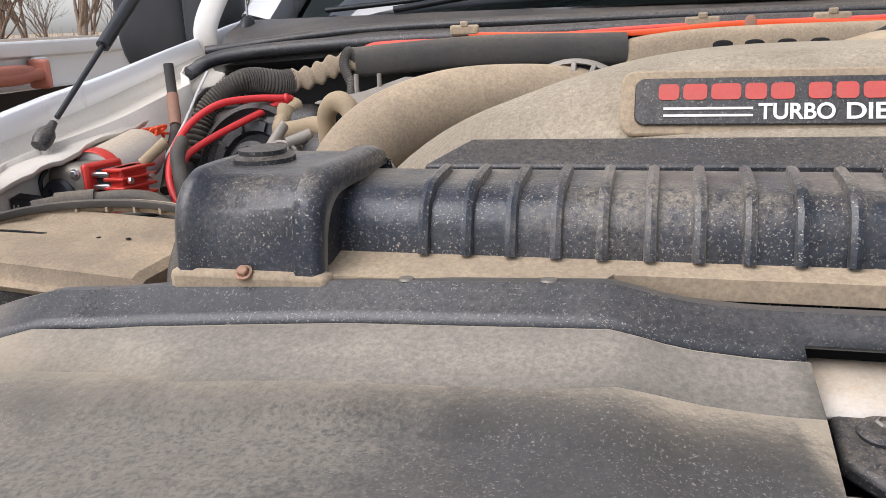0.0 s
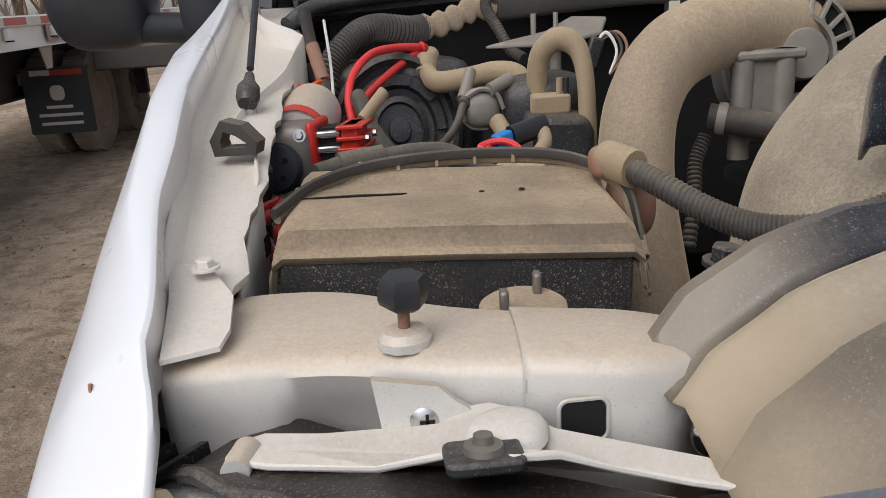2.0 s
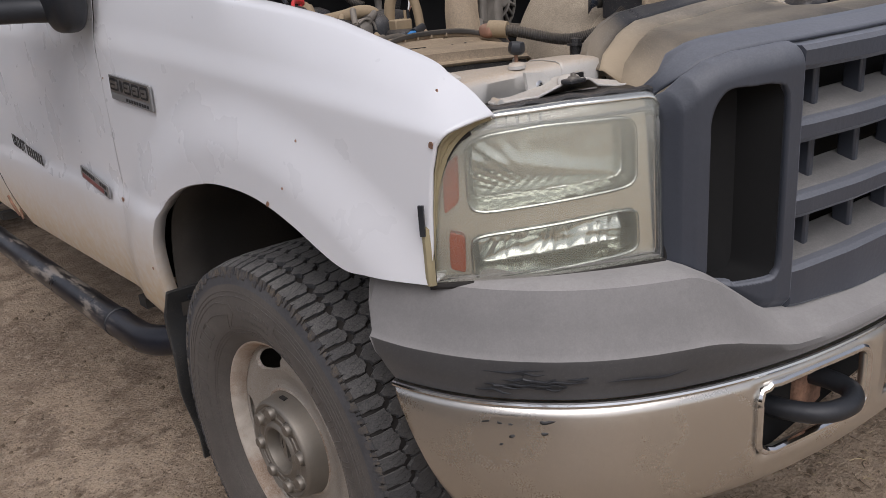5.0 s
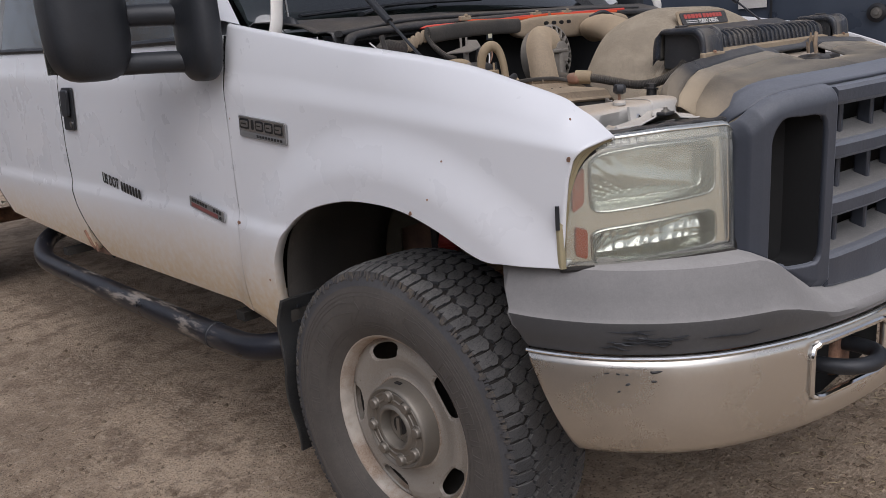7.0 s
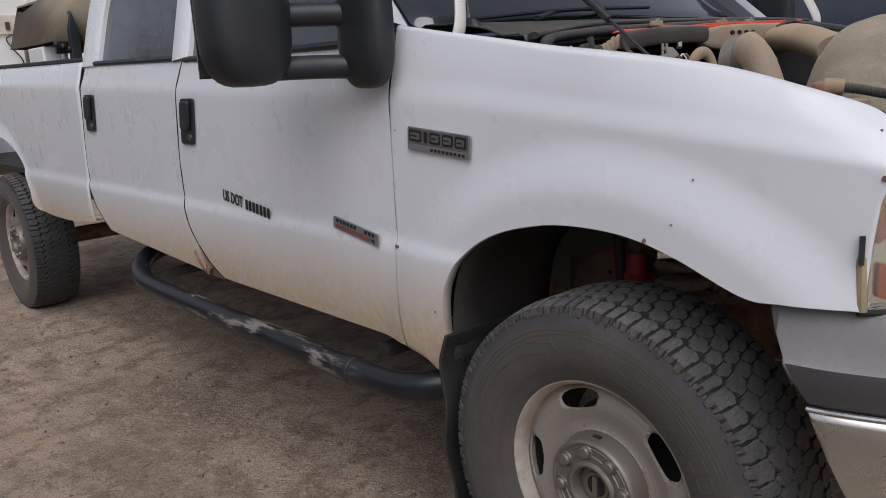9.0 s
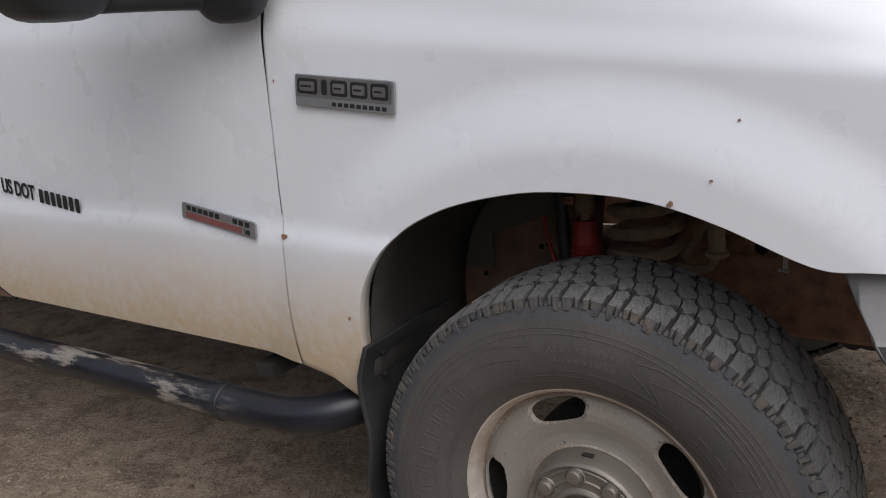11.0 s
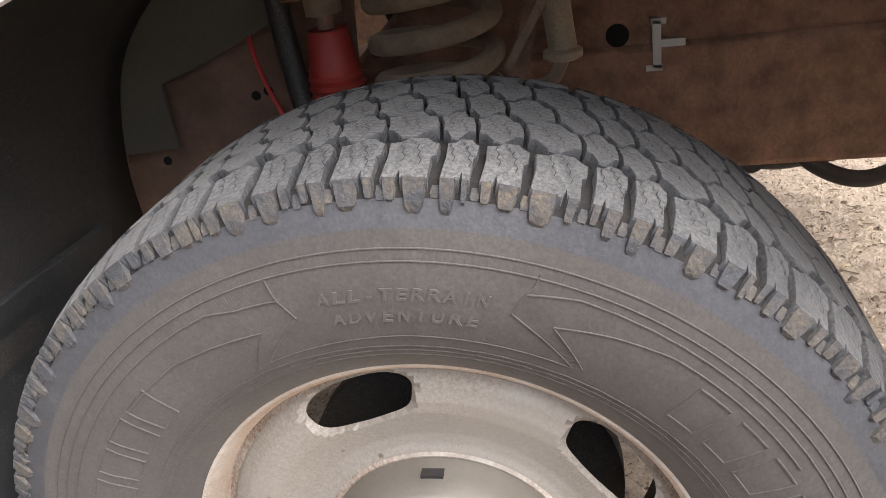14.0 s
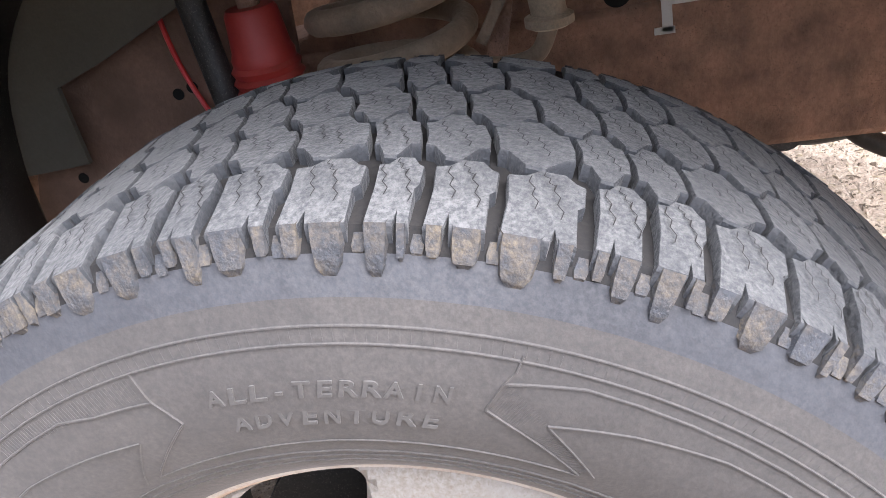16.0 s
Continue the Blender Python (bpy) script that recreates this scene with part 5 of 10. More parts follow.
    for n, zc in ((1, 1.066), (2, 0.955)):
        ring = []
        for k in range(72):
            a = 2 * math.pi * k / 72
            f = lambda v: math.copysign(abs(v) ** 0.36, v)
            lo, hi = 0.0, 1.4
            e, g = math.cos(a), math.sin(a)
            for _ in range(24):
                r = (lo + hi) / 2
                u, kk = 0.466 + 0.355 * e * r, (0.466 + 0.355 * e * r - 0.08) / 0.71
                zb, zt = (lerp(1.021, 1.003, kk), interp(BOWL_TOP, u)) if n == 1 else (lerp(0.921, 0.901, kk), lerp(0.988, 0.969, kk))
                if (abs(e * r) ** 12 + abs(g * r) ** 6) ** (1 / 8) < 1.0:
                    lo = r
                else:
                    hi = r
            ring.append(P(u, (zb + zt) / 2 + g * r * (zt - zb) / 2, 0.0225))
        part("bowl_rim", tube(ring + ring[:1], 0.0030, seg=8, smooth=False, ends=False), "reflector", unit, "chromed bowl rim")
    for zc, hh, uc in ((1.050, 0.070, 0.890), (0.948, 0.056, 0.884)):
        o = []
        for p in rounded(0.064, hh, 0.010):
            u = uc + p.x - 0.12 * (p.y)
            o.append(P(u, zc + p.y - (0.010 * (p.x / 0.036) if hh > 0.06 else -0.004 * (p.x / 0.036)), 0.021))
        part("amber_marker", prism(o, Vector((sd * nrm.x, nrm.y, 0)) * 0.006), "orange", unit, "dark amber marker reflector", bevel=0.0015)
    # rubber seal along the top and the trim strip beside the fender
    part("top_seal", tube([P(u, interp(TOPZ, u) + 0.003 + 0.002 * math.sin(u * 37), 0.027) for u in np.linspace(0.0, 0.74, 22)], 0.005, n=40, seg=8), "black_dusty", unit, "torn black rubber seal")
    strip = [P(u, interp(TOPZ, u) + 0.001, 0.006) for u in (0.72, 0.78, 0.84, 0.89, 0.93, 0.962, 0.985)] + [P(1.004, z, 0.004) for z in (0.99, 0.96, 0.93, 0.905)]
    part("side_strip", tube(strip, 0.0085, n=40, seg=8), "olive", unit, "aged olive trim strip")
    # shadow gaps below the lamp and beside the grille shell, added as near-black tubes
    part("lower_seal", tube([P(u, 0.9005, 0.010) for u in np.linspace(0.0, 1.01, 12)], 0.0055, n=30, seg=8), "groove", unit, "near-black line for the shadow gap below the lamp")
    part("inner_seal", tube([P(-0.008, z, 0.012) for z in np.linspace(0.905, 1.135, 8)], 0.0045, n=20, seg=8), "groove", unit, "near-black line for the shadow gap beside the grille shell")
    # the shadow gap at the outer edge, another near-black tube
    edge = [P(u, interp(TOPZ, u) - 0.010, 0.003) for u in (0.80, 0.86, 0.91, 0.945, 0.968)] + [P(0.99, z, 0.002) for z in (0.98, 0.95, 0.91)]
    part("edge_seal", tube(edge, 0.003, n=40, seg=8), "groove", unit, "near-black line for the shadow gap inside the trim strip")
    # filler between the fender's front edge and the lamp
    rows = []
    for k in range(33):
        v = lerp(0.02, 0.985, k / 32)
        y, z = lerp(-0.513, -0.578, v) + interp(FRONT_EDGE, v), lerp(0.907, 1.15, v)
        u = interp([(0.905, 1.004), (0.99, 0.985), (1.045, 0.96), (1.09, 0.92), (1.12, 0.86), (1.14, 0.78), (1.15, 0.70)], z)
        a, b = Vector((sd * (body_x(y, z) - 0.006), y + 0.002, z)), P(u, z, 0.008)
        rows.append([a, a.lerp(b, 0.4) + Vector((0, 0.003, 0)), a.lerp(b, 0.55) + Vector((0, -0.001, 0)), b])
    part("edge_filler", grid(rows), "olive", unit, "aged olive filler strip beside the lamp", solid=0.003)
    part("strip_mark", box((sd * 0.957, -0.506, 1.005), (0.005, 0.008, 0.046), (0, 0, -sd * 34)), "black", unit, "black tape patch")


lamp(-1)
lamp(1)

GR = [(0.0, -0.886), (0.2, -0.878), (0.35, -0.865), (0.48, -0.842), (0.53, -0.825), (0.58, -0.795), (0.615, -0.772), (0.64, -0.755), (0.655, -0.737), (0.662, -0.705)]


def grille():
    g = bpy.data.objects.new("grille", None)
    scene.collection.objects.link(g)
    g.parent = truck
    g["label"] = "dark charcoal plastic grille with three rows of openings"

    def bar(name, x0, x1, zlo, zhi, depth=0.05, fwd=0.0, lip=0.0, mat_="grille", n=None):
        """A bar that follows the grille's curve between x0 and x1; zlo and zhi may vary along x."""
        n = n or max(6, int(abs(x1 - x0) / 0.02))
        rows = []
        for i in range(n + 1):
            x = lerp(x0, x1, i / n)
            y = interp(GR, abs(x)) - fwd
            a = zlo(x) if callable(zlo) else zlo
            b = zhi(x) if callable(zhi) else zhi
            r = min(0.007, (b - a) * 0.3)
            rows.append([(x, y + depth, b), (x, y + r, b), (x, y, b - r), (x, y, a + r), (x, y + r, a), (x, y + depth, a - lip)])
        rows2 = [[Vector(sum((Vector(p) for p in rows[0]), Vector())) / 6] * 6] + rows + [[Vector(sum((Vector(p) for p in rows[-1]), Vector())) / 6] * 6]
        return part(name, grid(rows2, close=True), mat_, g, sharp=35)
    low = lambda x: interp([(0, 0.775), (0.3, 0.782), (0.5, 0.80), (0.545, 0.806), (0.60, 0.845), (0.66, 0.895)], abs(x))
    top = lambda x: interp([(0, 1.214), (0.4, 1.211), (0.52, 1.209), (0.58, 1.203), (0.615, 1.193), (0.64, 1.176), (0.655, 1.155), (0.665, 1.135), (0.68, 1.10)], abs(x))
    L = 0.50
    bar("top_bar", -L, L, 1.168, lambda x: top(x) - 0.006, 0.06)
    bar("bottom_bar", -L, L, low, 0.868, 0.06)
    for a, b in ((1.062, 1.096), (0.946, 0.982)):
        bar("cross_bar", -L, L, a, b, 0.05)
    for zf in (1.096, 0.982, 0.868):
        # the dusty ledge behind each bar
        rows = [[(x, interp(GR, abs(x)) + d, zf - 0.004 + 0.35 * (d - 0.012)) for d in (0.012, 0.03, 0.05, 0.085)] for x in np.linspace(-L, L, 41)]
        part("ledge", grid(rows), "ledge_dust", g, "dusty sloping ledge of an opening", solid=0.004)
    for z0, z1 in ((1.096, 1.168), (0.982, 1.062), (0.868, 0.946)):
        for x in (-0.40, -0.27, -0.135, 0.135, 0.27, 0.40):
            y = interp(GR, abs(x))
            part("upright", box((x, y + 0.062, (z0 + z1) / 2), (0.018, 0.03, z1 - z0 + 0.02)), "grille", g, bevel=0.004)
    for sd in (-1, 1):
        # corner post, pierced by a tall slot
        n, k = 90, 140
        xs = [lerp(L, 0.662, i / n) for i in range(n + 1)]
        bm = bmesh.new()
        vs = []

        def in_slot(x, z):
            hi = 1.156 - 0.035 * sstep(0.60, 0.645, x)
            e, f = (x - 0.574) / 0.052, (z - (0.856 + hi) / 2) / ((hi - 0.856) / 2)
            return abs(e) ** 5 + abs(f) ** 14 < 1.0
        ROLL = 0.036

        def post(x, q):
            """Height and setback up the post: straight, then rolled over at the top."""
            z0, z1 = low(x), top(x) - ROLL
            a = max(0.0, q - 0.86) / 0.14 * math.pi / 2
            return lerp(z0, z1, min(1.0, q / 0.86)) + ROLL * math.sin(a), ROLL * 0.9 * (1 - math.cos(a)) + 0.012 * sstep(0.05, 0.0, q)
        for x in xs:
            y = interp(GR, x)
            vs.append([bm.verts.new((sd * x, y + post(x, j / k)[1], post(x, j / k)[0])) for j in range(k + 1)])
        for i in range(n):
            for j in range(k):
                xm = (xs[i] + xs[i + 1]) / 2
                if not in_slot(xm, post(xm, (j + 0.5) / k)[0]):
                    bm.faces.new((vs[i][j], vs[i + 1][j], vs[i + 1][j + 1], vs[i][j + 1]))
        bmesh.ops.delete(bm, geom=[v for v in bm.verts if not v.link_faces], context='VERTS')
        edge = [v for v in bm.verts if v.is_boundary and 0.515 < abs(v.co.x) < 0.648 and 0.846 < v.co.z < 1.17]
        for _ in range(10):
            move = {}
            for v in edge:
                nb = [e.other_vert(v) for e in v.link_edges if e.is_boundary]
                if len(nb) == 2:
                    move[v] = v.co * 0.4 + (nb[0].co + nb[1].co) * 0.3
            for v, c in move.items():
                v.co = c
        part("corner_post", bm, "grille", g, sharp=45, solid=0.016)
        # the slot's pocket: walls and floor near-black, its shade painted in
        ring = []
        for q in range(48):
            a = 2 * math.pi * q / 48
            e, f = math.copysign(abs(math.cos(a)) ** 0.4, math.cos(a)), math.copysign(abs(math.sin(a)) ** 0.15, math.sin(a))
            x = 0.574 + 0.055 * e
            hi = 1.156 - 0.035 * sstep(0.60, 0.645, x)
            ring.append((x, (0.856 + hi) / 2 + f * ((hi - 0.856) / 2 + 0.004)))
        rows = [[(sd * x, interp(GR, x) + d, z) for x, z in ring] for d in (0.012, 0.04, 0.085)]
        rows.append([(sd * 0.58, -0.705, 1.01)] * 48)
        part("slot_pocket", grid(rows, close=True), "void", g, "slot pocket, near-black for its shade", sharp=40)
        for z in np.linspace(0.89, 1.125, 17):
            part("slot_tooth", box((sd * 0.618, -0.728, z), (0.014, 0.010, 0.007), (0, 0, sd * 40)), "black", g)
        # the shoulder that runs back from the post
        rows = [[(sd * x, interp(GR, x) + 0.0315 + d * lerp(0.058, 0.026, sstep(0.615, 0.660, x)), top(x) + 0.018 * d ** 0.8 * sstep(0.664, 0.58, x)) for d in (0, 0.15, 0.4, 0.7, 1)] for x in np.linspace(0.0, 0.662, 30)]
        part("top_shelf", grid(rows), "grille", g, solid=0.004)
        part("side_wall", grid([[(sd * 0.661, -0.705 + d, z) for d in (0, 0.04)] for z in np.linspace(0.90, 1.12, 6)]), "grille", g, solid=0.006)
    part("oval_emblem_back", lathe([(0.158, 0.0), (0.168, 0.012), (0.160, 0.02), (0, 0.022)], pose(0, -0.872, 1.035, 90, 0, 0) @ Matrix.Diagonal((1.0, 0.40, 1, 1)), 56), "black", g, "oval black emblem base")
    part("oval_emblem", lathe([(0.158, 0.018), (0.150, 0.028), (0.10, 0.034), (0, 0.037)], pose(0, -0.872, 1.035, 90, 0, 0) @ Matrix.Diagonal((1.0, 0.40, 1, 1)), 56), "wheel", g, "blank pale oval emblem, faded")
    # near-black sheet painted for the shade behind the bars
    part("grille_back", box((0, -0.70, 0.98), (1.12, 0.01, 0.40)), "void", g, "near-black sheet for the shade behind the grille")


grille()

BP = [(1.004, -0.345), (1.002, -0.40), (0.985, -0.50), (0.94, -0.61), (0.86, -0.715), (0.76, -0.79), (0.62, -0.855), (0.45, -0.90), (0.25, -0.925), (0.0, -0.935)]


def bumper():
    b = bpy.data.objects.new("front_bumper", None)
    scene.collection.objects.link(b)
    b.parent = truck
    b["label"] = "chrome bumper with a scuffed grey plastic upper cover"
    half = [Vector((-x, y, 0)) for x, y in BP]
    c = catmull(half + [Vector((-p.x, p.y, 0)) for p in reversed(half[:-1])], 160)
    nr = []
    for i, p in enumerate(c):
        t = c[min(i + 1, 160)] - c[max(i - 1, 0)]
        nr.append(Vector((t.y, -t.x, 0)).normalized())
    nr = [v if v.dot(Vector((p.x, p.y + 0.2, 0))) > 0 else -v for v, p in zip(nr, c)]

    END = [(0.52, -0.545), (0.56, -0.53), (0.742, -0.45), (0.748, -0.45), (0.905, -0.36)]

    def ends(z):
        y = interp(END, z)
        i = next(i for i in range(80) if c[i].y <= y)
        return i - 1 + (c[i - 1].y - y) / max(1e-6, c[i - 1].y - c[i].y) if i else 0.0

    def along(pts, s):
        k = min(int(s), 159)
        return pts[k].lerp(pts[k + 1], s - k)

    def at(i, z):
        """A point of the bumper's plan curve, cut off along the slanting end."""
        e = ends(z)
        return along(c, max(e, min(160 - e, i)))

    def sweep(prof, i0=0, i1=160):
        rows = []
        for i in range(i0, i1 + 1):
            p, v = c[i], nr[i]
            rows.append([at(i, z) + along(nr, max(ends(z), min(160 - ends(z), i))) * o + Vector((0, 0, z)) for o, z in prof(abs(p.x), p.y)])
        return rows
    ztop = lambda x: interp([(0, 0.772), (0.5, 0.797), (0.56, 0.806), (0.66, 0.880), (0.70, 0.900), (1.01, 0.905)], x)

    def cover(x, y):
        zt = ztop(x)
        k = min(1.0, (zt - 0.745) / 0.16)
        mid = lerp(0.752, 0.815, k)
        return [(-0.16, zt + 0.004), (-0.062, zt + 0.002), (-0.048, zt - 0.004 * k), (-0.020, lerp(zt, mid, 0.55)), (-0.004, mid + 0.006), (0.004, mid - 0.002), (0.006, lerp(mid, 0.748, 0.35)), (0.002, lerp(mid, 0.748, 0.7)), (-0.004, 0.748), (-0.03, 0.744)]
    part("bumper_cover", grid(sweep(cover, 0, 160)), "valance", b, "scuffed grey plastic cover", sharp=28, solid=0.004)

    zs = [0.742, 0.735, 0.722, 0.700, 0.675, 0.650, 0.625, 0.605, 0.58, 0.552, 0.532, 0.522]
    off = [-0.012, 0.002, 0.006, 0.007, 0.008, 0.008, 0.007, 0.005, 0.0, -0.009, -0.024, -0.055]
    bm = bmesh.new()
    vs = []
    for i in range(161):
        vs.append([bm.verts.new(at(i, z) + along(nr, max(ends(z), min(160 - ends(z), i))) * o + Vector((0, 0, z))) for z, o in zip(zs, off)])
    for i in range(len(vs) - 1):
        for j in range(len(zs) - 1):
            xm = abs(vs[i][j].co.x + vs[i + 1][j].co.x) / 2
            zm = (zs[j] + zs[j + 1]) / 2
            if 0.605 < zm < 0.722 and (0.385 < xm < 0.625 or 0.19 < xm < 0.33):
                continue
            bm.faces.new((vs[i][j], vs[i + 1][j], vs[i + 1][j + 1], vs[i][j + 1]))
    bmesh.ops.remove_doubles(bm, verts=bm.verts, dist=1e-5)
    bmesh.ops.delete(bm, geom=[v for v in bm.verts if not v.link_faces], context='VERTS')
    part("chrome_bar", bm, "chrome", b, "dusty chrome lower bar, tinted tan for the ground it mirrors", sharp=50, solid=0.012)
    part("chrome_edge", tube([at(i, 0.742) + nr[i] * 0.001 + Vector((0, 0, 0.7415)) for i in range(2, 159)], 0.0042, n=200, seg=8), "bright_chrome", b, "bright rolled edge of the chrome bar")
    rnd = random.Random(12)

    def on_bar(y, z, out):
        i = next(i for i in range(80) if c[i].y <= y)
        return c[i] + nr[i] * out + Vector((0, 0, z))
    for sd in (-1, 1):
        rim = []
        for p in rounded(0.245, 0.117, 0.030, 6):
            x, z = 0.505 + p.x, 0.6635 + p.y
            q = min(range(81), key=lambda i: abs(abs(c[i].x) - x))
            rim.append(Vector((sd * x, c[q].y + nr[q].y * float(np.interp(z, zs[::-1], off[::-1])), z)))
        part("hook_rim", tube(rim + rim[:1], 0.0065, n=160, seg=8, smooth=False), "bright_chrome", b, "bright rim round the tow hook opening")
        for k in range(16):
            y, z, ln = -0.645 + rnd.gauss(0, 0.035), 0.762 + 0.035 * rnd.random(), rnd.uniform(0.015, 0.07)
            pts = [on_bar(y - ln * q / 4, z + 0.0012 * q * rnd.uniform(-1, 1), 0.0040 if z < 0.775 else 0.0058) for q in range(5)]
            part("scuff", tube([(-sd * p.x, p.y, p.z) for p in pts], lambda s: 0.0004 + 0.0017 * math.sin(math.pi * s), n=8, seg=6), "black", b)
        # near-black box added so the openings read as shaded
        part("hook_pocket", box((sd * 0.40, -0.785, 0.662), (0.456, 0.10, 0.18)), "void", b, "near-black box for the shade in the openings")
        part("tow_hook", tube([(sd * 0.56, -0.80, 0.655), (sd * 0.555, -0.87, 0.657), (sd * 0.535, -0.915, 0.66), (sd * 0.49, -0.935, 0.662), (sd * 0.45, -0.92, 0.664), (sd * 0.435, -0.875, 0.664), (sd * 0.435, -0.80, 0.66)], 0.0165, n=40, seg=12), "black", b, "black steel tow hook")
        part("hook_plate", box((sd * 0.49, -0.815, 0.66), (0.17, 0.02, 0.05)), "black", b)
        for k, (y, z, ln) in enumerate(((-0.64, 0.705, 0.05), (-0.66, 0.698, 0.03), (-0.625, 0.690, 0.025), (-0.60, 0.712, 0.03), (-0.655, 0.716, 0.04), (-0.63, 0.711, 0.022), (-0.685, 0.709, 0.03), (-0.61, 0.676, 0.02), (-0.645, 0.668, 0.018))):
            pts = []
            for q in range(5):
                yy = y - ln * q / 4
                i = next(i for i in range(80) if c[i].y <= yy)
                v = c[i] + nr[i] * 0.0105
                pts.append((sd * abs(v.x), yy, z + 0.002 * ((q * 7 + k) % 3)))
            part("scratch", tube(pts, lambda s: 0.0006 + 0.0024 * math.sin(math.pi * s), n=10, seg=6), "ink", b)
    part("plate_holder", box((0, -0.953, 0.655), (0.34, 0.012, 0.19)), "black", b, bevel=0.004)
    part("licence_plate", box((0, -0.961, 0.655), (0.305, 0.003, 0.152)), "cloth", b, "pale tan licence plate with dark bars", bevel=0.001)
    for i in range(6):
        part("plate_bar", box((-0.11 + 0.044 * i, -0.9635, 0.652), (0.026, 0.002, 0.07)), "ink", b)
    part("plate_band", box((0, -0.9635, 0.718), (0.29, 0.002, 0.016)), "blue", b)


bumper()


def steps_and_flaps():
    for sd in (-1, 1):
        bar = part("step_bar", tube([(sd * 0.72, 2.60, 0.60), (sd * 0.90, 2.52, 0.565), (sd * 0.985, 2.38, 0.515), (sd * 1.0, 2.1, 0.495), (sd * 1.0, 1.2, 0.485), (sd * 1.0, 0.78, 0.485), (sd * 0.99, 0.62, 0.49), (sd * 0.93, 0.52, 0.505), (sd * 0.80, 0.44, 0.52), (sd * 0.70, 0.42, 0.53)], 0.040, n=120, seg=24), "bar", truck, "worn black tubular step bar")
        for y in (0.75, 2.2):
            part("step_bracket", box((sd * 0.80, y, 0.55), (0.30, 0.05, 0.03)), "liner", bar)
        part("bar_collar", lathe([(0.040, -0.010), (0.0425, -0.008), (0.0425, 0.008), (0.040, 0.010)], aim((sd * 1.0, 0.83, 0.485), (0, 1, 0)), 28), "black", bar, "smooth black sleeve end")
        # mud flap behind the front wheel
        rows = []
        for j in range(17):
            z = lerp(0.675, 0.20, j / 16)
            y = 0.434 + 0.06 * (0.675 - z) + 0.01 * math.sin(j * 0.7)
            w = 0.012 * sstep(0.60, 0.675, z)
            rows.append([(sd * (x - w * (1 if x > 0.9 else 0)), y - 0.012 * (x < 0.8), z) for x in (1.010 - 0.03 * sstep(0.45, 0.25, z), 1.003 - 0.03 * sstep(0.45, 0.25, z), 0.94, 0.85, 0.75, 0.70)])
        part("mud_flap", grid(rows), "rubber_flap", truck, "black rubber mud flap, scuffed", solid=0.010, bevel=0.002)
        for z in (0.645, 0.60):
            part("flap_bolt", cyl((sd * 0.945, 0.430, z), (sd * 0.945, 0.420, z), 0.006, seg=8), "black", truck)


steps_and_flaps()


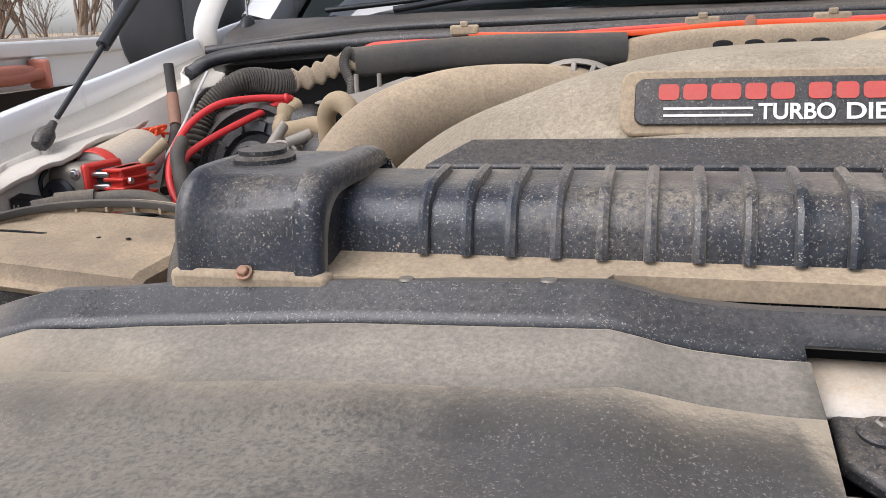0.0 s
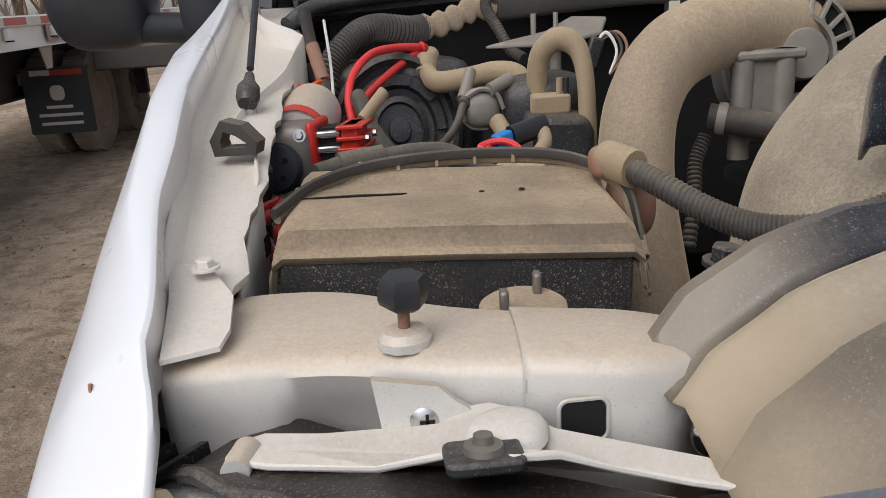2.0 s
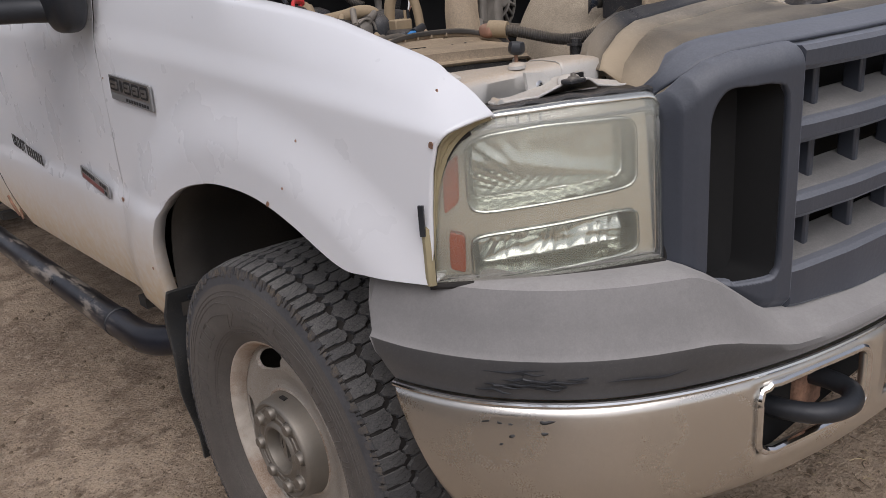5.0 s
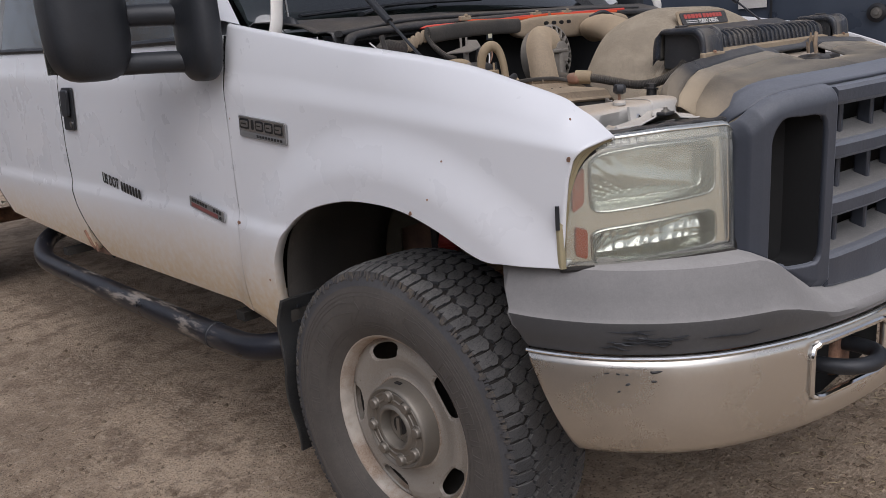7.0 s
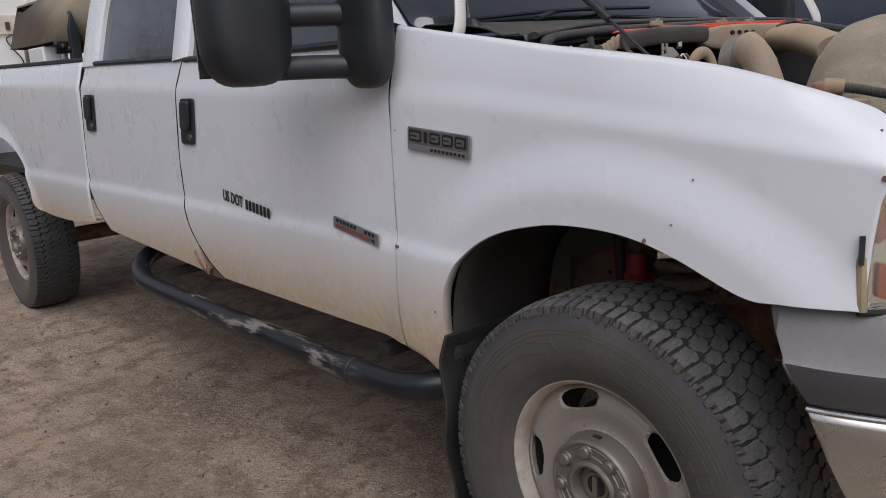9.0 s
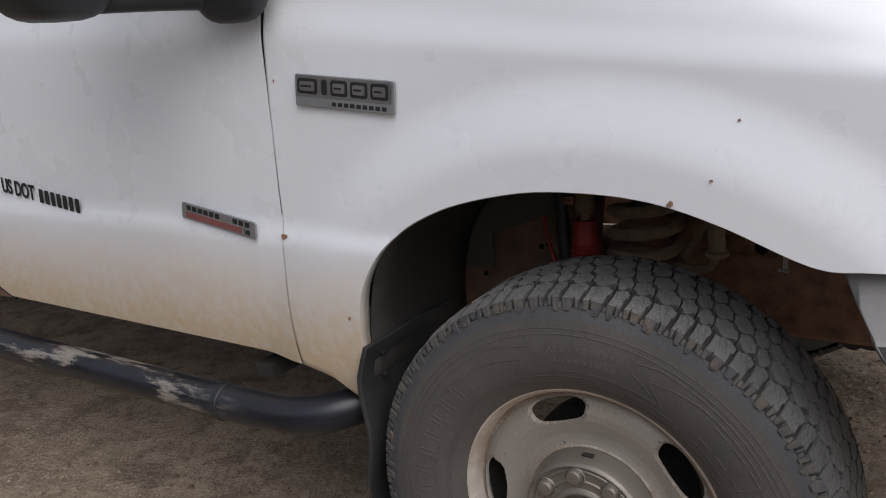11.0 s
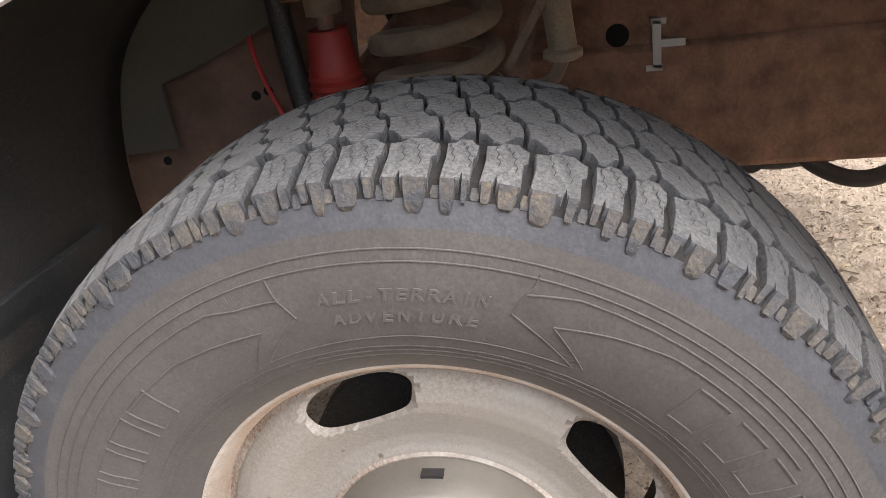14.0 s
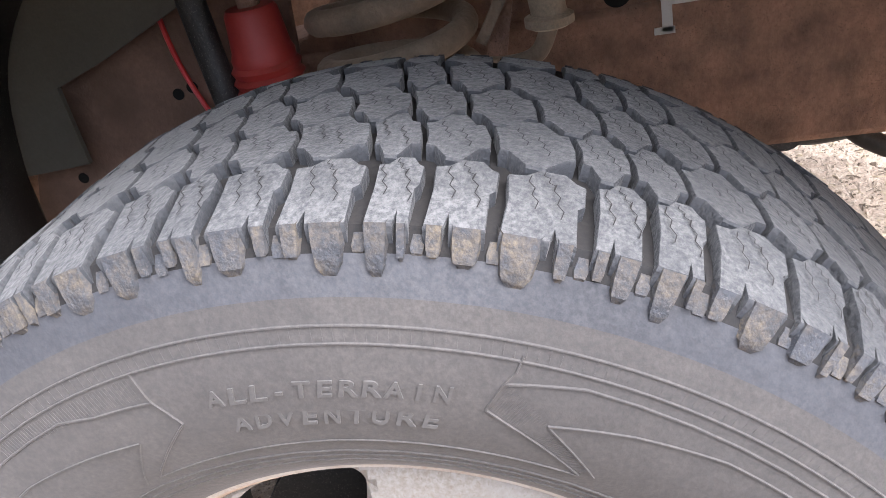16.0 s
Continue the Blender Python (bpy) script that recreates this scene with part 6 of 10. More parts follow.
def wheel_wells():
    for sd in (-1, 1):
        prof = [(-0.42, 0.80), (-0.36, 0.90), (-0.24, 0.97), (-0.1, 1.01), (0.05, 1.015), (0.2, 0.985), (0.32, 0.925), (0.40, 0.84), (0.435, 0.72), (0.44, 0.60), (0.47, 0.50)]
        c = catmull([(0, y, z) for y, z in prof], 50)
        rows = [[(sd * x, p.y, p.z + 0.012 * math.sin(x * 9)) for x in (0.965, 0.88, 0.78, 0.66, 0.606)] for p in c]
        part("wheel_liner", grid(rows[14:]), "liner", truck, "dusty dark wheel well liner", solid=0.004)
        # inner wing behind the spring, with the steps cut into its lower edge
        o = [(0.47, 0.50), (0.47, 1.05), (-0.45, 1.05), (-0.45, 0.90), (-0.20, 0.90), (-0.10, 0.94), (0.12, 0.94), (0.20, 0.86), (0.30, 0.82), (0.36, 0.80), (0.36, 0.72), (0.44, 0.715), (0.45, 0.50)]
        part("inner_wing", prism([Vector((sd * 0.60, y, z)) for y, z in o], (sd * -0.006, 0, 0)), "wing", truck, "dusty sheet steel inner wing")
        # frame: tall front section and the part behind the axle
        o = [(0.62, 0.56), (0.62, 0.74), (0.15, 0.78), (0.02, 0.90), (-0.15, 0.96), (-0.45, 0.96), (-0.70, 0.80), (-0.72, 0.64), (-0.45, 0.632), (-0.10, 0.640), (0.05, 0.62), (0.25, 0.58)]
        fr = part("front_frame", prism([Vector((sd * 0.468, y, z)) for y, z in o], (sd * -0.09, 0, 0)), "rust", truck, "rust-pitted front frame horn", bevel=0.008)
        part("frame_hole", cyl((sd * 0.4685, -0.176, 0.777), (sd * 0.4705, -0.176, 0.777), 0.014, seg=20), "void", fr)
        part("bracket_upright", box((sd * 0.4725, -0.222, 0.763), (0.008, 0.010, 0.058)), "silver", fr, "bare steel bracket")
        part("bracket_arm", box((sd * 0.4725, -0.240, 0.764), (0.008, 0.030, 0.009)), "silver", fr)
        part("bracket_foot", box((sd * 0.4725, -0.219, 0.735), (0.008, 0.020, 0.007)), "silver", fr)
        part("bracket_head", box((sd * 0.4725, -0.224, 0.791), (0.008, 0.018, 0.007)), "silver", fr)
        # added unseen panel that keeps engine bay light out of the well
        part("wheelhouse_top", box((sd * 0.70, 0.02, 0.985), (0.46, 0.86, 0.008)), "liner", truck, "unseen panel added over the wheel to block light from above")
        # rusty bracket plate behind the wing's lower edge
        o = [(0.50, 0.60), (0.445, 0.735), (0.38, 0.92), (0.11, 0.97), (0.13, 0.74), (0.20, 0.58)]
        pl = part("spring_bracket", prism([Vector((sd * 0.558, y, z)) for y, z in o], (sd * -0.006, 0, 0)), "brown_plate", truck, "dark rusty bracket plate", bevel=0.002)
        for y, z in ((0.262, 0.766), (0.245, 0.771), (0.405, 0.690), (0.30, 0.70)):
            part("plate_hole", cyl((sd * 0.5581, y, z), (sd * 0.5592, y, z), 0.006, seg=14), "void", pl)
        # sway bar link and its end below the frame
        link = part("sway_link", tube([(sd * 0.40, -0.295, 0.655), (sd * 0.40, -0.303, 0.622), (sd * 0.40, -0.332, 0.590), (sd * 0.40, -0.37, 0.574), (sd * 0.40, -0.43, 0.578), (sd * 0.40, -0.52, 0.592)], 0.013, n=36, seg=10), "liner", truck, "dark sway bar link")
        part("link_bush", cyl((sd * 0.385, -0.345, 0.585), (sd * 0.42, -0.345, 0.585), 0.021, seg=18), "black_dusty", link)
        part("axle_housing", tube([(sd * 0.37, -0.40, 0.625), (sd * 0.37, -0.46, 0.615), (sd * 0.37, -0.60, 0.62)], 0.022, n=20, seg=12), "brown_plate", truck, "rusty steering damper")
        part("damper_clip", box((sd * 0.375, -0.375, 0.640), (0.03, 0.05, 0.008)), "alloy", truck)
        # coil spring
        pts = [(sd * 0.575 + sd * 0.060 * math.cos(a), 0.026 - 0.066 * math.sin(a), 0.650 + 0.045 * a / (2 * math.pi)) for a in np.linspace(0, 2 * math.pi * 8.0, 200)]
        part("coil_spring", tube(pts, 0.0118, n=460, seg=12), "spring", truck, "dusty coil spring")
        part("spring_core", cyl((sd * 0.575, 0.026, 0.86), (sd * 0.575, 0.026, 1.0), 0.026), "liner", truck)
        sh = part("shock_boot", lathe([(0.0, 0.0), (0.030, 0.0), (0.033, 0.006), (0.029, 0.010), (0.033, 0.016), (0.029, 0.020), (0.032, 0.026), (0.0285, 0.030), (0.029, 0.036), (0.0265, 0.042), (0.0235, 0.074), (0.021, 0.078), (0, 0.079)], pose(sd * 0.62, 0.135, 0.772, 0, 0, 0)), "red_shock", truck, "red ribbed shock absorber boot")
        part("shock_rod", cyl((sd * 0.62, 0.135, 0.85), (sd * 0.62, 0.135, 0.868), 0.010), "rust", sh)
        part("shock_cup", cyl((sd * 0.62, 0.135, 0.866), (sd * 0.62, 0.137, 1.0), 0.020), "spring", sh, "grimy shock mount")
        part("shock_bolt", cyl((sd * 0.64, 0.150, 0.893), (sd * 0.64, 0.172, 0.893), 0.009, seg=6), "rust", sh)
        part("shock_body", cyl((sd * 0.62, 0.135, 0.45), (sd * 0.62, 0.135, 0.76), 0.026), "red_shock", sh)
        part("shock_tower", tube([(sd * 0.64, 0.165, 0.70), (sd * 0.63, 0.178, 0.80), (sd * 0.62, 0.19, 0.95)], 0.013, n=16), "liner", truck)
        part("brake_line", tube([(sd * 0.56, 0.255, 0.90), (sd * 0.56, 0.25, 0.80), (sd * 0.57, 0.22, 0.72), (sd * 0.58, 0.19, 0.66)], 0.0028, n=20, seg=6), "red_wire", truck, "thin red line")
        part("steering_link", tube([(sd * 0.57, -0.100, 0.95), (sd * 0.575, -0.110, 0.84), (sd * 0.575, -0.115, 0.79)], 0.016, n=16), "tan", truck, "tan sleeve beside the spring")
        part("link_ring", lathe([(0.016, 0), (0.022, 0.003), (0.022, 0.010), (0.016, 0.013)], pose(sd * 0.575, -0.114, 0.782)), "tan", truck)
        part("link_hose", tube([(sd * 0.575, -0.115, 0.785), (sd * 0.585, -0.100, 0.762), (sd * 0.59, -0.070, 0.758), (sd * 0.59, -0.035, 0.764)], 0.008, n=20), "spring", truck)
        part("link_strap", box((sd * 0.57, -0.080, 0.83), (0.006, 0.018, 0.14), (14, 0, 0)), "rust", truck)
        part("link_brace", box((sd * 0.585, -0.075, 0.815), (0.004, 0.010, 0.085), (32, 0, 0)), "spring", truck)
        part("front_axle_tube", cyl((sd * 0.10, 0.005, 0.40), (sd * 0.85, 0.005, 0.40), 0.045), "rust", truck)
        part("rear_axle_tube", cyl((0, REAR, 0.40), (sd * 0.85, REAR, 0.40), 0.05), "rust", truck)
        part("lower_hose", tube([(sd * 0.44, -0.36, 0.64), (sd * 0.46, -0.42, 0.585), (sd * 0.47, -0.48, 0.57), (sd * 0.46, -0.55, 0.60)], 0.011, n=24), "hose", truck)
        part("sway_mount", box((sd * 0.44, -0.60, 0.60), (0.05, 0.10, 0.05), (20, 0, 0)), "rust", truck, bevel=0.01)


wheel_wells()

# ---- engine bay ----
def group(name, label, parent=None):
    g = bpy.data.objects.new(name, None)
    scene.collection.objects.link(g)
    g.parent = parent or truck
    g["label"] = label
    return g


def superblob(c, s, p=2.6, nu=36, nv=18, cut=None):
    rows = []
    f = lambda a: math.copysign(abs(a) ** (2 / p), a)
    for j in range(nv + 1):
        th = lerp(-math.pi / 2, math.pi / 2, j / nv)
        row = []
        for i in range(nu):
            ph = 2 * math.pi * i / nu
            z = c[2] + s[2] * f(math.sin(th))
            if cut is not None:
                z = max(z, cut)
            row.append((c[0] + s[0] * f(math.cos(th)) * f(math.cos(ph)), c[1] + s[1] * f(math.cos(th)) * f(math.sin(ph)), z))
        rows.append(row)
    return grid(rows, close=True)


def bolt_head(at, axis, r, parent, material="steel", label=""):
    m = aim(at, axis)
    bm = lathe([(r * 1.5, 0), (r * 1.5, r * 0.25), (r * 1.45, r * 0.3), (r, r * 0.3)], m, 20)
    lathe([(r, r * 0.3), (r, r * 1.0), (r * 0.8, r * 1.15), (0, r * 1.15)], m, 6, bm)
    return part("bolt", bm, material, parent, label, sharp=25)


BAY_Y = [(-0.9, -0.9), (-0.60, -0.61), (-0.54, -0.562), (-0.48, -0.506), (-0.42, -0.456), (-0.34, -0.376), (-0.25, -0.287), (-0.19, -0.233), (-0.03, -0.106), (0.13, 0.017), (0.28, 0.135), (0.335, 0.185), (0.39, 0.20), (0.43, 0.213), (0.46, 0.25), (0.60, 0.54), (0.7, 0.68)]
BAY_OUT = [(-0.7, 1.0), (-0.56, 1.0), (-0.5, 0.985), (-0.34, 0.97), (-0.19, 0.955), (-0.03, 0.937), (0.13, 0.90), (0.335, 0.88), (0.43, 0.92), (0.6, 1.0)]
BAY_MID = [(-0.7, 1.0), (-0.56, 1.01), (-0.5, 1.005), (-0.34, 0.99), (-0.19, 0.975), (-0.03, 0.95), (0.13, 0.905), (0.335, 0.91), (0.43, 0.95), (0.6, 1.0)]
BAY_IN = [(-0.7, 1.0), (-0.56, 1.03), (-0.5, 1.07), (-0.34, 1.05), (-0.19, 1.02), (-0.03, 0.985), (0.13, 0.96), (0.335, 0.95), (0.43, 0.975), (0.6, 1.0)]


def settle(p):
    """The engine bay tapers towards the cowl: moves a point of its straight plan to where it stands in the tapered one."""
    a = abs(p.x)
    wide = float(np.interp(a, [0.36, 0.57, 0.85], [interp(BAY_IN, p.y), interp(BAY_MID, p.y), interp(BAY_OUT, p.y)]))
    drop = 0.021 * lerp(1.0, 0.15, sstep(0.40, 0.62, a)) * sstep(-0.28, -0.42, p.y) * sstep(-0.72, -0.60, p.y)
    return Vector((p.x * wide, interp(BAY_Y, p.y), p.z - drop))


before_bay = set(bpy.data.objects)


def core_support():
    """Dusty silver panel across the nose that carries the lamp and the hood stop."""
    g = group("core_support", "dusty silver front body panel")
    sec = [(-0.895, -0.345, -0.468, 1.186), (-0.85, -0.350, -0.475, 1.190), (-0.80, -0.365, -0.484, 1.193), (-0.75, -0.398, -0.503, 1.196), (-0.71, -0.425, -0.517, 1.198), (-0.688, -0.437, -0.525, 1.199)]
    sec2 = [(-0.690, -0.436, -0.524, 1.2015), (-0.66, -0.448, -0.534, 1.202), (-0.63, -0.458, -0.540, 1.202), (-0.60, -0.468, -0.535, 1.199), (-0.57, -0.475, -0.525, 1.195), (-0.50, -0.48, -0.52, 1.19)]

    def sheet(name, secs, dent):
        c = catmull([Vector((x, a, b)) for x, a, b, z in secs], 30)
        zz = catmull([Vector((z, 0, 0)) for x, a, b, z in secs], 30)
        rows = []
        for i, p in enumerate(c):
            x, yr, yf, z = p.x, p.y, p.z, zz[i].x
            d = dent(x)
            rows.append([(x, yr, z - 0.11), (x, yr, z - 0.012), (x, yr - 0.004, z - 0.003), (x, yr - 0.012, z), (x, lerp(yr, yf, 0.5), z + 0.0015), (x, yf + 0.014, z), (x, yf + 0.005, z - 0.003), (x, yf + 0.001, z - 0.010), (x, yf + d * 0.4, z - 0.030), (x, yf + d, z - 0.055), (x, yf + d * 0.9, z - 0.10)])
        part(name, grid(rows), "silver", g, sharp=50, solid=0.002)
    sheet("support_outer", sec, lambda x: 0.028 * sstep(-0.83, -0.81, x) * sstep(-0.735, -0.78, x) + 0.004)
    sheet("support_inner", sec2, lambda x: 0.002 + 0.03 * sstep(-0.62, -0.58, x))
    for sd in (1,):
        sheet("support_far", [(0.50, -0.48, -0.52, 1.19), (0.60, -0.468, -0.535, 1.199), (0.69, -0.436, -0.524, 1.20), (0.75, -0.398, -0.503, 1.196), (0.85, -0.350, -0.475, 1.19), (0.895, -0.345, -0.468, 1.186)], lambda x: 0.0)
    # square hole, a near-black plate for its shade, with a rolled edge
    hc = Vector((-0.6605, -0.5345, 1.171))
    o = [hc + Vector((p.x, 0, p.y)) for p in rounded(0.0225, 0.020, 0.004)]
    part("square_hole", prism(o, (0, -0.0025, 0)), "void", g, "near-black plate for the shade in the square hole")
    part("hole_edge", tube([hc + Vector((p.x, -0.002, p.y)) for p in rounded(0.0255, 0.023, 0.005)] + [hc + Vector((0.0127, -0.002, 0.007))], 0.0012, seg=6, smooth=False), "silver", g)
    # curled tab with its cross-head screw
    tab = [(-0.770, -0.512, 1.194), (-0.735, -0.517, 1.190), (-0.726, -0.519, 1.182), (-0.706, -0.523, 1.170), (-0.701, -0.524, 1.130), (-0.735, -0.520, 1.130), (-0.762, -0.515, 1.140)]
    part("curled_tab", prism([Vector(p) for p in tab], (0.001, -0.006, 0)), "silver", g)
    sc = group("screw", "cross-head screw", g)
    part("screw_head", lathe([(0.0095, 0), (0.0095, 0.002), (0.006, 0.0042), (0, 0.005)], aim((-0.7405, -0.520, 1.1715), (0, -1, 0.1)), 20), "steel", sc)
    part("screw_cross", box((-0.7405, -0.5252, 1.1720), (0.008, 0.001, 0.0016)), "void", sc)
    part("screw_cross", box((-0.7405, -0.5252, 1.1720), (0.0016, 0.001, 0.008)), "void", sc)
    bolt_head((-0.592, -0.531, 1.155), (0.3, -1, 0.1), 0.0085, g, "steel", "bolt with a wide washer")
    bolt_head((-0.545, -0.425, 1.212), (0, 0, 1), 0.012, g, "black_dusty", "dark hex bolt")
    part("bolt_boss", cyl((-0.545, -0.425, 1.10), (-0.545, -0.425, 1.212), 0.013), "black_dusty", g)
    for p in ((-0.823, -0.455, 1.168), (-0.655, -0.541, 1.148)):
        part("rivet", lathe([(0.0028, 0), (0.002, 0.002), (0, 0.0026)], aim(p, (0, -1, 0)), 10), "rust", g)
    # adjustable hood stop
    st = group("hood_stop", "black hexagonal rubber hood stop on a rusty stud", g)
    part("stop_base", lathe([(0.0155, 0), (0.016, 0.005), (0.0125, 0.009), (0.006, 0.010), (0, 0.010)], pose(-0.753, -0.480, 1.196), 10), "silver", st, "silver stop base")
    part("stop_stud", cyl((-0.753, -0.480, 1.203), (-0.753, -0.480, 1.222), 0.0035, seg=12), "rust", st, "rusty threaded stud")
    part("stop_head", lathe([(0, 0.0), (0.009, 0.0), (0.0135, 0.003), (0.0145, 0.006), (0.0140, 0.015), (0.0120, 0.0185), (0.007, 0.0195), (0, 0.0195)], pose(-0.753, -0.480, 1.217, 4, 3, 12), 6), "black", st, "black hexagonal rubber head")
    # lamp lever, its clip, and the ribbed carrier under it
    lv = [(-0.847, -0.523), (-0.847, -0.507), (-0.833, -0.500), (-0.800, -0.506), (-0.770, -0.511), (-0.742, -0.520), (-0.727, -0.518), (-0.708, -0.526), (-0.697, -0.537), (-0.677, -0.552), (-0.643, -0.551), (-0.610, -0.565), (-0.575, -0.585),
          (-0.580, -0.606), (-0.62, -0.588), (-0.652, -0.576), (-0.68, -0.582), (-0.702, -0.588), (-0.722, -0.568), (-0.766, -0.545), (-0.822, -0.533)]
    part("lamp_lever", prism([Vector((x, y, 1.158 + 0.02 * sstep(-0.77, -0.70, x) - 0.022 * sstep(-0.70, -0.63, x))) for x, y in lv], (0, 0, 0.004)), "paint_inner", g, "dusty white stamped lamp lever", bevel=0.0012)
    part("lever_roll", cyl((-0.8385, -0.532, 1.158), (-0.8385, -0.512, 1.160), 0.0075), "silver", g)
    part("lever_boss", lathe([(0.020, 0.0), (0.020, 0.006), (0.017, 0.010), (0.011, 0.012), (0, 0.012)], pose(-0.700, -0.552, 1.172), 24), "paint_inner", g)
    cp = group("lever_clip", "black push clip", g)
    part("clip_plate", prism([Vector((-0.714 + p.x, -0.578 + p.y, 1.174)) for p in rounded(0.036, 0.028, 0.005)], (0, 0, 0.007)), "black_dusty", cp, bevel=0.002)
    part("clip_pin", lathe([(0.010, 0), (0.009, 0.004), (0.005, 0.005), (0.0045, 0.009), (0, 0.010)], pose(-0.714, -0.578, 1.180), 16), "hub", cp)
    for sd in (-1, 1):
        rows = []
        for i in range(25):
            u = i / 24
            x, y = lerp(0.93, 0.66, u), lerp(-0.50, -0.69, u)
            rows.append([(sd * x, y + d, 1.133 + 0.004 * math.sin(u * 40) * (k % 2) - 0.01 * (k > 2)) for k, d in enumerate((0.002, 0.03, 0.06, 0.10))])
        ob = part("lamp_carrier", grid(rows), "black_dusty", g, "ribbed black lamp carrier", solid=0.004)
        for u in np.linspace(0.06, 0.5, 9):
            x, y = lerp(0.93, 0.66, u), lerp(-0.50, -0.69, u)
            part("carrier_rib", box((sd * (x - 0.018), y + 0.045, 1.138), (0.004, 0.085, 0.012), (0, 0, sd * 30)), "black_dusty", ob)
        # inner apron of the fender
        rows = [[(sd * interp([(-0.46, 0.872), (-0.2, 0.885), (-0.1, 0.935), (0.6, 0.95)], y), y, z) for z in (1.04, 1.08, 1.12, 1.18, lerp(1.17, interp(TOP, y) - 0.04, sstep(-0.45, -0.2, y)))] for y in np.linspace(-0.46, 0.60, 24)]
        part("fender_apron", grid(rows), "paint_inner", g, "grey-white inner apron", solid=0.003)
        part("apron_slot", box((sd * 0.881, -0.235, 1.185), (0.004, 0.020, 0.016)), "void", g)
        part("apron_slot", box((sd * 0.883, -0.205, 1.19), (0.004, 0.010, 0.010)), "void", g)
        le = [(0.892, -0.470), (0.862, -0.460), (0.860, -0.44), (0.866, -0.40), (0.89, -0.36), (0.918, -0.352), (0.905, -0.40)]
        part("ledge_bracket", prism([Vector((sd * x, y, 1.190 + 0.16 * (y + 0.484))) for x, y in le], (0, 0, 0.003)), "paint_inner", g, "bent dusty white bracket")
        bolt_head((sd * 0.888, -0.375, 1.2155), (0, 0, 1), 0.006, g, "paint_inner")
        # hood rest bumper: a rubber wedge with a gap through it
        hb = [(-0.026, 0.0), (0.026, 0.0), (0.030, 0.014), (0.010, 0.034), (-0.014, 0.040), (-0.030, 0.018)]
        inn = [(-0.015, 0.009), (0.015, 0.009), (0.016, 0.014), (0.004, 0.022), (-0.012, 0.028), (-0.017, 0.016)]
        m = pose(sd * 0.9035, -0.190, 1.253, 0, 0, 0) @ Matrix.Rotation(radians(sd * 8), 4, 'Z')
        bm = bmesh.new()
        (o0, i0), (o1, i1) = [([bm.verts.new(m @ Vector((x * 0.68, d * 0.9, z * 0.72))) for x, z in hb], [bm.verts.new(m @ Vector((x * 0.68, d * 0.9, z * 0.72))) for x, z in inn]) for d in (-0.012, 0.012)]
        for k in range(6):
            q = (k + 1) % 6
            for f in ((o0[k], o0[q], o1[q], o1[k]), (i0[q], i0[k], i1[k], i1[q]), (o0[q], o0[k], i0[k], i0[q]), (o1[k], o1[q], i1[q], i1[k])):
                bm.faces.new(f)
        part("hood_bumper", bm, "hose", g, "dusty rubber hood bumper", sharp=20)


core_support()


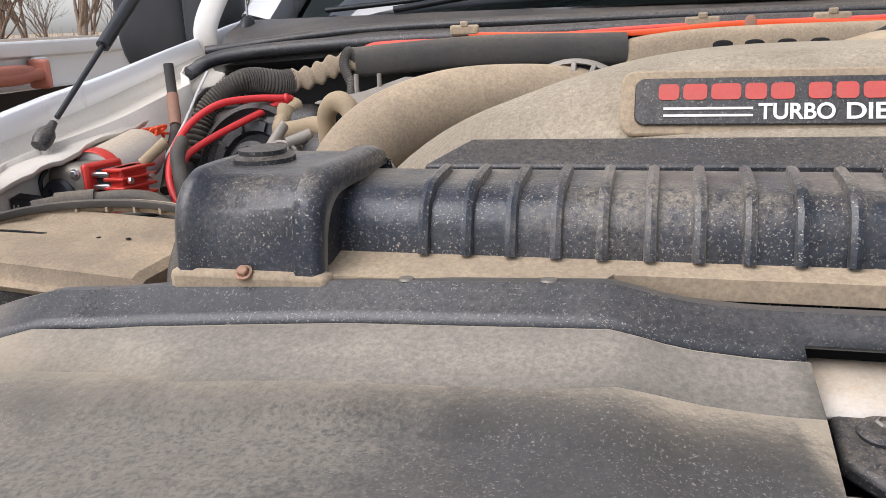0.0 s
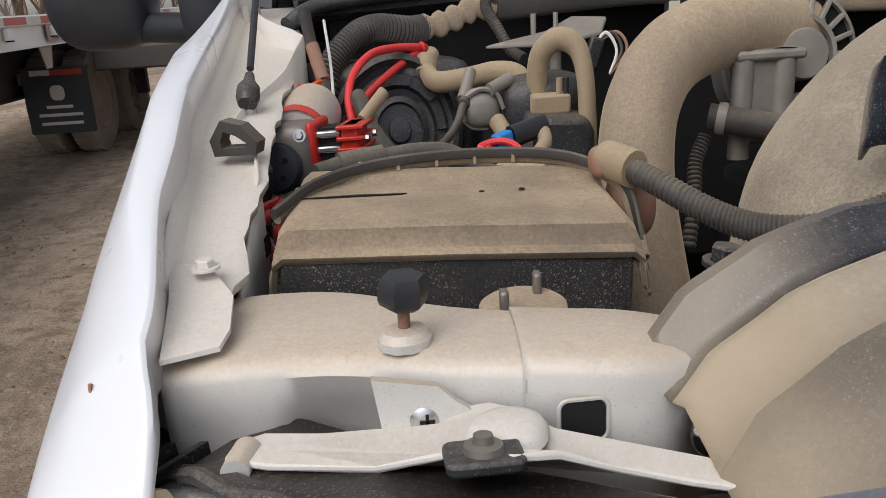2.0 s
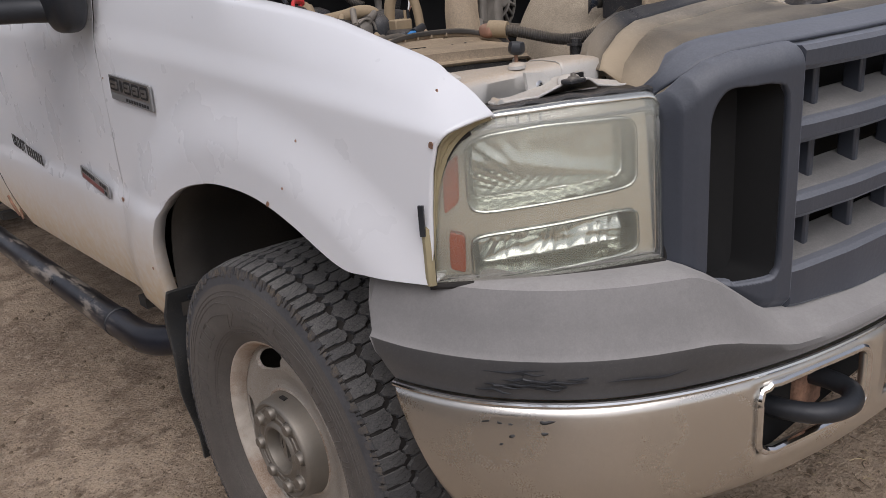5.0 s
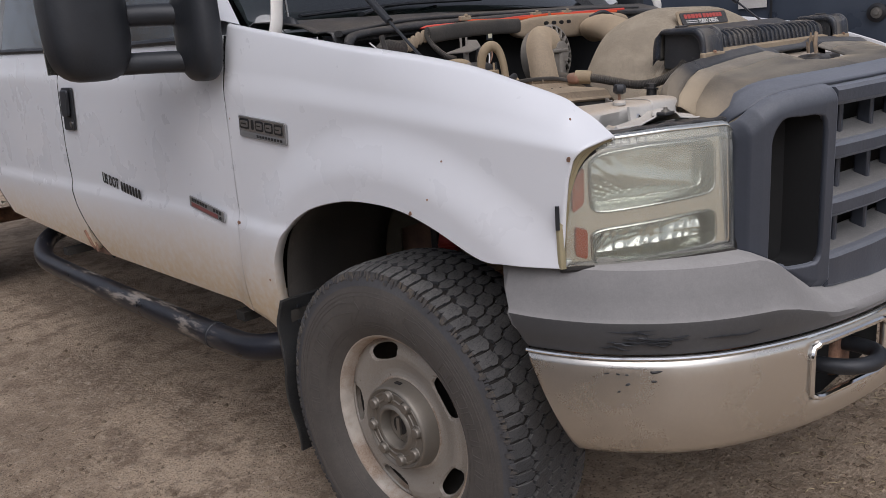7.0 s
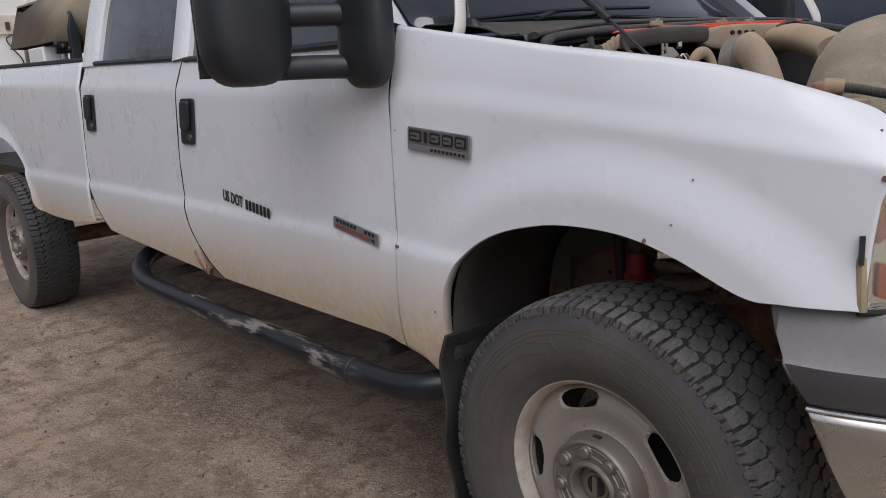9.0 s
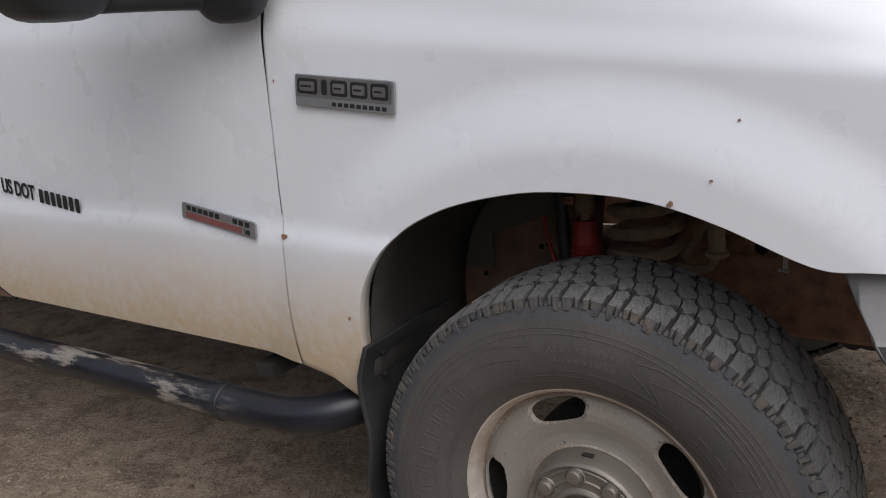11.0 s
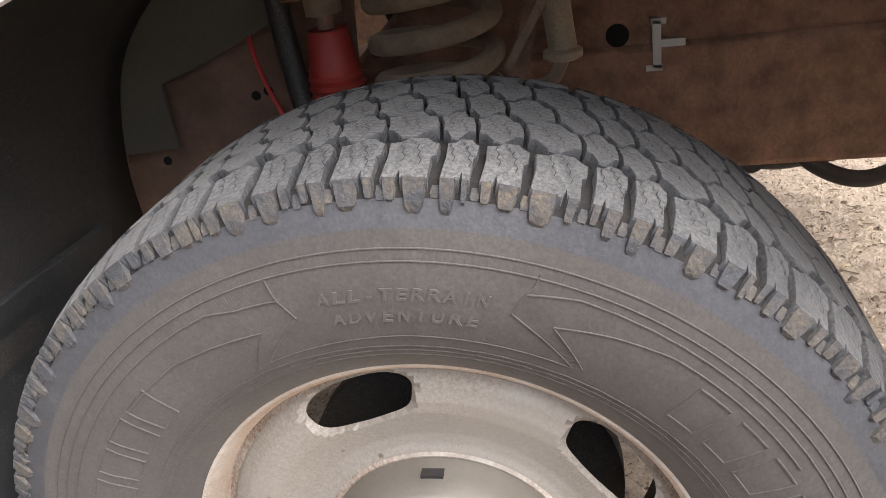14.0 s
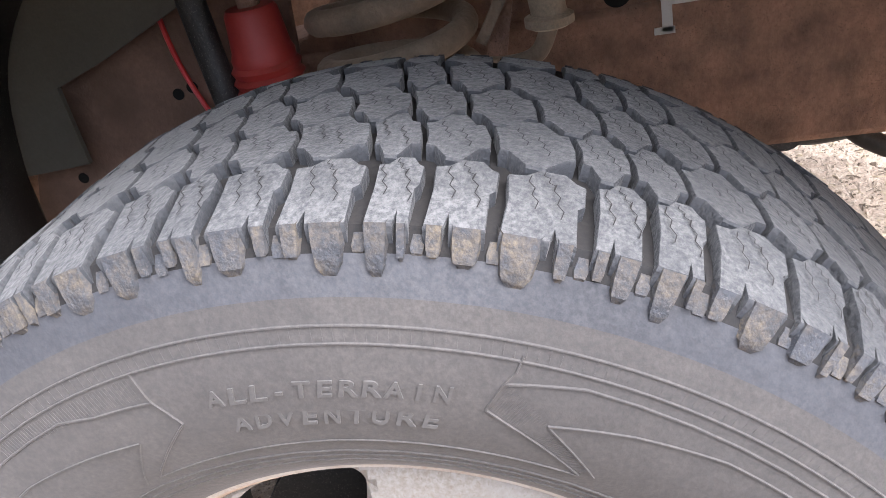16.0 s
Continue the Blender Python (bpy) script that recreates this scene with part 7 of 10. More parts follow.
def sight_shield():
    """Black plastic shield over the radiator, thick with dust, with a notch for the hood latch."""
    g = group("radiator_shield", "black plastic radiator shield thick with dust")
    lip = [(0, 1.283), (0.10, 1.283), (0.135, 1.286), (0.165, 1.294), (0.30, 1.289), (0.42, 1.281), (0.50, 1.268), (0.56, 1.248), (0.60, 1.226), (0.622, 1.205)]
    ylip = [(0, -0.492), (0.3, -0.492), (0.5, -0.498), (0.60, -0.508), (0.622, -0.52)]
    bm = bmesh.new()
    xs = np.concatenate([np.linspace(-0.622, -0.56, 10), np.linspace(-0.55, 0.55, 90), np.linspace(0.56, 0.622, 10)])
    vs = []
    for x in xs:
        a = abs(x)
        z0, y0 = interp(lip, a), interp(ylip, a)
        hump = 0.014 * min(1.0, max(0.0, (0.43 - a) / 0.035)) * min(1.0, max(0.0, (a - 0.14) / 0.06))
        end = sstep(0.53, 0.61, a)
        w = 0.0014 * noise.noise((x * 9, 1, 2))
        prof = [(y0 + 0.020, z0 - 0.024), (y0 + 0.014, z0 - 0.006), (y0 + 0.008, z0), (y0 - 0.003, z0 + 0.001), (y0 - 0.009, z0 - 0.003), (y0 - 0.020, z0 - 0.010 - 0.004 * end),
                (y0 - 0.029, z0 - 0.0150), (y0 - 0.034, z0 - 0.0135 + w), (y0 - 0.074 - hump, z0 - 0.025 + w), (y0 - 0.12, z0 - 0.038 + w), (y0 - 0.17, z0 - 0.048 + w * 1.5), (y0 - 0.22, z0 - 0.058), (y0 - 0.31, z0 - 0.080)]
        prof = [(lerp(y, y * 0.9 - 0.045, end * 0.5), z - 0.02 * end * (k / 12)) for k, (y, z) in enumerate(prof)]
        fold = lambda y: 0.26 * max(0.0, (a - 0.60) * 0.53 - (y + 0.575) * 0.848)
        prof = prof[:7] + [(y, z - fold(y)) for y, z in prof[7:]]
        vs.append([(x * (1 - 0.055 * sstep(0.45, 0.6, a) * max(0, k - 5) / 7), max(y, -0.80 + 0.13 * sstep(0.48, 0.6, a)), z) for k, (y, z) in enumerate(prof)])
    for name, j0, j1, mt, lab in (("shield_lip", 0, 6, "lip", "black rubbed lip with dust along it"), ("shield_shelf", 6, 8, "shelf_dust", "narrow ledge with settled pale dust"), ("shield_skin", 8, 12, "shield", "top sheet under a coat of tan dust")):
        bm = bmesh.new()
        ks = [[bm.verts.new(p) for p in v] for v in vs]
        for i in range(len(xs) - 1):
            for j in range(j0, j1):
                if -0.079 < (xs[i] + xs[i + 1]) / 2 < 0.125 and 5 <= j < 9:
                    continue
                bm.faces.new((ks[i][j], ks[i + 1][j], ks[i + 1][j + 1], ks[i][j + 1]))
        bmesh.ops.delete(bm, geom=[v for v in bm.verts if not v.link_faces], context='VERTS')
        part(name, bm, mt, g, lab, sharp=30, solid=0.003)
    part("latch_panel", grid([[(x, -0.500 - d, 1.262 - d * 0.3) for d in (0, 0.02, 0.04)] for x in np.linspace(-0.10, 0.15, 6)]), "silver", g, "pale body panel in the notch", solid=0.003)
    # near-black plate painted for the shade round the latch
    part("latch_gap", box((0.02, -0.59, 1.205), (0.24, 0.16, 0.01)), "void", g, "near-black plate for the shaded gap round the latch")
    la = group("hood_latch", "black hood latch with a bolted plate", g)
    o = [(-0.073, -0.520), (-0.068, -0.515), (-0.045, -0.517), (0.0, -0.513), (0.05, -0.517), (0.05, -0.60), (-0.02, -0.608), (-0.055, -0.592), (-0.074, -0.572)]
    part("latch_plate", prism([Vector((x, y, 1.238 + 0.25 * (y + 0.55))) for x, y in o], (0, 0, 0.010)), "black_dusty", la, bevel=0.003)
    m = pose(-0.055, -0.552, 1.2475, 14, 0, 0)
    part("latch_washer", lathe([(0, 0), (0.0105, 0.0), (0.011, 0.002), (0.010, 0.003), (0, 0.0035)], m, 28), "black_dusty", la)
    part("latch_bolt", lathe([(0.0045, 0.003), (0.0045, 0.007), (0.0035, 0.008), (0.003, 0.008), (0.0025, 0.006), (0, 0.006)], m, 6), "hub", la, "hex bolt")
    part("latch_body", superblob((0.030, -0.562, 1.236), (0.045, 0.045, 0.022), 3.5), "black_dusty", la)
    part("latch_hook", tube([(0.03, -0.57, 1.26), (0.032, -0.565, 1.285), (0.045, -0.56, 1.306), (0.055, -0.555, 1.31)], 0.006, n=20, flat=0.4), "spring", la, "rusty latch hook")
    part("latch_fin", prism([Vector((0.0, -0.555, 1.262)), Vector((0.052, -0.555, 1.262)), Vector((0.050, -0.545, 1.300)), Vector((0.038, -0.55, 1.280)), Vector((0.026, -0.55, 1.312)), Vector((0.016, -0.55, 1.275)), Vector((0.004, -0.55, 1.290))], (0, -0.005, 0)), "spring", la, "rusty striker plate")
    part("latch_spring", prism([Vector((-0.02, -0.575, 1.262)), Vector((0.0, -0.575, 1.265)), Vector((-0.004, -0.57, 1.292)), Vector((-0.012, -0.57, 1.286))], (0, -0.003, 0)), "black_dusty", la)
    for x in (-0.196, -0.27, 0.2, 0.33):
        part("shield_clip", lathe([(0.0045, 0), (0.004, 0.0012), (0, 0.0015)], pose(x, -0.492, interp(lip, abs(x)) + 0.0008), 14), "hub", g, "dull push clip")
    bolt_head((-0.395, -0.66, 1.226), (0, -0.2, 1), 0.005, g)


sight_shield()


def radiator():
    g = group("radiator", "black ribbed radiator tank caked with dust")
    x0, x1 = -0.335, 0.335
    sect = [(-0.458, 1.262), (-0.458, 1.280), (-0.452, 1.285), (-0.450, 1.310), (-0.445, 1.322), (-0.432, 1.331), (-0.415, 1.333), (-0.385, 1.332), (-0.372, 1.326), (-0.366, 1.31), (-0.366, 1.26)]
    part("tank", grid([[(x, y, z) for y, z in sect] for x in np.linspace(x0, x1, 30)]), "tank", g, solid=0.004)
    part("tank_foot", prism([Vector((x0 - 0.05, -0.470, 1.292)), Vector((x1 + 0.05, -0.470, 1.292)), Vector((x1 + 0.05, -0.445, 1.297)), Vector((x0 - 0.05, -0.445, 1.297))], (0, 0, -0.012)), "tan", g, "tan dusty foot of the tank")
    shelf = prism([Vector((x0 - 0.05, -0.489, 1.2905)), Vector((-0.175, -0.489, 1.2905)), Vector((-0.165, -0.468, 1.2925)), Vector((x0 - 0.05, -0.468, 1.2925))], (0, 0, -0.012))
    part("tank_shelf", shelf, "tan", g, "ledge deep in tan dust")
    for i in range(24):
        x = -0.270 + 0.0243 * i
        rows = []
        for dx, k in ((-0.0034, 0.0), (-0.0028, 0.005), (0.0, 0.0062), (0.0028, 0.005), (0.0034, 0.0)):
            r = []
            for y, z in ((-0.4530, 1.2965), (-0.4515, 1.305), (-0.447, 1.3205), (-0.433, 1.331), (-0.415, 1.333), (-0.392, 1.332)):
                n = Vector((0, -0.9, 0.1)) if z < 1.318 else Vector((0, -0.5, 0.8)) if z < 1.332 else Vector((0, 0, 1))
                r.append(Vector((x + dx, y, z)) + n * k)
            rows.append(r)
        part("tank_rib", grid(rows), "tank", g)
    for x in (-0.325, -0.305):
        part("tank_rib_small", box((x, -0.455, 1.284), (0.004, 0.006, 0.016)), "tank", g)
    for sd in (-1, 1):
        b = group("tank_bracket", "arched black mounting bracket with a cap", g)
        cx = sd * 0.362
        arch = [(-0.496, 1.262), (-0.495, 1.285), (-0.492, 1.315), (-0.486, 1.332), (-0.472, 1.343), (-0.45, 1.346), (-0.40, 1.345), (-0.375, 1.340), (-0.365, 1.32), (-0.362, 1.27)]
        c = catmull([(0, y, z) for y, z in arch], 36)
        rows = []
        for dx, k in ((-0.046, -0.012), (-0.046, 0.0), (-0.042, 0.003), (-0.034, 0.003), (-0.031, -0.001), (0.029, -0.001), (0.032, 0.004), (0.042, 0.004), (0.046, 0.0), (0.046, -0.012)):
            rows.append([(cx + dx, p.y - k * 0.7, p.z + k) for p in c])
        part("arch", grid(rows), "tank", b, solid=0.003, sharp=60)
        part("arch_foot", box((cx, -0.492, 1.281), (0.100, 0.014, 0.024)), "tan", b, "dusty bracket foot", bevel=0.004)
        bolt_head((cx + 0.002, -0.498, 1.2925), (0, -0.6, 0.8), 0.0035, b, "rust", "rusty bolt")
        part("cap", lathe([(0.019, 0.0), (0.0215, 0.001), (0.0215, 0.004), (0.018, 0.005), (0.016, 0.006), (0.016, 0.009), (0.010, 0.010), (0, 0.0105)], pose(sd * 0.382, -0.415, 1.344), 28), "black_dusty", b, "black radiator cap")
        part("arch_inside", box((cx - sd * 0.006, -0.425, 1.295), (0.072, 0.105, 0.085)), "black_dusty", b, bevel=0.004)
    # core in near-black, its shade put into the colour
    part("core", box((0, -0.42, 1.0), (0.72, 0.05, 0.52)), "void", g, "radiator core, near-black for its shade")
    part("core_rail", cyl((-0.30, -0.492, 1.284), (-0.235, -0.488, 1.286), 0.003, seg=8), "rust", g)
    part("cover_strip", prism([Vector(p) for p in ((-0.294, -0.362, 1.326), (-0.268, -0.335, 1.334), (0.268, -0.335, 1.338), (0.294, -0.362, 1.330))], (0, 0, -0.012)), "black_dusty", g, "dark strip behind the tank", bevel=0.002)


radiator()


def fan_and_cover():
    g = group("fan_shroud", "rounded fan shroud furred with tan dust")
    cap = [(-0.395, 1.300), (-0.345, 1.322), (-0.285, 1.328), (-0.25, 1.362), (-0.22, 1.376), (-0.15, 1.380), (-0.08, 1.368), (-0.03, 1.335), (0.0, 1.28)]
    wide = [(-0.395, 0.475), (-0.30, 0.47), (-0.22, 0.455), (-0.15, 0.43), (-0.08, 0.385), (-0.03, 0.32), (0.0, 0.22)]
    rows = []
    for y in (-0.395, -0.385, -0.376, -0.374, -0.366, -0.362, -0.352, -0.345, -0.33, -0.31, -0.285, -0.27, -0.255, -0.24, -0.22, -0.19, -0.15, -0.11, -0.08, -0.05, -0.03, -0.01, 0.0):
        groove = -0.007 if y in (-0.374, -0.366, -0.345) else 0.0
        zt, w = interp(cap, y), interp(wide, y)
        row = []
        for i in range(73):
            a = lerp(-0.5, math.pi + 0.5, i / 72)
            f = lambda v: math.copysign(abs(v) ** 0.78, v)
            n = 0.005 * noise.noise((math.cos(a) * 3, math.sin(a) * 3, y * 9))
            row.append((-(w + groove + n) * f(math.cos(a)), y, 1.05 + (zt - 1.05 + groove + n * 0.5) * f(math.sin(a))))
        rows.append(row)
    part("shroud_shell", grid(rows), "fur", g, "dome furred with grey-tan dust", sharp=50, solid=0.004)
    # filler box, near-black for the shade under the engine
    part("engine_dark", box((0.02, 0.05, 0.95), (0.62, 0.52, 0.36)), "void", g, "near-black filler for the shaded engine block below", bevel=0.02)
    c = group("engine_cover", "tan dust-coated engine cover with a black name plate")
    m = pose(0.0, -0.281, 1.3445, 68, 0, 0)
    o = [m @ p for p in [q + Vector((-0.046, 0, 0)) for q in rounded(0.238, 0.034, 0.007)]]
    part("name_plate", prism(o, m.to_3x3() @ Vector((0, 0, 0.003))), "black_dusty", c, "black plate with red and white lettering", bevel=0.001)
    part("plate_surround", prism([m @ (p + Vector((0, 0, -0.004))) for p in [q + Vector((-0.046, 0, 0)) for q in rounded(0.258, 0.048, 0.010)]], m.to_3x3() @ Vector((0, 0, 0.004))), "tan", c, bevel=0.002)
    # the maker's words are plain red bars
    x = -0.150
    for w in (0.0155, 0.0175, 0.021, 0.0155, 0.0165, 0.0, 0.016, 0.0155, 0.0165, 0.0175, 0.016, 0.0155):
        if w:
            q = m @ Vector((x + w / 2, 0.0065, 0.0034))
            part("red_letter_bar", prism([m @ Vector((x + w / 2 + p.x, 0.0065 + p.y, 0.003)) for p in rounded(w - 0.0018, 0.0115, 0.003)], m.to_3x3() @ Vector((0, 0, 0.0007))), "red_ink", c)
        x += w + (0.0008 if w else 0.006)
    part("white_word", letters("TURBO", 0.0155, m @ pose(-0.0602, -0.0085, 0.0036), 0.0003, width=0.0475), "white_ink", c, "white word on the plate")
    part("white_word", letters("DIESEL", 0.0155, m @ pose(-0.0052, -0.0085, 0.0036), 0.0003, width=0.0505), "white_ink", c, "white word on the plate")
    for dy in (-0.0055, -0.0105):
        part("white_stripe", box((0, 0, 0), (0.058, 0.0017, 0.0008)), "white_ink", c).matrix_basis = m @ pose(-0.1165, dy, 0.0034)
    part("air_duct", tube([(-0.02, 0.02, 1.30), (0.06, 0.16, 1.33), (0.12, 0.26, 1.34), (0.18, 0.34, 1.33)], 0.07, n=30, seg=20, flat=0.55), "tan", c, "dusty duct behind the cover")
    part("duct_band", tube([(0.10, 0.30, 1.37), (0.13, 0.265, 1.385), (0.165, 0.24, 1.37)], 0.006, n=12), "black", c)


fan_and_cover()


def alternator():
    g = group("alternator", "dust-coated alternator with slotted end frame")
    m = aim((-0.30, 0.03, 1.275), (0, -1, 0.15))
    R = 0.082
    part("alternator_body", lathe([(0, -0.09), (R * 0.8, -0.09), (R, -0.075), (R, -0.03), (R * 0.94, -0.027), (R * 0.94, -0.015), (R, -0.012), (R, 0.0), (R * 0.93, 0.002)], m, 40), "alloy", g, "cast aluminium body")
    # near-black disc for the shade inside the cage
    part("alternator_dark", lathe([(0, 0.004), (R * 0.94, 0.0)], m, 40), "void", g)
    for k in range(20):
        a = 2 * math.pi * k / 20
        part("cage_bar", box((0, 0, 0), (0.034, 0.0065, 0.009)), "alloy", g, bevel=0.0015).matrix_basis = m @ Matrix.Rotation(a, 4, 'Z') @ pose(R * 0.76, 0, 0.0125, 0, 24, 0)
    part("cage_ring", lathe([(R * 0.52, 0.016), (R * 0.54, 0.024), (R * 0.60, 0.025), (R * 0.63, 0.018)], m, 40), "alloy", g, "dusty inner ring")
    part("cage_rim", lathe([(R * 0.93, 0.002), (R * 0.94, 0.010), (R * 1.0, 0.007), (R * 1.02, 0.0)], m, 40), "alloy", g, "dusty outer rim")
    part("pulley", lathe([(0, 0.05), (0.028, 0.05), (0.030, 0.045), (0.026, 0.040), (0.030, 0.035), (0.026, 0.030), (0.030, 0.02), (0, 0.02)], m, 28), "alloy", g)
    part("mount_block", box((-0.355, -0.02, 1.235), (0.06, 0.06, 0.10)), "alloy", g, "dusty cast bracket", bevel=0.008)
    for dx in (-0.03, 0.02):
        part("mount_post", cyl((-0.355 + dx, -0.045, 1.17), (-0.355 + dx, -0.045, 1.292), 0.014), "alloy", g)
    part("mount_top", box((-0.355, -0.035, 1.286), (0.085, 0.05, 0.012)), "alloy", g, bevel=0.004)
    part("coolant_pipe", tube([(-0.43, -0.06, 1.222), (-0.37, -0.085, 1.212), (-0.30, -0.11, 1.20)], 0.016, n=16), "hose", g, "dusty black coolant hose")
    part("hose_clamp", lathe([(0.018, -0.006), (0.019, 0), (0.018, 0.006)], aim((-0.415, -0.067, 1.22), (0.06, -0.025, -0.01)), 20), "alloy", g)
    part("small_conduit", tube([(-0.43, -0.05, 1.20), (-0.445, -0.06, 1.17), (-0.45, -0.08, 1.13), (-0.46, -0.10, 1.08)], 0.010, ribs=24, depth=0.2), "hose", g)


alternator()


def pipes():
    part("intake_pipe", tube([(-0.485, -0.13, 1.00), (-0.497, -0.11, 1.06), (-0.507, -0.085, 1.125), (-0.512, -0.065, 1.18), (-0.505, -0.04, 1.235), (-0.482, -0.005, 1.275), (-0.445, 0.04, 1.298), (-0.39, 0.09, 1.311), (-0.32, 0.14, 1.312), (-0.24, 0.19, 1.305)], lambda t: 0.046 - 0.004 * t, n=70, seg=24), "tan", truck, "large tan dust-coated intake pipe")
    part("pipe_seam", tube([(-0.437, 0.0, 1.275), (-0.40, 0.05, 1.285), (-0.35, 0.09, 1.285)], 0.004, n=20), "tan", truck)
    h = group("heater_hoses", "tan dust-coated heater hoses on a valve block")
    part("hose_long", tube([(-0.745, 0.345, 1.292), (-0.757, 0.315, 1.278), (-0.745, 0.27, 1.264), (-0.702, 0.24, 1.268), (-0.66, 0.22, 1.275), (-0.630, 0.20, 1.268), (-0.618, 0.18, 1.235)], 0.0135, n=50), "tan_hose", h)
    part("hose_collar", lathe([(0.014, -0.014), (0.018, -0.012), (0.019, 0.0), (0.018, 0.012), (0.014, 0.014)], aim((-0.757, 0.315, 1.279), (-0.1, -0.35, -0.5)), 20), "tan_hose", h)
    part("hose_loop", tube([(-0.615, 0.16, 1.225), (-0.616, 0.15, 1.279), (-0.609, 0.142, 1.303), (-0.589, 0.132, 1.314), (-0.567, 0.122, 1.303), (-0.557, 0.11, 1.272), (-0.554, 0.10, 1.225), (-0.553, 0.09, 1.17), (-0.553, 0.085, 1.12)], 0.0135, n=70), "tan_hose", h)
    part("valve_block", box((-0.602, 0.128, 1.243), (0.05, 0.04, 0.022)), "tan_hose", h, bevel=0.003)
    for x in (-0.583, -0.592):
        part("valve_stub", cyl((x, 0.118, 1.25), (x, 0.118, 1.272), 0.004, seg=10), "tan_hose" if x < -0.59 else "black", h)
    part("reservoir", prism([Vector((x, 0.06, z)) for x, z in ((-0.638, 1.08), (-0.640, 1.215), (-0.630, 1.236), (-0.555, 1.232), (-0.546, 1.215), (-0.546, 1.08))], (0, 0.12, 0)), "black_dusty", h, "black plastic fluid reservoir", bevel=0.008)
    part("reservoir_clip", box((-0.632, 0.055, 1.20), (0.012, 0.012, 0.03)), "hub", h)
    part("reservoir_tank", superblob((-0.60, 0.20, 1.23), (0.07, 0.06, 0.045), 3), "black_dusty", h)
    t = group("tee_fitting", "dusty metal tee fitting with hoses")
    part("tee_body", superblob((-0.690, 0.17, 1.238), (0.026, 0.022, 0.024), 2.6), "alloy", t)
    part("tee_plate", prism([Vector((-0.70, 0.18, 1.255)), Vector((-0.655, 0.18, 1.25)), Vector((-0.635, 0.17, 1.215)), Vector((-0.66, 0.165, 1.20))], (0, 0.01, 0)), "alloy", t)
    for a, b in (((-0.715, 0.16, 1.25), (-0.70, 0.19, 1.28)), ((-0.68, 0.15, 1.26), (-0.65, 0.17, 1.27))):
        part("tee_stub", cyl(a, b, 0.008), "alloy", t)
    for k in range(5):
        a = k * 1.3
        part("tee_clamp", tube([(-0.69 + 0.028 * math.cos(a + s), 0.15 + 0.006 * k, 1.238 + 0.024 * math.sin(a + s)) for s in (0, 0.8, 1.6, 2.4)], 0.003, n=14, seg=6), "alloy", t)
    part("tee_hose", tube([(-0.672, 0.145, 1.225), (-0.662, 0.12, 1.205), (-0.656, 0.09, 1.17), (-0.655, 0.06, 1.13)], 0.011, n=24), "tan_hose", t)
    part("thin_hose", tube([(-0.708, 0.165, 1.252), (-0.718, 0.145, 1.24), (-0.732, 0.10, 1.217), (-0.759, 0.04, 1.200), (-0.788, -0.02, 1.196), (-0.83, -0.05, 1.195)], lambda s: 0.0085 if s < 0.14 else 0.0052, n=60), "hose", t, "thin dark hose")
    w = group("cowl_wiring", "dust-coated corrugated wiring looms along the cowl")
    part("loom_arch", tube([(-0.915, 0.27, 1.22), (-0.908, 0.30, 1.278), (-0.888, 0.32, 1.307), (-0.86, 0.34, 1.325), (-0.819, 0.36, 1.331), (-0.767, 0.37, 1.326), (-0.74, 0.38, 1.327)], 0.0185, ribs=46, depth=0.14, seg=14), "hose", w, "ribbed loom arch")
    part("loom_tape", tube([(-0.745, 0.378, 1.327), (-0.70, 0.39, 1.333), (-0.66, 0.398, 1.346), (-0.62, 0.40, 1.352)], lambda s: 0.015 + 0.003 * math.sin(s * 31), n=40), "tan", w, "taped and dusty loom")
    part("loom_tube", tube([(-0.62, 0.40, 1.351), (-0.52, 0.40, 1.357), (-0.41, 0.40, 1.362), (-0.31, 0.40, 1.362), (-0.2, 0.41, 1.36)], 0.0215, n=40, seg=16), "hose", w, "thick black loom tube")
    part("loom_loop", tube([(-0.612, 0.27, 1.285), (-0.626, 0.30, 1.296), (-0.640, 0.34, 1.326), (-0.644, 0.37, 1.350), (-0.631, 0.385, 1.366), (-0.614, 0.395, 1.352)], 0.0085, ribs=44, depth=0.2, seg=10), "hose", w)
    part("side_loom", tube([(-0.925, 0.25, 1.36), (-0.918, 0.24, 1.32), (-0.905, 0.22, 1.28), (-0.89, 0.17, 1.235), (-0.87, 0.12, 1.20)], 0.008, n=30), "hose", w)
    part("loom_joint", cyl((-0.917, 0.238, 1.318), (-0.903, 0.215, 1.278), 0.009), "brown", w)
    part("pale_wire", tube([(-0.911, 0.33, 1.344), (-0.896, 0.25, 1.296), (-0.887, 0.18, 1.256), (-0.876, 0.10, 1.223)], 0.0022, n=24, seg=6), "white_ink", w, "pale thin wire")
    part("white_wire", tube([(-0.50, 0.44, 1.371), (-0.428, 0.44, 1.366), (-0.351, 0.43, 1.353), (-0.278, 0.42, 1.346), (-0.18, 0.42, 1.349)], 0.0024, n=24, seg=6), "white_ink", w, "white thin wire")
    part("blower_hose", tube([(-0.852, 0.15, 1.262), (-0.842, 0.12, 1.248), (-0.826, 0.10, 1.224), (-0.791, 0.06, 1.197), (-0.742, 0.02, 1.185)], 0.0105, n=30), "hose", w)
    b = group("blower_housing", "round black heater blower housing")
    m = aim((-0.805, 0.27, 1.205), (0.12, -1, 0.28))
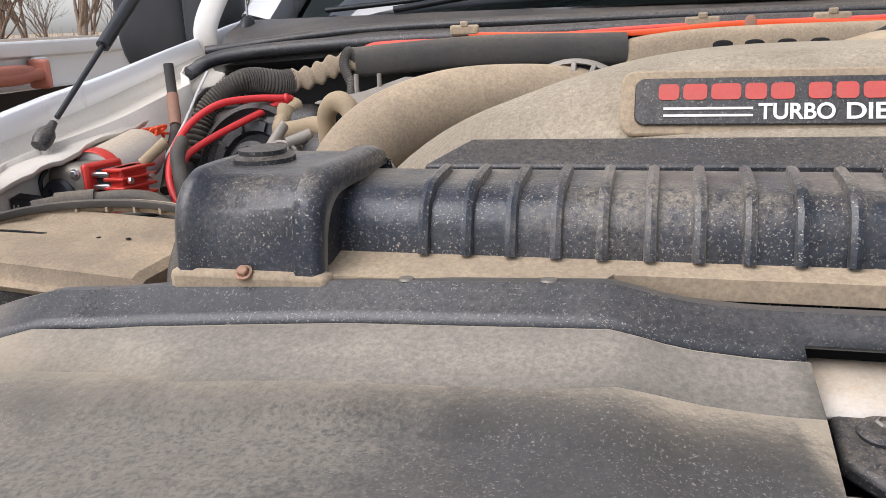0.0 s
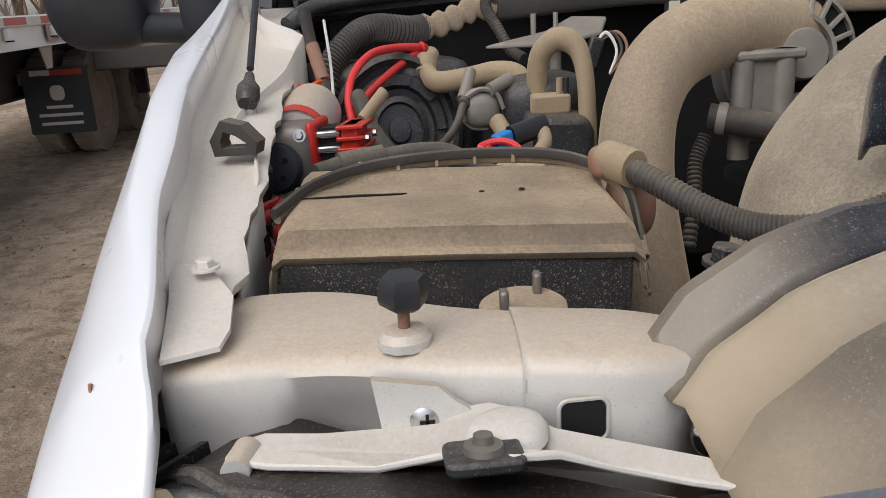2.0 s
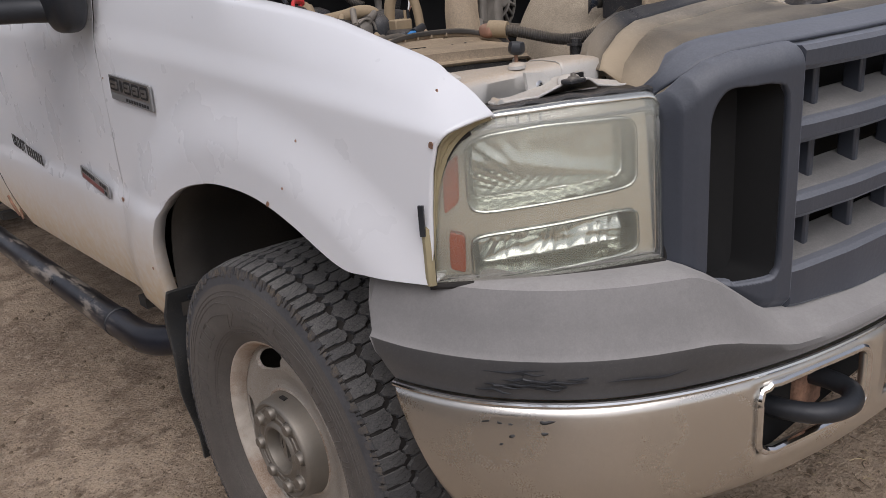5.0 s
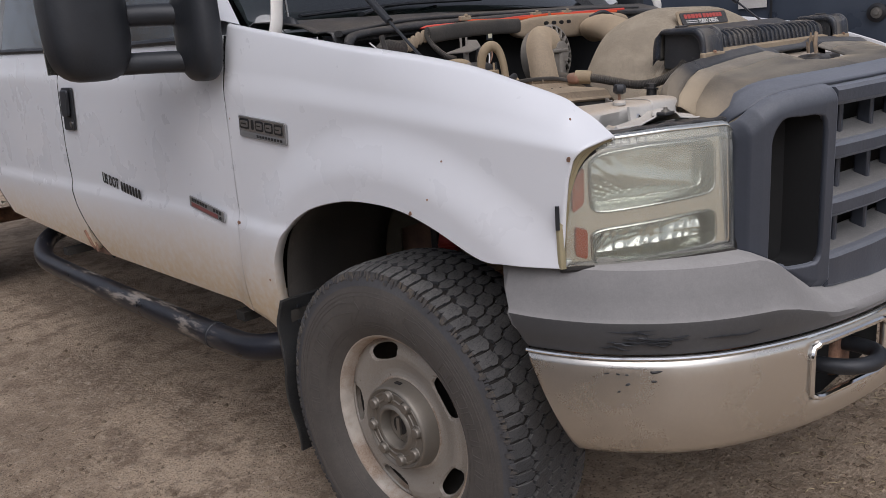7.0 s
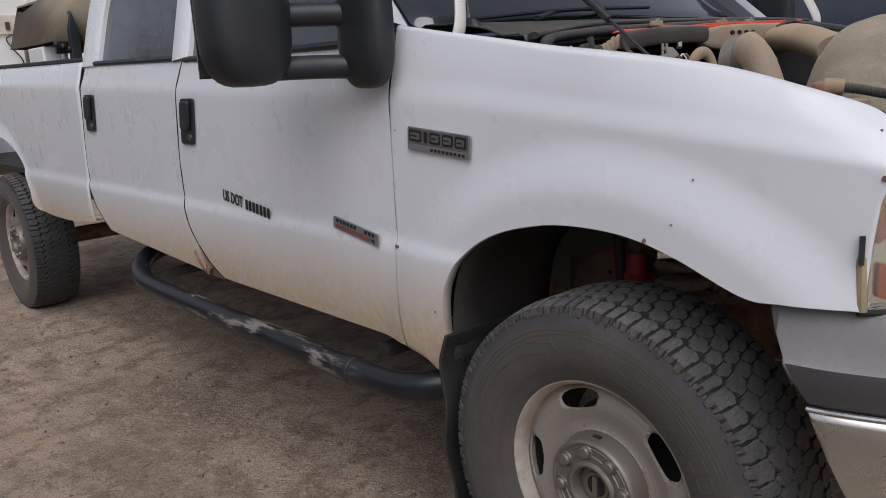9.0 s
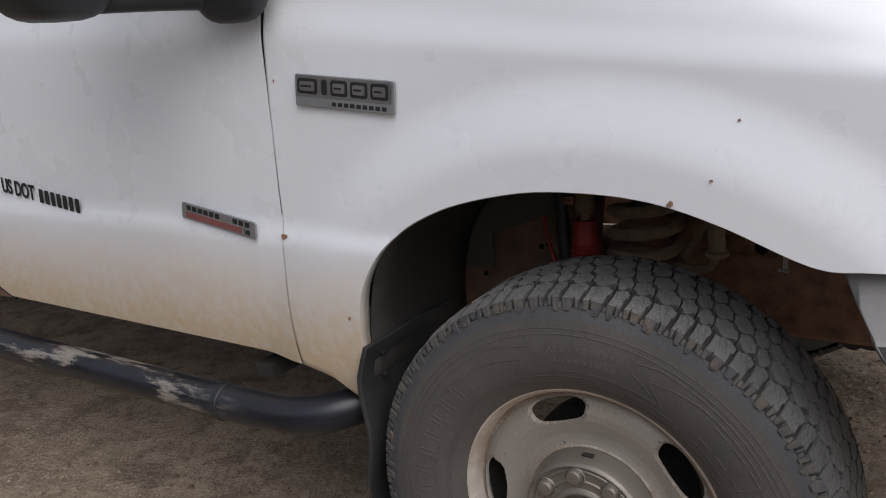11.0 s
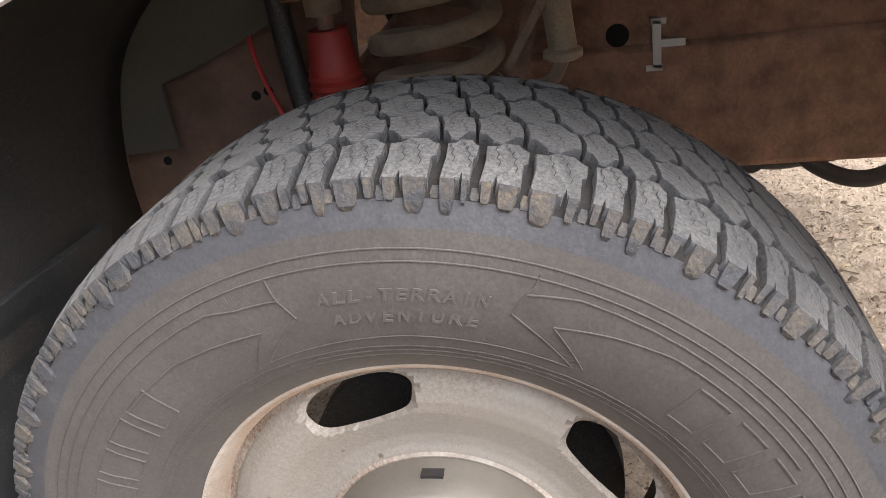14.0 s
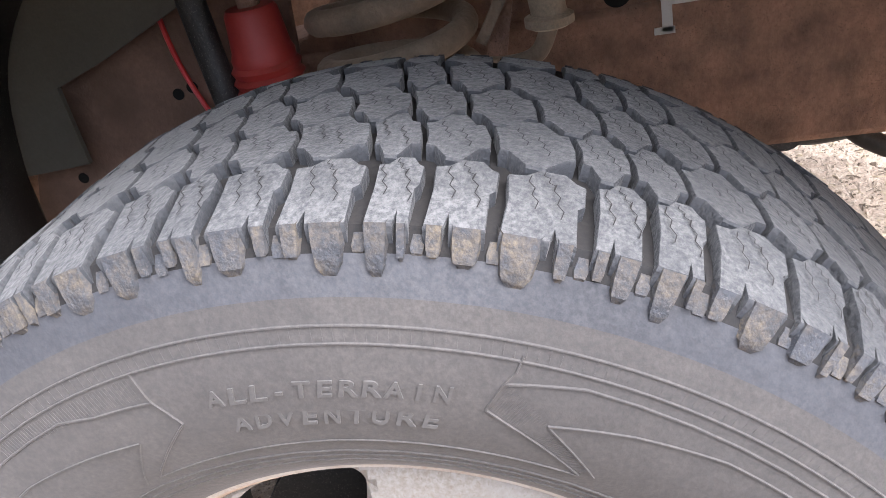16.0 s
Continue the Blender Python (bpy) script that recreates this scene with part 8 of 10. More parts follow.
    part("housing", lathe([(0.105, -0.10), (0.105, -0.02), (0.100, -0.006), (0.092, 0.0), (0.086, -0.010), (0.078, -0.014), (0.074, -0.006), (0.060, -0.006), (0.056, -0.016), (0.046, -0.018), (0.044, 0.004), (0.036, 0.008), (0.034, 0.0), (0.018, 0.0), (0.016, 0.008), (0, 0.010)], m, 48), "black_dusty", b, sharp=30)
    for k in range(10):
        a = 2 * math.pi * k / 10
        part("housing_rib", box((0, 0, 0), (0.014, 0.004, 0.008)), "black_dusty", b).matrix_basis = m @ Matrix.Rotation(a, 4, 'Z') @ pose(0.067, 0, -0.003)
    part("housing_box", box((-0.80, 0.38, 1.17), (0.24, 0.16, 0.24)), "black_dusty", b, bevel=0.02)
    part("housing_shelf", prism([Vector((-0.68, 0.20, 1.10)), Vector((-0.60, 0.20, 1.10)), Vector((-0.60, 0.20, 1.22)), Vector((-0.66, 0.20, 1.215))], (0, 0.16, 0)), "black_dusty", b, bevel=0.006)
    bk = group("cowl_bracket", "grey bracket with studs below the cowl")
    part("bracket_plate", prism([Vector(p) for p in ((-0.672, 0.25, 1.306), (-0.585, 0.25, 1.319), (-0.530, 0.30, 1.334), (-0.473, 0.30, 1.331), (-0.490, 0.27, 1.314), (-0.576, 0.24, 1.305))], (0, 0, -0.006)), "alloy", bk, bevel=0.002)
    for x, y in ((-0.60, 0.255), (-0.565, 0.265)):
        part("bracket_stud", cyl((x, y, 1.30), (x, y, 1.340), 0.004, seg=8), "alloy", bk)
    part("bracket_post", cyl((-0.565, 0.27, 1.22), (-0.565, 0.27, 1.31), 0.010), "alloy", bk)
    part("plug", box((-0.505, 0.265, 1.288), (0.022, 0.02, 0.04), (0, 20, 0)), "black_dusty", bk, bevel=0.003)
    for k in range(3):
        part("plug_wire", tube([(-0.50, 0.265, 1.30), (-0.485 + 0.008 * k, 0.26, 1.312), (-0.472 + 0.008 * k, 0.25, 1.29), (-0.485, 0.24, 1.262)], 0.0024, n=20, seg=6), ("white_ink", "hose", "brown")[k], bk)
    part("pale_clip", box((-0.3434, 0.392, 1.338), (0.016, 0.006, 0.014)), "yellow", truck, "small pale clip on the firewall", bevel=0.001)
    part("clip_frame", box((-0.3434, 0.398, 1.337), (0.026, 0.006, 0.022)), "black", truck)


pipes()


def battery():
    g = group("battery", "tan-dusted battery with a strapped lid")
    part("case", box((-0.716, -0.232, 1.095), (0.274, 0.192, 0.20), (0, 2, -3)), "case", g, "speckled black case", bevel=0.004)
    rows = []
    for y, z in ((-0.338, 1.182), (-0.340, 1.187), (-0.336, 1.190), (-0.332, 1.190), (-0.330, 1.193), (-0.328, 1.204), (-0.32, 1.207), (-0.25, 1.209), (-0.215, 1.211), (-0.207, 1.216), (-0.19, 1.218), (-0.165, 1.212), (-0.145, 1.200), (-0.14, 1.17)):
        e = 0.004 if z > 1.195 else 0.0
        rows.append([(x, y + 0.0015 * noise.noise((x * 20, y * 20, 1)) - 0.056 * (x + 0.572), z - k + 0.004 - 0.034 * (x + 0.572)) for x, k in ((-0.860 + e, 0.03), (-0.858 + e, 0.006), (-0.850 + e, 0.0), (-0.72, -0.001), (-0.582 - e, 0.0), (-0.574 - e, 0.006), (-0.572 - e, 0.03))])
    part("lid", grid(rows), "lid_tan", g, "lid under a crust of tan dust", sharp=30, solid=0.003)
    part("lid_slit", prism([Vector(p) for p in ((-0.845, -0.246, 1.2225), (-0.76, -0.244, 1.2198), (-0.755, -0.2415, 1.2197), (-0.80, -0.2405, 1.2212))], (0, 0, 0.0012)), "void", g)
    for x in (-0.69, -0.655):
        part("lid_dimple", lathe([(0.003, 0), (0.002, 0.001), (0, 0.001)], pose(x, -0.243, 1.2175), 8), "void", g)
    for k, (dz, dy, r) in enumerate(((0.012, 0.0, 0.0045), (0.016, -0.010, 0.003))):
        part("strap", tube([(-0.862, -0.270 + dy, 1.205 + dz), (-0.835, -0.214 + dy, 1.214 + dz), (-0.785, -0.181 + dy, 1.220 + dz), (-0.71, -0.167 + dy, 1.222 + dz), (-0.633, -0.178 + dy, 1.220 + dz), (-0.59, -0.200 + dy, 1.213 + dz), (-0.566, -0.248 + dy, 1.20 + dz), (-0.562, -0.30, 1.17)], r, n=60, seg=8, flat=1.6), "tan" if k == 0 else "hose", g, "dusty retaining strap")
    for u in np.linspace(-0.80, -0.62, 6):
        part("strap_tooth", box((u, -0.170 - 0.15 * abs(u + 0.71), 1.233), (0.003, 0.014, 0.008)), "tan", g)
    part("cable", tube([(-0.845, -0.160, 1.225), (-0.813, -0.135, 1.229), (-0.786, -0.125, 1.229), (-0.753, -0.115, 1.231), (-0.719, -0.105, 1.227), (-0.684, -0.11, 1.209), (-0.65, -0.12, 1.20)], 0.0105, n=50), "hose", g, "dusty battery cable")
    part("cable_sleeve", cyl((-0.825, -0.142, 1.228), (-0.783, -0.124, 1.230), 0.0135), "hose", g)
    part("terminal", box((-0.845, -0.165, 1.210), (0.04, 0.02, 0.012), (0, 0, 10)), "alloy", g, bevel=0.002)
    part("terminal_plate", box((-0.60, -0.165, 1.214), (0.05, 0.03, 0.012), (0, 6, -15)), "alloy", g, bevel=0.003)
    part("dust_flap", prism([Vector(p) for p in ((-0.69, -0.12, 1.205), (-0.655, -0.10, 1.222), (-0.62, -0.11, 1.222), (-0.61, -0.15, 1.207))], (0, 0, -0.004)), "tan", g)
    part("red_boot", superblob((-0.578, -0.228, 1.232), (0.015, 0.022, 0.013), 2.6), "brown", g, "faded red terminal boot")
    part("brown_cover", superblob((-0.553, -0.225, 1.195), (0.022, 0.035, 0.028), 2.6), "brown", g)
    part("conduit", tube([(-0.572, -0.245, 1.234), (-0.553, -0.29, 1.228), (-0.530, -0.33, 1.221), (-0.508, -0.36, 1.219), (-0.487, -0.385, 1.224), (-0.462, -0.41, 1.236), (-0.435, -0.435, 1.254), (-0.415, -0.445, 1.272)], lambda s: 0.0105 + 0.002 * sstep(0.72, 0.8, s), ribs=64, depth=0.16, seg=14), "hose", g, "corrugated dusty cable conduit")
    part("conduit_cuff", tube([(-0.578, -0.232, 1.235), (-0.57, -0.25, 1.234), (-0.562, -0.268, 1.232)], 0.0155, n=10), "tan_hose", g)
    part("far_battery", box((0.716, -0.235, 1.09), (0.270, 0.185, 0.22)), "black_dusty", truck, "second dusty black battery", bevel=0.006)
    w = group("washer_bottle", "washer bottle filler with a tan cap")
    part("filler_neck", cyl((-0.676, -0.395, 1.05), (-0.676, -0.395, 1.176), 0.026), "black_dusty", w)
    part("filler_cap", lathe([(0.029, -0.004), (0.0305, 0.002), (0.030, 0.006), (0.027, 0.008), (0, 0.009)], pose(-0.676, -0.395, 1.176), 32), "tan", w, "round tan cap")
    for dx, dy in ((0.012, 0.014), (-0.014, -0.012)):
        part("cap_tab", box((-0.676 + dx, -0.395 + dy, 1.190), (0.006, 0.010, 0.016)), "hub", w, bevel=0.002)
    c = group("connector", "black connector with a blue collar and red wires")
    part("connector_body", cyl((-0.650, -0.036, 1.2295), (-0.612, -0.015, 1.237), 0.0115), "black", c)
    part("connector_collar", box((-0.659, -0.043, 1.227), (0.020, 0.016, 0.018), (0, -12, 30)), "blue", c, "blue connector collar", bevel=0.002)
    part("red_lead", tube([(-0.625, -0.10, 1.203), (-0.633, -0.09, 1.213), (-0.649, -0.066, 1.227), (-0.668, -0.055, 1.229), (-0.685, -0.056, 1.224), (-0.676, -0.064, 1.219), (-0.70, -0.08, 1.207), (-0.715, -0.085, 1.20)], 0.0035, n=60, seg=8), "red_wire", c, "red lead")
    part("red_lead", tube([(-0.663, -0.046, 1.226), (-0.672, -0.052, 1.226), (-0.68, -0.06, 1.221), (-0.705, -0.075, 1.210)], 0.003, n=30, seg=8), "red_wire", c)
    part("tan_lead", tube([(-0.615, -0.018, 1.235), (-0.612, -0.035, 1.222), (-0.622, -0.05, 1.21), (-0.608, -0.065, 1.206), (-0.585, -0.06, 1.203)], 0.008, n=30), "tan_hose", c)


battery()


def compressor():
    g = group("air_compressor", "small red and grey air compressor on the apron")
    part("motor", lathe([(0, 0), (0.030, 0), (0.034, 0.004), (0.034, 0.10), (0.030, 0.112), (0.018, 0.118), (0, 0.118)], aim((-0.900, 0.025, 1.232), (-0.05, 1, 0.18)), 28), "silver", g, "grey cylindrical motor")
    part("motor_band", lathe([(0.0345, -0.008), (0.0355, -0.006), (0.0355, 0.008), (0.0345, 0.010)], aim((-0.900, 0.030, 1.233), (-0.05, 1, 0.18)), 28), "red", g, "red motor band")
    part("gear_case", superblob((-0.895, -0.005, 1.222), (0.031, 0.034, 0.034), 4.5), "hub", g, "grey gear case")
    part("gear_frame", box((-0.868, 0.0, 1.224), (0.010, 0.070, 0.066)), "red", g, "red end frame", bevel=0.006)
    m = aim((-0.902, -0.038, 1.214), (-0.05, -1, 0.2))
    part("gear_cap", lathe([(0.025, 0), (0.0255, 0.008), (0.022, 0.013), (0.020, 0.0135), (0, 0.0135)], m, 28), "black", g, "black round cap")
    for k in range(4):
        a = k * math.pi / 2 + 0.6
        part("cap_hole", cyl((0, 0, 0.012), (0, 0, 0.0145), 0.003, seg=8), "void", g).matrix_basis = m @ pose(0.012 * math.cos(a), 0.012 * math.sin(a), 0)
    for z in (1.198, 1.213, 1.228, 1.243):
        part("cylinder_rod", box((-0.853, 0.0, z), (0.030, 0.052, 0.007)), "steel", g, "bare cylinder fin", bevel=0.002)
    part("cylinder_core", box((-0.853, 0.0, 1.221), (0.030, 0.036, 0.055)), "void", g)
    part("head", box((-0.828, 0.0, 1.221), (0.020, 0.05, 0.06)), "red", g, "red cylinder head", bevel=0.003)
    for k in range(6):
        part("head_fin", box((-0.826, 0.0, 1.194 + 0.011 * k), (0.030, 0.066, 0.004)), "red", g, bevel=0.001)
    for y in (-0.02, 0.02):
        part("head_bolt", cyl((-0.812, y, 1.236), (-0.807, y, 1.236), 0.004, seg=6), "steel", g)
    part("brass_fitting", cyl((-0.822, 0.02, 1.25), (-0.800, 0.045, 1.275), 0.007, seg=10), "tan_hose", g)
    for k, p in enumerate(((-0.925, -0.02, 1.245), (-0.878, -0.037, 1.245), (-0.874, -0.034, 1.192))):
        bolt_head(p, (0, -1, 0.2), 0.0045, g)
    rnd = random.Random(3)
    for k in range(6):
        pts = [(-0.918 + rnd.uniform(-0.018, 0.018), 0.175 + rnd.uniform(-0.02, 0.02), 1.262 + rnd.uniform(-0.008, 0.018)) for _ in range(5)]
        part("orange_coil", tube(pts, 0.0022, n=40, seg=6), "orange_wire", g)
    part("hook_wire", tube([(-0.925, -0.03, 1.25), (-0.93, -0.04, 1.235), (-0.928, -0.035, 1.205), (-0.92, -0.02, 1.185)], 0.003, n=20, seg=6), "black", g)
    r = group("relay", "black relay with bundled leads")
    part("relay_case", box((-0.915, -0.088, 1.212), (0.030, 0.026, 0.030), (6, 8, 12)), "black", r, bevel=0.003)
    part("relay_tab", box((-0.912, -0.094, 1.192), (0.02, 0.02, 0.012), (0, 0, 12)), "black", r)
    for k in range(4):
        part("relay_mark", box((-0.921 + 0.003 * k, -0.1025, 1.216 - 0.003 * (k % 2)), (0.0015, 0.001, 0.006), (6, 8, 12)), "white_ink", r)
    for k in range(5):
        pts = [(-0.905 + rnd.uniform(-0.01, 0.03), -0.10 - 0.03 * j + rnd.uniform(-0.012, 0.012), 1.19 - 0.012 * j + rnd.uniform(-0.012, 0.012)) for j in range(5)]
        part("red_bundle_wire", tube(pts, 0.0035, n=40, seg=6), "red_wire" if k < 4 else "hose", r)
    part("red_plug", box((-0.878, -0.185, 1.178), (0.012, 0.03, 0.018), (0, 0, 15)), "red_wire", r, bevel=0.003)
    w = group("red_cable", "red cable tied in a loop")
    part("cable_run", tube([(-0.752, 0.345, 1.302), (-0.764, 0.328, 1.304), (-0.806, 0.29, 1.307), (-0.84, 0.24, 1.303), (-0.862, 0.19, 1.281), (-0.863, 0.14, 1.25), (-0.845, 0.10, 1.22), (-0.811, 0.07, 1.190), (-0.766, 0.05, 1.178)], 0.0052, n=70, seg=10), "red_wire", w)
    part("cable_run", tube([(-0.755, 0.34, 1.299), (-0.770, 0.325, 1.298), (-0.813, 0.28, 1.278), (-0.844, 0.22, 1.259), (-0.858, 0.17, 1.242), (-0.850, 0.13, 1.225)], 0.0052, n=50, seg=10), "red_wire", w)
    part("cable_tie", lathe([(0.007, -0.004), (0.0085, 0), (0.007, 0.004)], aim((-0.763, 0.33, 1.303), (0.6, 0.5, 0)), 14), "red_wire", w)


compressor()


def cowl():
    g = group("cowl", "dusty black plastic cowl below the windshield")
    rows = []
    for x in np.linspace(-0.90, 0.90, 61):
        e = sstep(0.55, 0.93, abs(x))
        bow = 0.05 * (1 - (x / 0.9) ** 2)
        rows.append([(x, 0.60 - bow * 0.3, 1.30), (x, 0.475 - bow * 0.25, 1.352 - 0.012 * e), (x, 0.468 - bow * 0.25, 1.360 - 0.012 * e), (x, 0.472 - bow * 0.25, 1.388 - 0.014 * e), (x, 0.480 - bow * 0.25, 1.394 - 0.014 * e), (x, 0.50 - bow * 0.2, 1.390 - 0.01 * e),
                     (x, 0.52 - bow * 0.2, 1.402 - 0.004 * e), (x, 0.56 - bow * 0.4, 1.415), (x, 0.605 - bow * 1.4, 1.418), (x, 0.64 - bow * 1.6, 1.40)])
    part("cowl_panel", grid(rows), "black_dusty", g, sharp=30, solid=0.004)
    part("cowl_seal", tube([(-0.93, 0.42, 1.34), (-0.85, 0.452, 1.365), (-0.6, 0.458, 1.378), (-0.3, 0.452, 1.384), (0, 0.448, 1.388), (0.3, 0.452, 1.384), (0.6, 0.458, 1.378), (0.9, 0.45, 1.36)], 0.011, n=80), "black_dusty", g, "rubber hood seal")
    part("cowl_ridge", tube([(-0.90, 0.46, 1.372), (-0.6, 0.478, 1.396), (-0.2, 0.47, 1.40), (0.2, 0.47, 1.40), (0.6, 0.478, 1.396)], 0.008, n=60), "black_dusty", g)
    st = group("tie_strap", "faded red straps tied along the cowl")
    part("strap_run", tube([(-0.60, 0.455, 1.372), (-0.544, 0.440, 1.376), (-0.34, 0.430, 1.378), (-0.164, 0.428, 1.386), (0.125, 0.428, 1.389), (0.4, 0.43, 1.392)], 0.0065, n=60, flat=0.6), "strap", st)
    part("strap_run", tube([(-0.423, 0.428, 1.384), (-0.205, 0.422, 1.380), (-0.041, 0.42, 1.388), (0.124, 0.42, 1.384), (0.35, 0.425, 1.386)], 0.004, n=50), "orange_wire", st)
    part("strap_knot", superblob((-0.04, 0.418, 1.388), (0.008, 0.006, 0.010), 2), "brown", st)
    for x in (-0.43, -0.10, 0.06):
        part("strap_clip", box((x, 0.430, 1.391), (0.045, 0.016, 0.014)), "tan", st, bevel=0.003)
        part("clip_notch", box((x, 0.425, 1.399), (0.012, 0.012, 0.008)), "tan", st, bevel=0.002)
    h = group("heater_case", "tan dusty heater case with four slots")
    part("case_body", superblob((0.10, 0.425, 1.350), (0.32, 0.05, 0.036), 3.2), "tan", h)
    for x in (-0.075, -0.035, 0.005, 0.045):
        part("case_slot", superblob((x, 0.378, 1.362), (0.013, 0.006, 0.006), 2.4, 16, 8), "void", h)
    for sd in (-1,):
        w = group("wiper", "black wiper arm on the cowl")
        part("wiper_arm", tube([(sd * 0.60, 0.56, 1.425), (sd * 0.40, 0.60, 1.45), (sd * 0.15, 0.63, 1.46)], 0.006, n=16), "black", w)
        part("wiper_blade", tube([(sd * 0.75, 0.60, 1.43), (sd * 0.40, 0.585, 1.45), (sd * 0.05, 0.575, 1.455)], 0.005, n=20), "black", w)
    an = group("antenna", "thin whip antenna on a black base")
    part("antenna_base", lathe([(0.016, 0), (0.012, 0.012), (0.005, 0.02), (0, 0.02)], pose(-0.88, 0.55, 1.405), 16), "black", an)
    part("antenna_whip", cyl((-0.88, 0.55, 1.42), (-0.885, 0.57, 2.0), 0.0022, seg=6), "steel", an)


cowl()


def settle_bay():
    for ob in bpy.data.objects:
        if ob in before_bay or ob.type != 'MESH':
            continue
        shift = Vector((0.045, 0.10, 0.0)) if ob.parent.name == "alternator" else Vector()
        for v in ob.data.vertices:
            v.co = settle(ob.matrix_basis @ v.co) + shift
        ob.matrix_basis = Matrix()
        ob.data.update()


settle_bay()
# bulkhead coloured near-black to carry the shade of the bay
part("bulkhead", box((0, 0.30, 1.15), (1.60, 0.02, 0.40)), "void", truck, "bulkhead behind the engine, near-black for shade")

# ---- badges and marks on the body side ----
def on_side(y, z, off=0.0):
    return Vector((-(body_x(y, z) + off), y, z))


def plate_on_side(name, y0, z0, y1, z1, h, parent, material, off=0.004, thick=0.005, r=0.004):
    """A flat plate whose lower edge runs from (y0, z0) to (y1, z1)."""
    a, b = on_side(y0, z0, off), on_side(y1, z1, off)
    u = (b - a).normalized()
    v = (Vector((0, 0, 1)) - u * u.z).normalized()
    n = u.cross(v)
    if n.x > 0:
        n = -n
    w = (b - a).length
    m = Matrix((u, v, u.cross(v))).transposed().to_4x4()
    m.translation = (a + b) / 2 + v * h / 2
    if (m.to_3x3() @ Vector((0, 0, 1))).x > 0:
        m = m @ Matrix.Rotation(math.pi, 4, 'Y')
    o = [m @ p for p in rounded(w, h, r)]
    ob = part(name, prism(o, m.to_3x3() @ Vector((0, 0, thick))), material, parent, bevel=0.0012)
    return ob, m, w


def badges():
    f = group("fender_badge", "grey fender badge with chrome and dark bars")
    ob, m, w = plate_on_side("badge_plate", 0.532, 1.127, 0.322, 1.108, 0.056, f, "badge")
    part("badge_face", prism([m @ (p + Vector((0, 0.008, 0.005))) for p in rounded(w - 0.010, 0.036, 0.005)], m.to_3x3() @ Vector((0, 0, 0.0008))), "steel", f, "bright chromed face")
    for x, bw in ((-0.077, 0.044), (-0.040, 0.012), (-0.008, 0.036), (0.034, 0.036), (0.076, 0.036)):
        part("badge_shape", prism([m @ (p + Vector((x, 0.008, 0.0058))) for p in rounded(bw, 0.027, 0.005)], m.to_3x3() @ Vector((0, 0, 0.0006))), "ink", f)
        if bw > 0.02:
            part("badge_shape_face", prism([m @ (p + Vector((x, 0.008, 0.0064))) for p in rounded(bw - 0.011, 0.0165, 0.0035)], m.to_3x3() @ Vector((0, 0, 0.0012))), "steel", f)
            part("badge_slot", prism([m @ (p + Vector((x - 0.002, 0.008, 0.0076))) for p in rounded(bw - 0.020, 0.0035, 0.001)], m.to_3x3() @ Vector((0, 0, 0.0004))), "ink", f)
    for x in np.linspace(-0.02, 0.085, 9):
        part("badge_small_bar", prism([m @ (p + Vector((x, -0.020, 0.005))) for p in rounded(0.009, 0.007, 0.001)], m.to_3x3() @ Vector((0, 0, 0.0006))), "ink", f)
    d = group("door_badge", "grey door badge with a red band")
    ob, m, w = plate_on_side("badge_plate", 0.880, 0.897, 0.668, 0.868, 0.034, d, "badge")
    part("badge_band", prism([m @ (p + Vector((-0.012, -0.007, 0.005))) for p in rounded(w - 0.05, 0.012, 0.001)], m.to_3x3() @ Vector((0, 0, 0.0006))), "maroon", d)
    for k, x in enumerate(np.linspace(-0.085, 0.085, 11)):
        if k not in (6, 7):
            part("badge_bar", prism([m @ (p + Vector((x, 0.008, 0.005))) for p in rounded(0.012, 0.010, 0.001)], m.to_3x3() @ Vector((0, 0, 0.0006))), "ink", d)
    part("badge_words", letters("V8", 0.014, m @ pose(0.085, -0.008, 0.0058), 0.0003), "ink", d)
    # lettering on the door: the words stand, the number is bars
    a, b = on_side(1.545, 0.918, 0.0025), on_side(1.215, 0.881, 0.0025)
    t = group("door_lettering", "black stick-on lettering")
    u = (b - a).normalized()
    v = (Vector((0, 0, 1)) - u * u.z).normalized()
    m = Matrix((u, v, u.cross(v))).transposed().to_4x4()
    m.translation = a
    if (m.to_3x3() @ Vector((0, 0, 1))).x > 0:
        m = m @ Matrix.Diagonal((1, 1, -1, 1))
    part("words", letters("US DOT", 0.052, m @ pose(0.071, 0.017, 0.0), 0.0006, width=0.138), "ink", t)
    for k in range(7):
        part("number_bar", prism([m @ Vector((0.168 + 0.0235 * k + p.x, 0.017 + p.y, 0)) for p in rounded(0.015, 0.034, 0.003)], m.to_3x3() @ Vector((0, 0, 0.0008))), "ink", t)
    # chips and dents in the paint
    for y, z, r in ((-0.529, 1.116, 0.006), (-0.507, 1.185, 0.004), (0.601, 0.877, 0.011), (-0.145, 0.985, 0.007), (0.448, 0.735, 0.004), (-0.20, 1.02, 0.003), (0.585, 1.17, 0.003), (-0.23, 1.10, 0.003)):
        p = on_side(y, z, 0.0012)
        o = []
        rnd = random.Random(int(abs(y) * 1e4))
        for k in range(9):
            a = 2 * math.pi * k / 9
            rr = r * rnd.uniform(0.4, 1.0)
            o.append(p + Vector((0, rr * math.cos(a), rr * math.sin(a))))
        part("paint_chip", prism(o, (-0.0012, 0, 0)), "rust", truck)
    part("door_edge_rust", tube([on_side(1.80, 0.625, 0.001), on_side(1.815, 0.66, 0.002), on_side(1.83, 0.70, 0.001)], 0.007, n=14), "rust", truck, "rusted torn door edge")


badges()

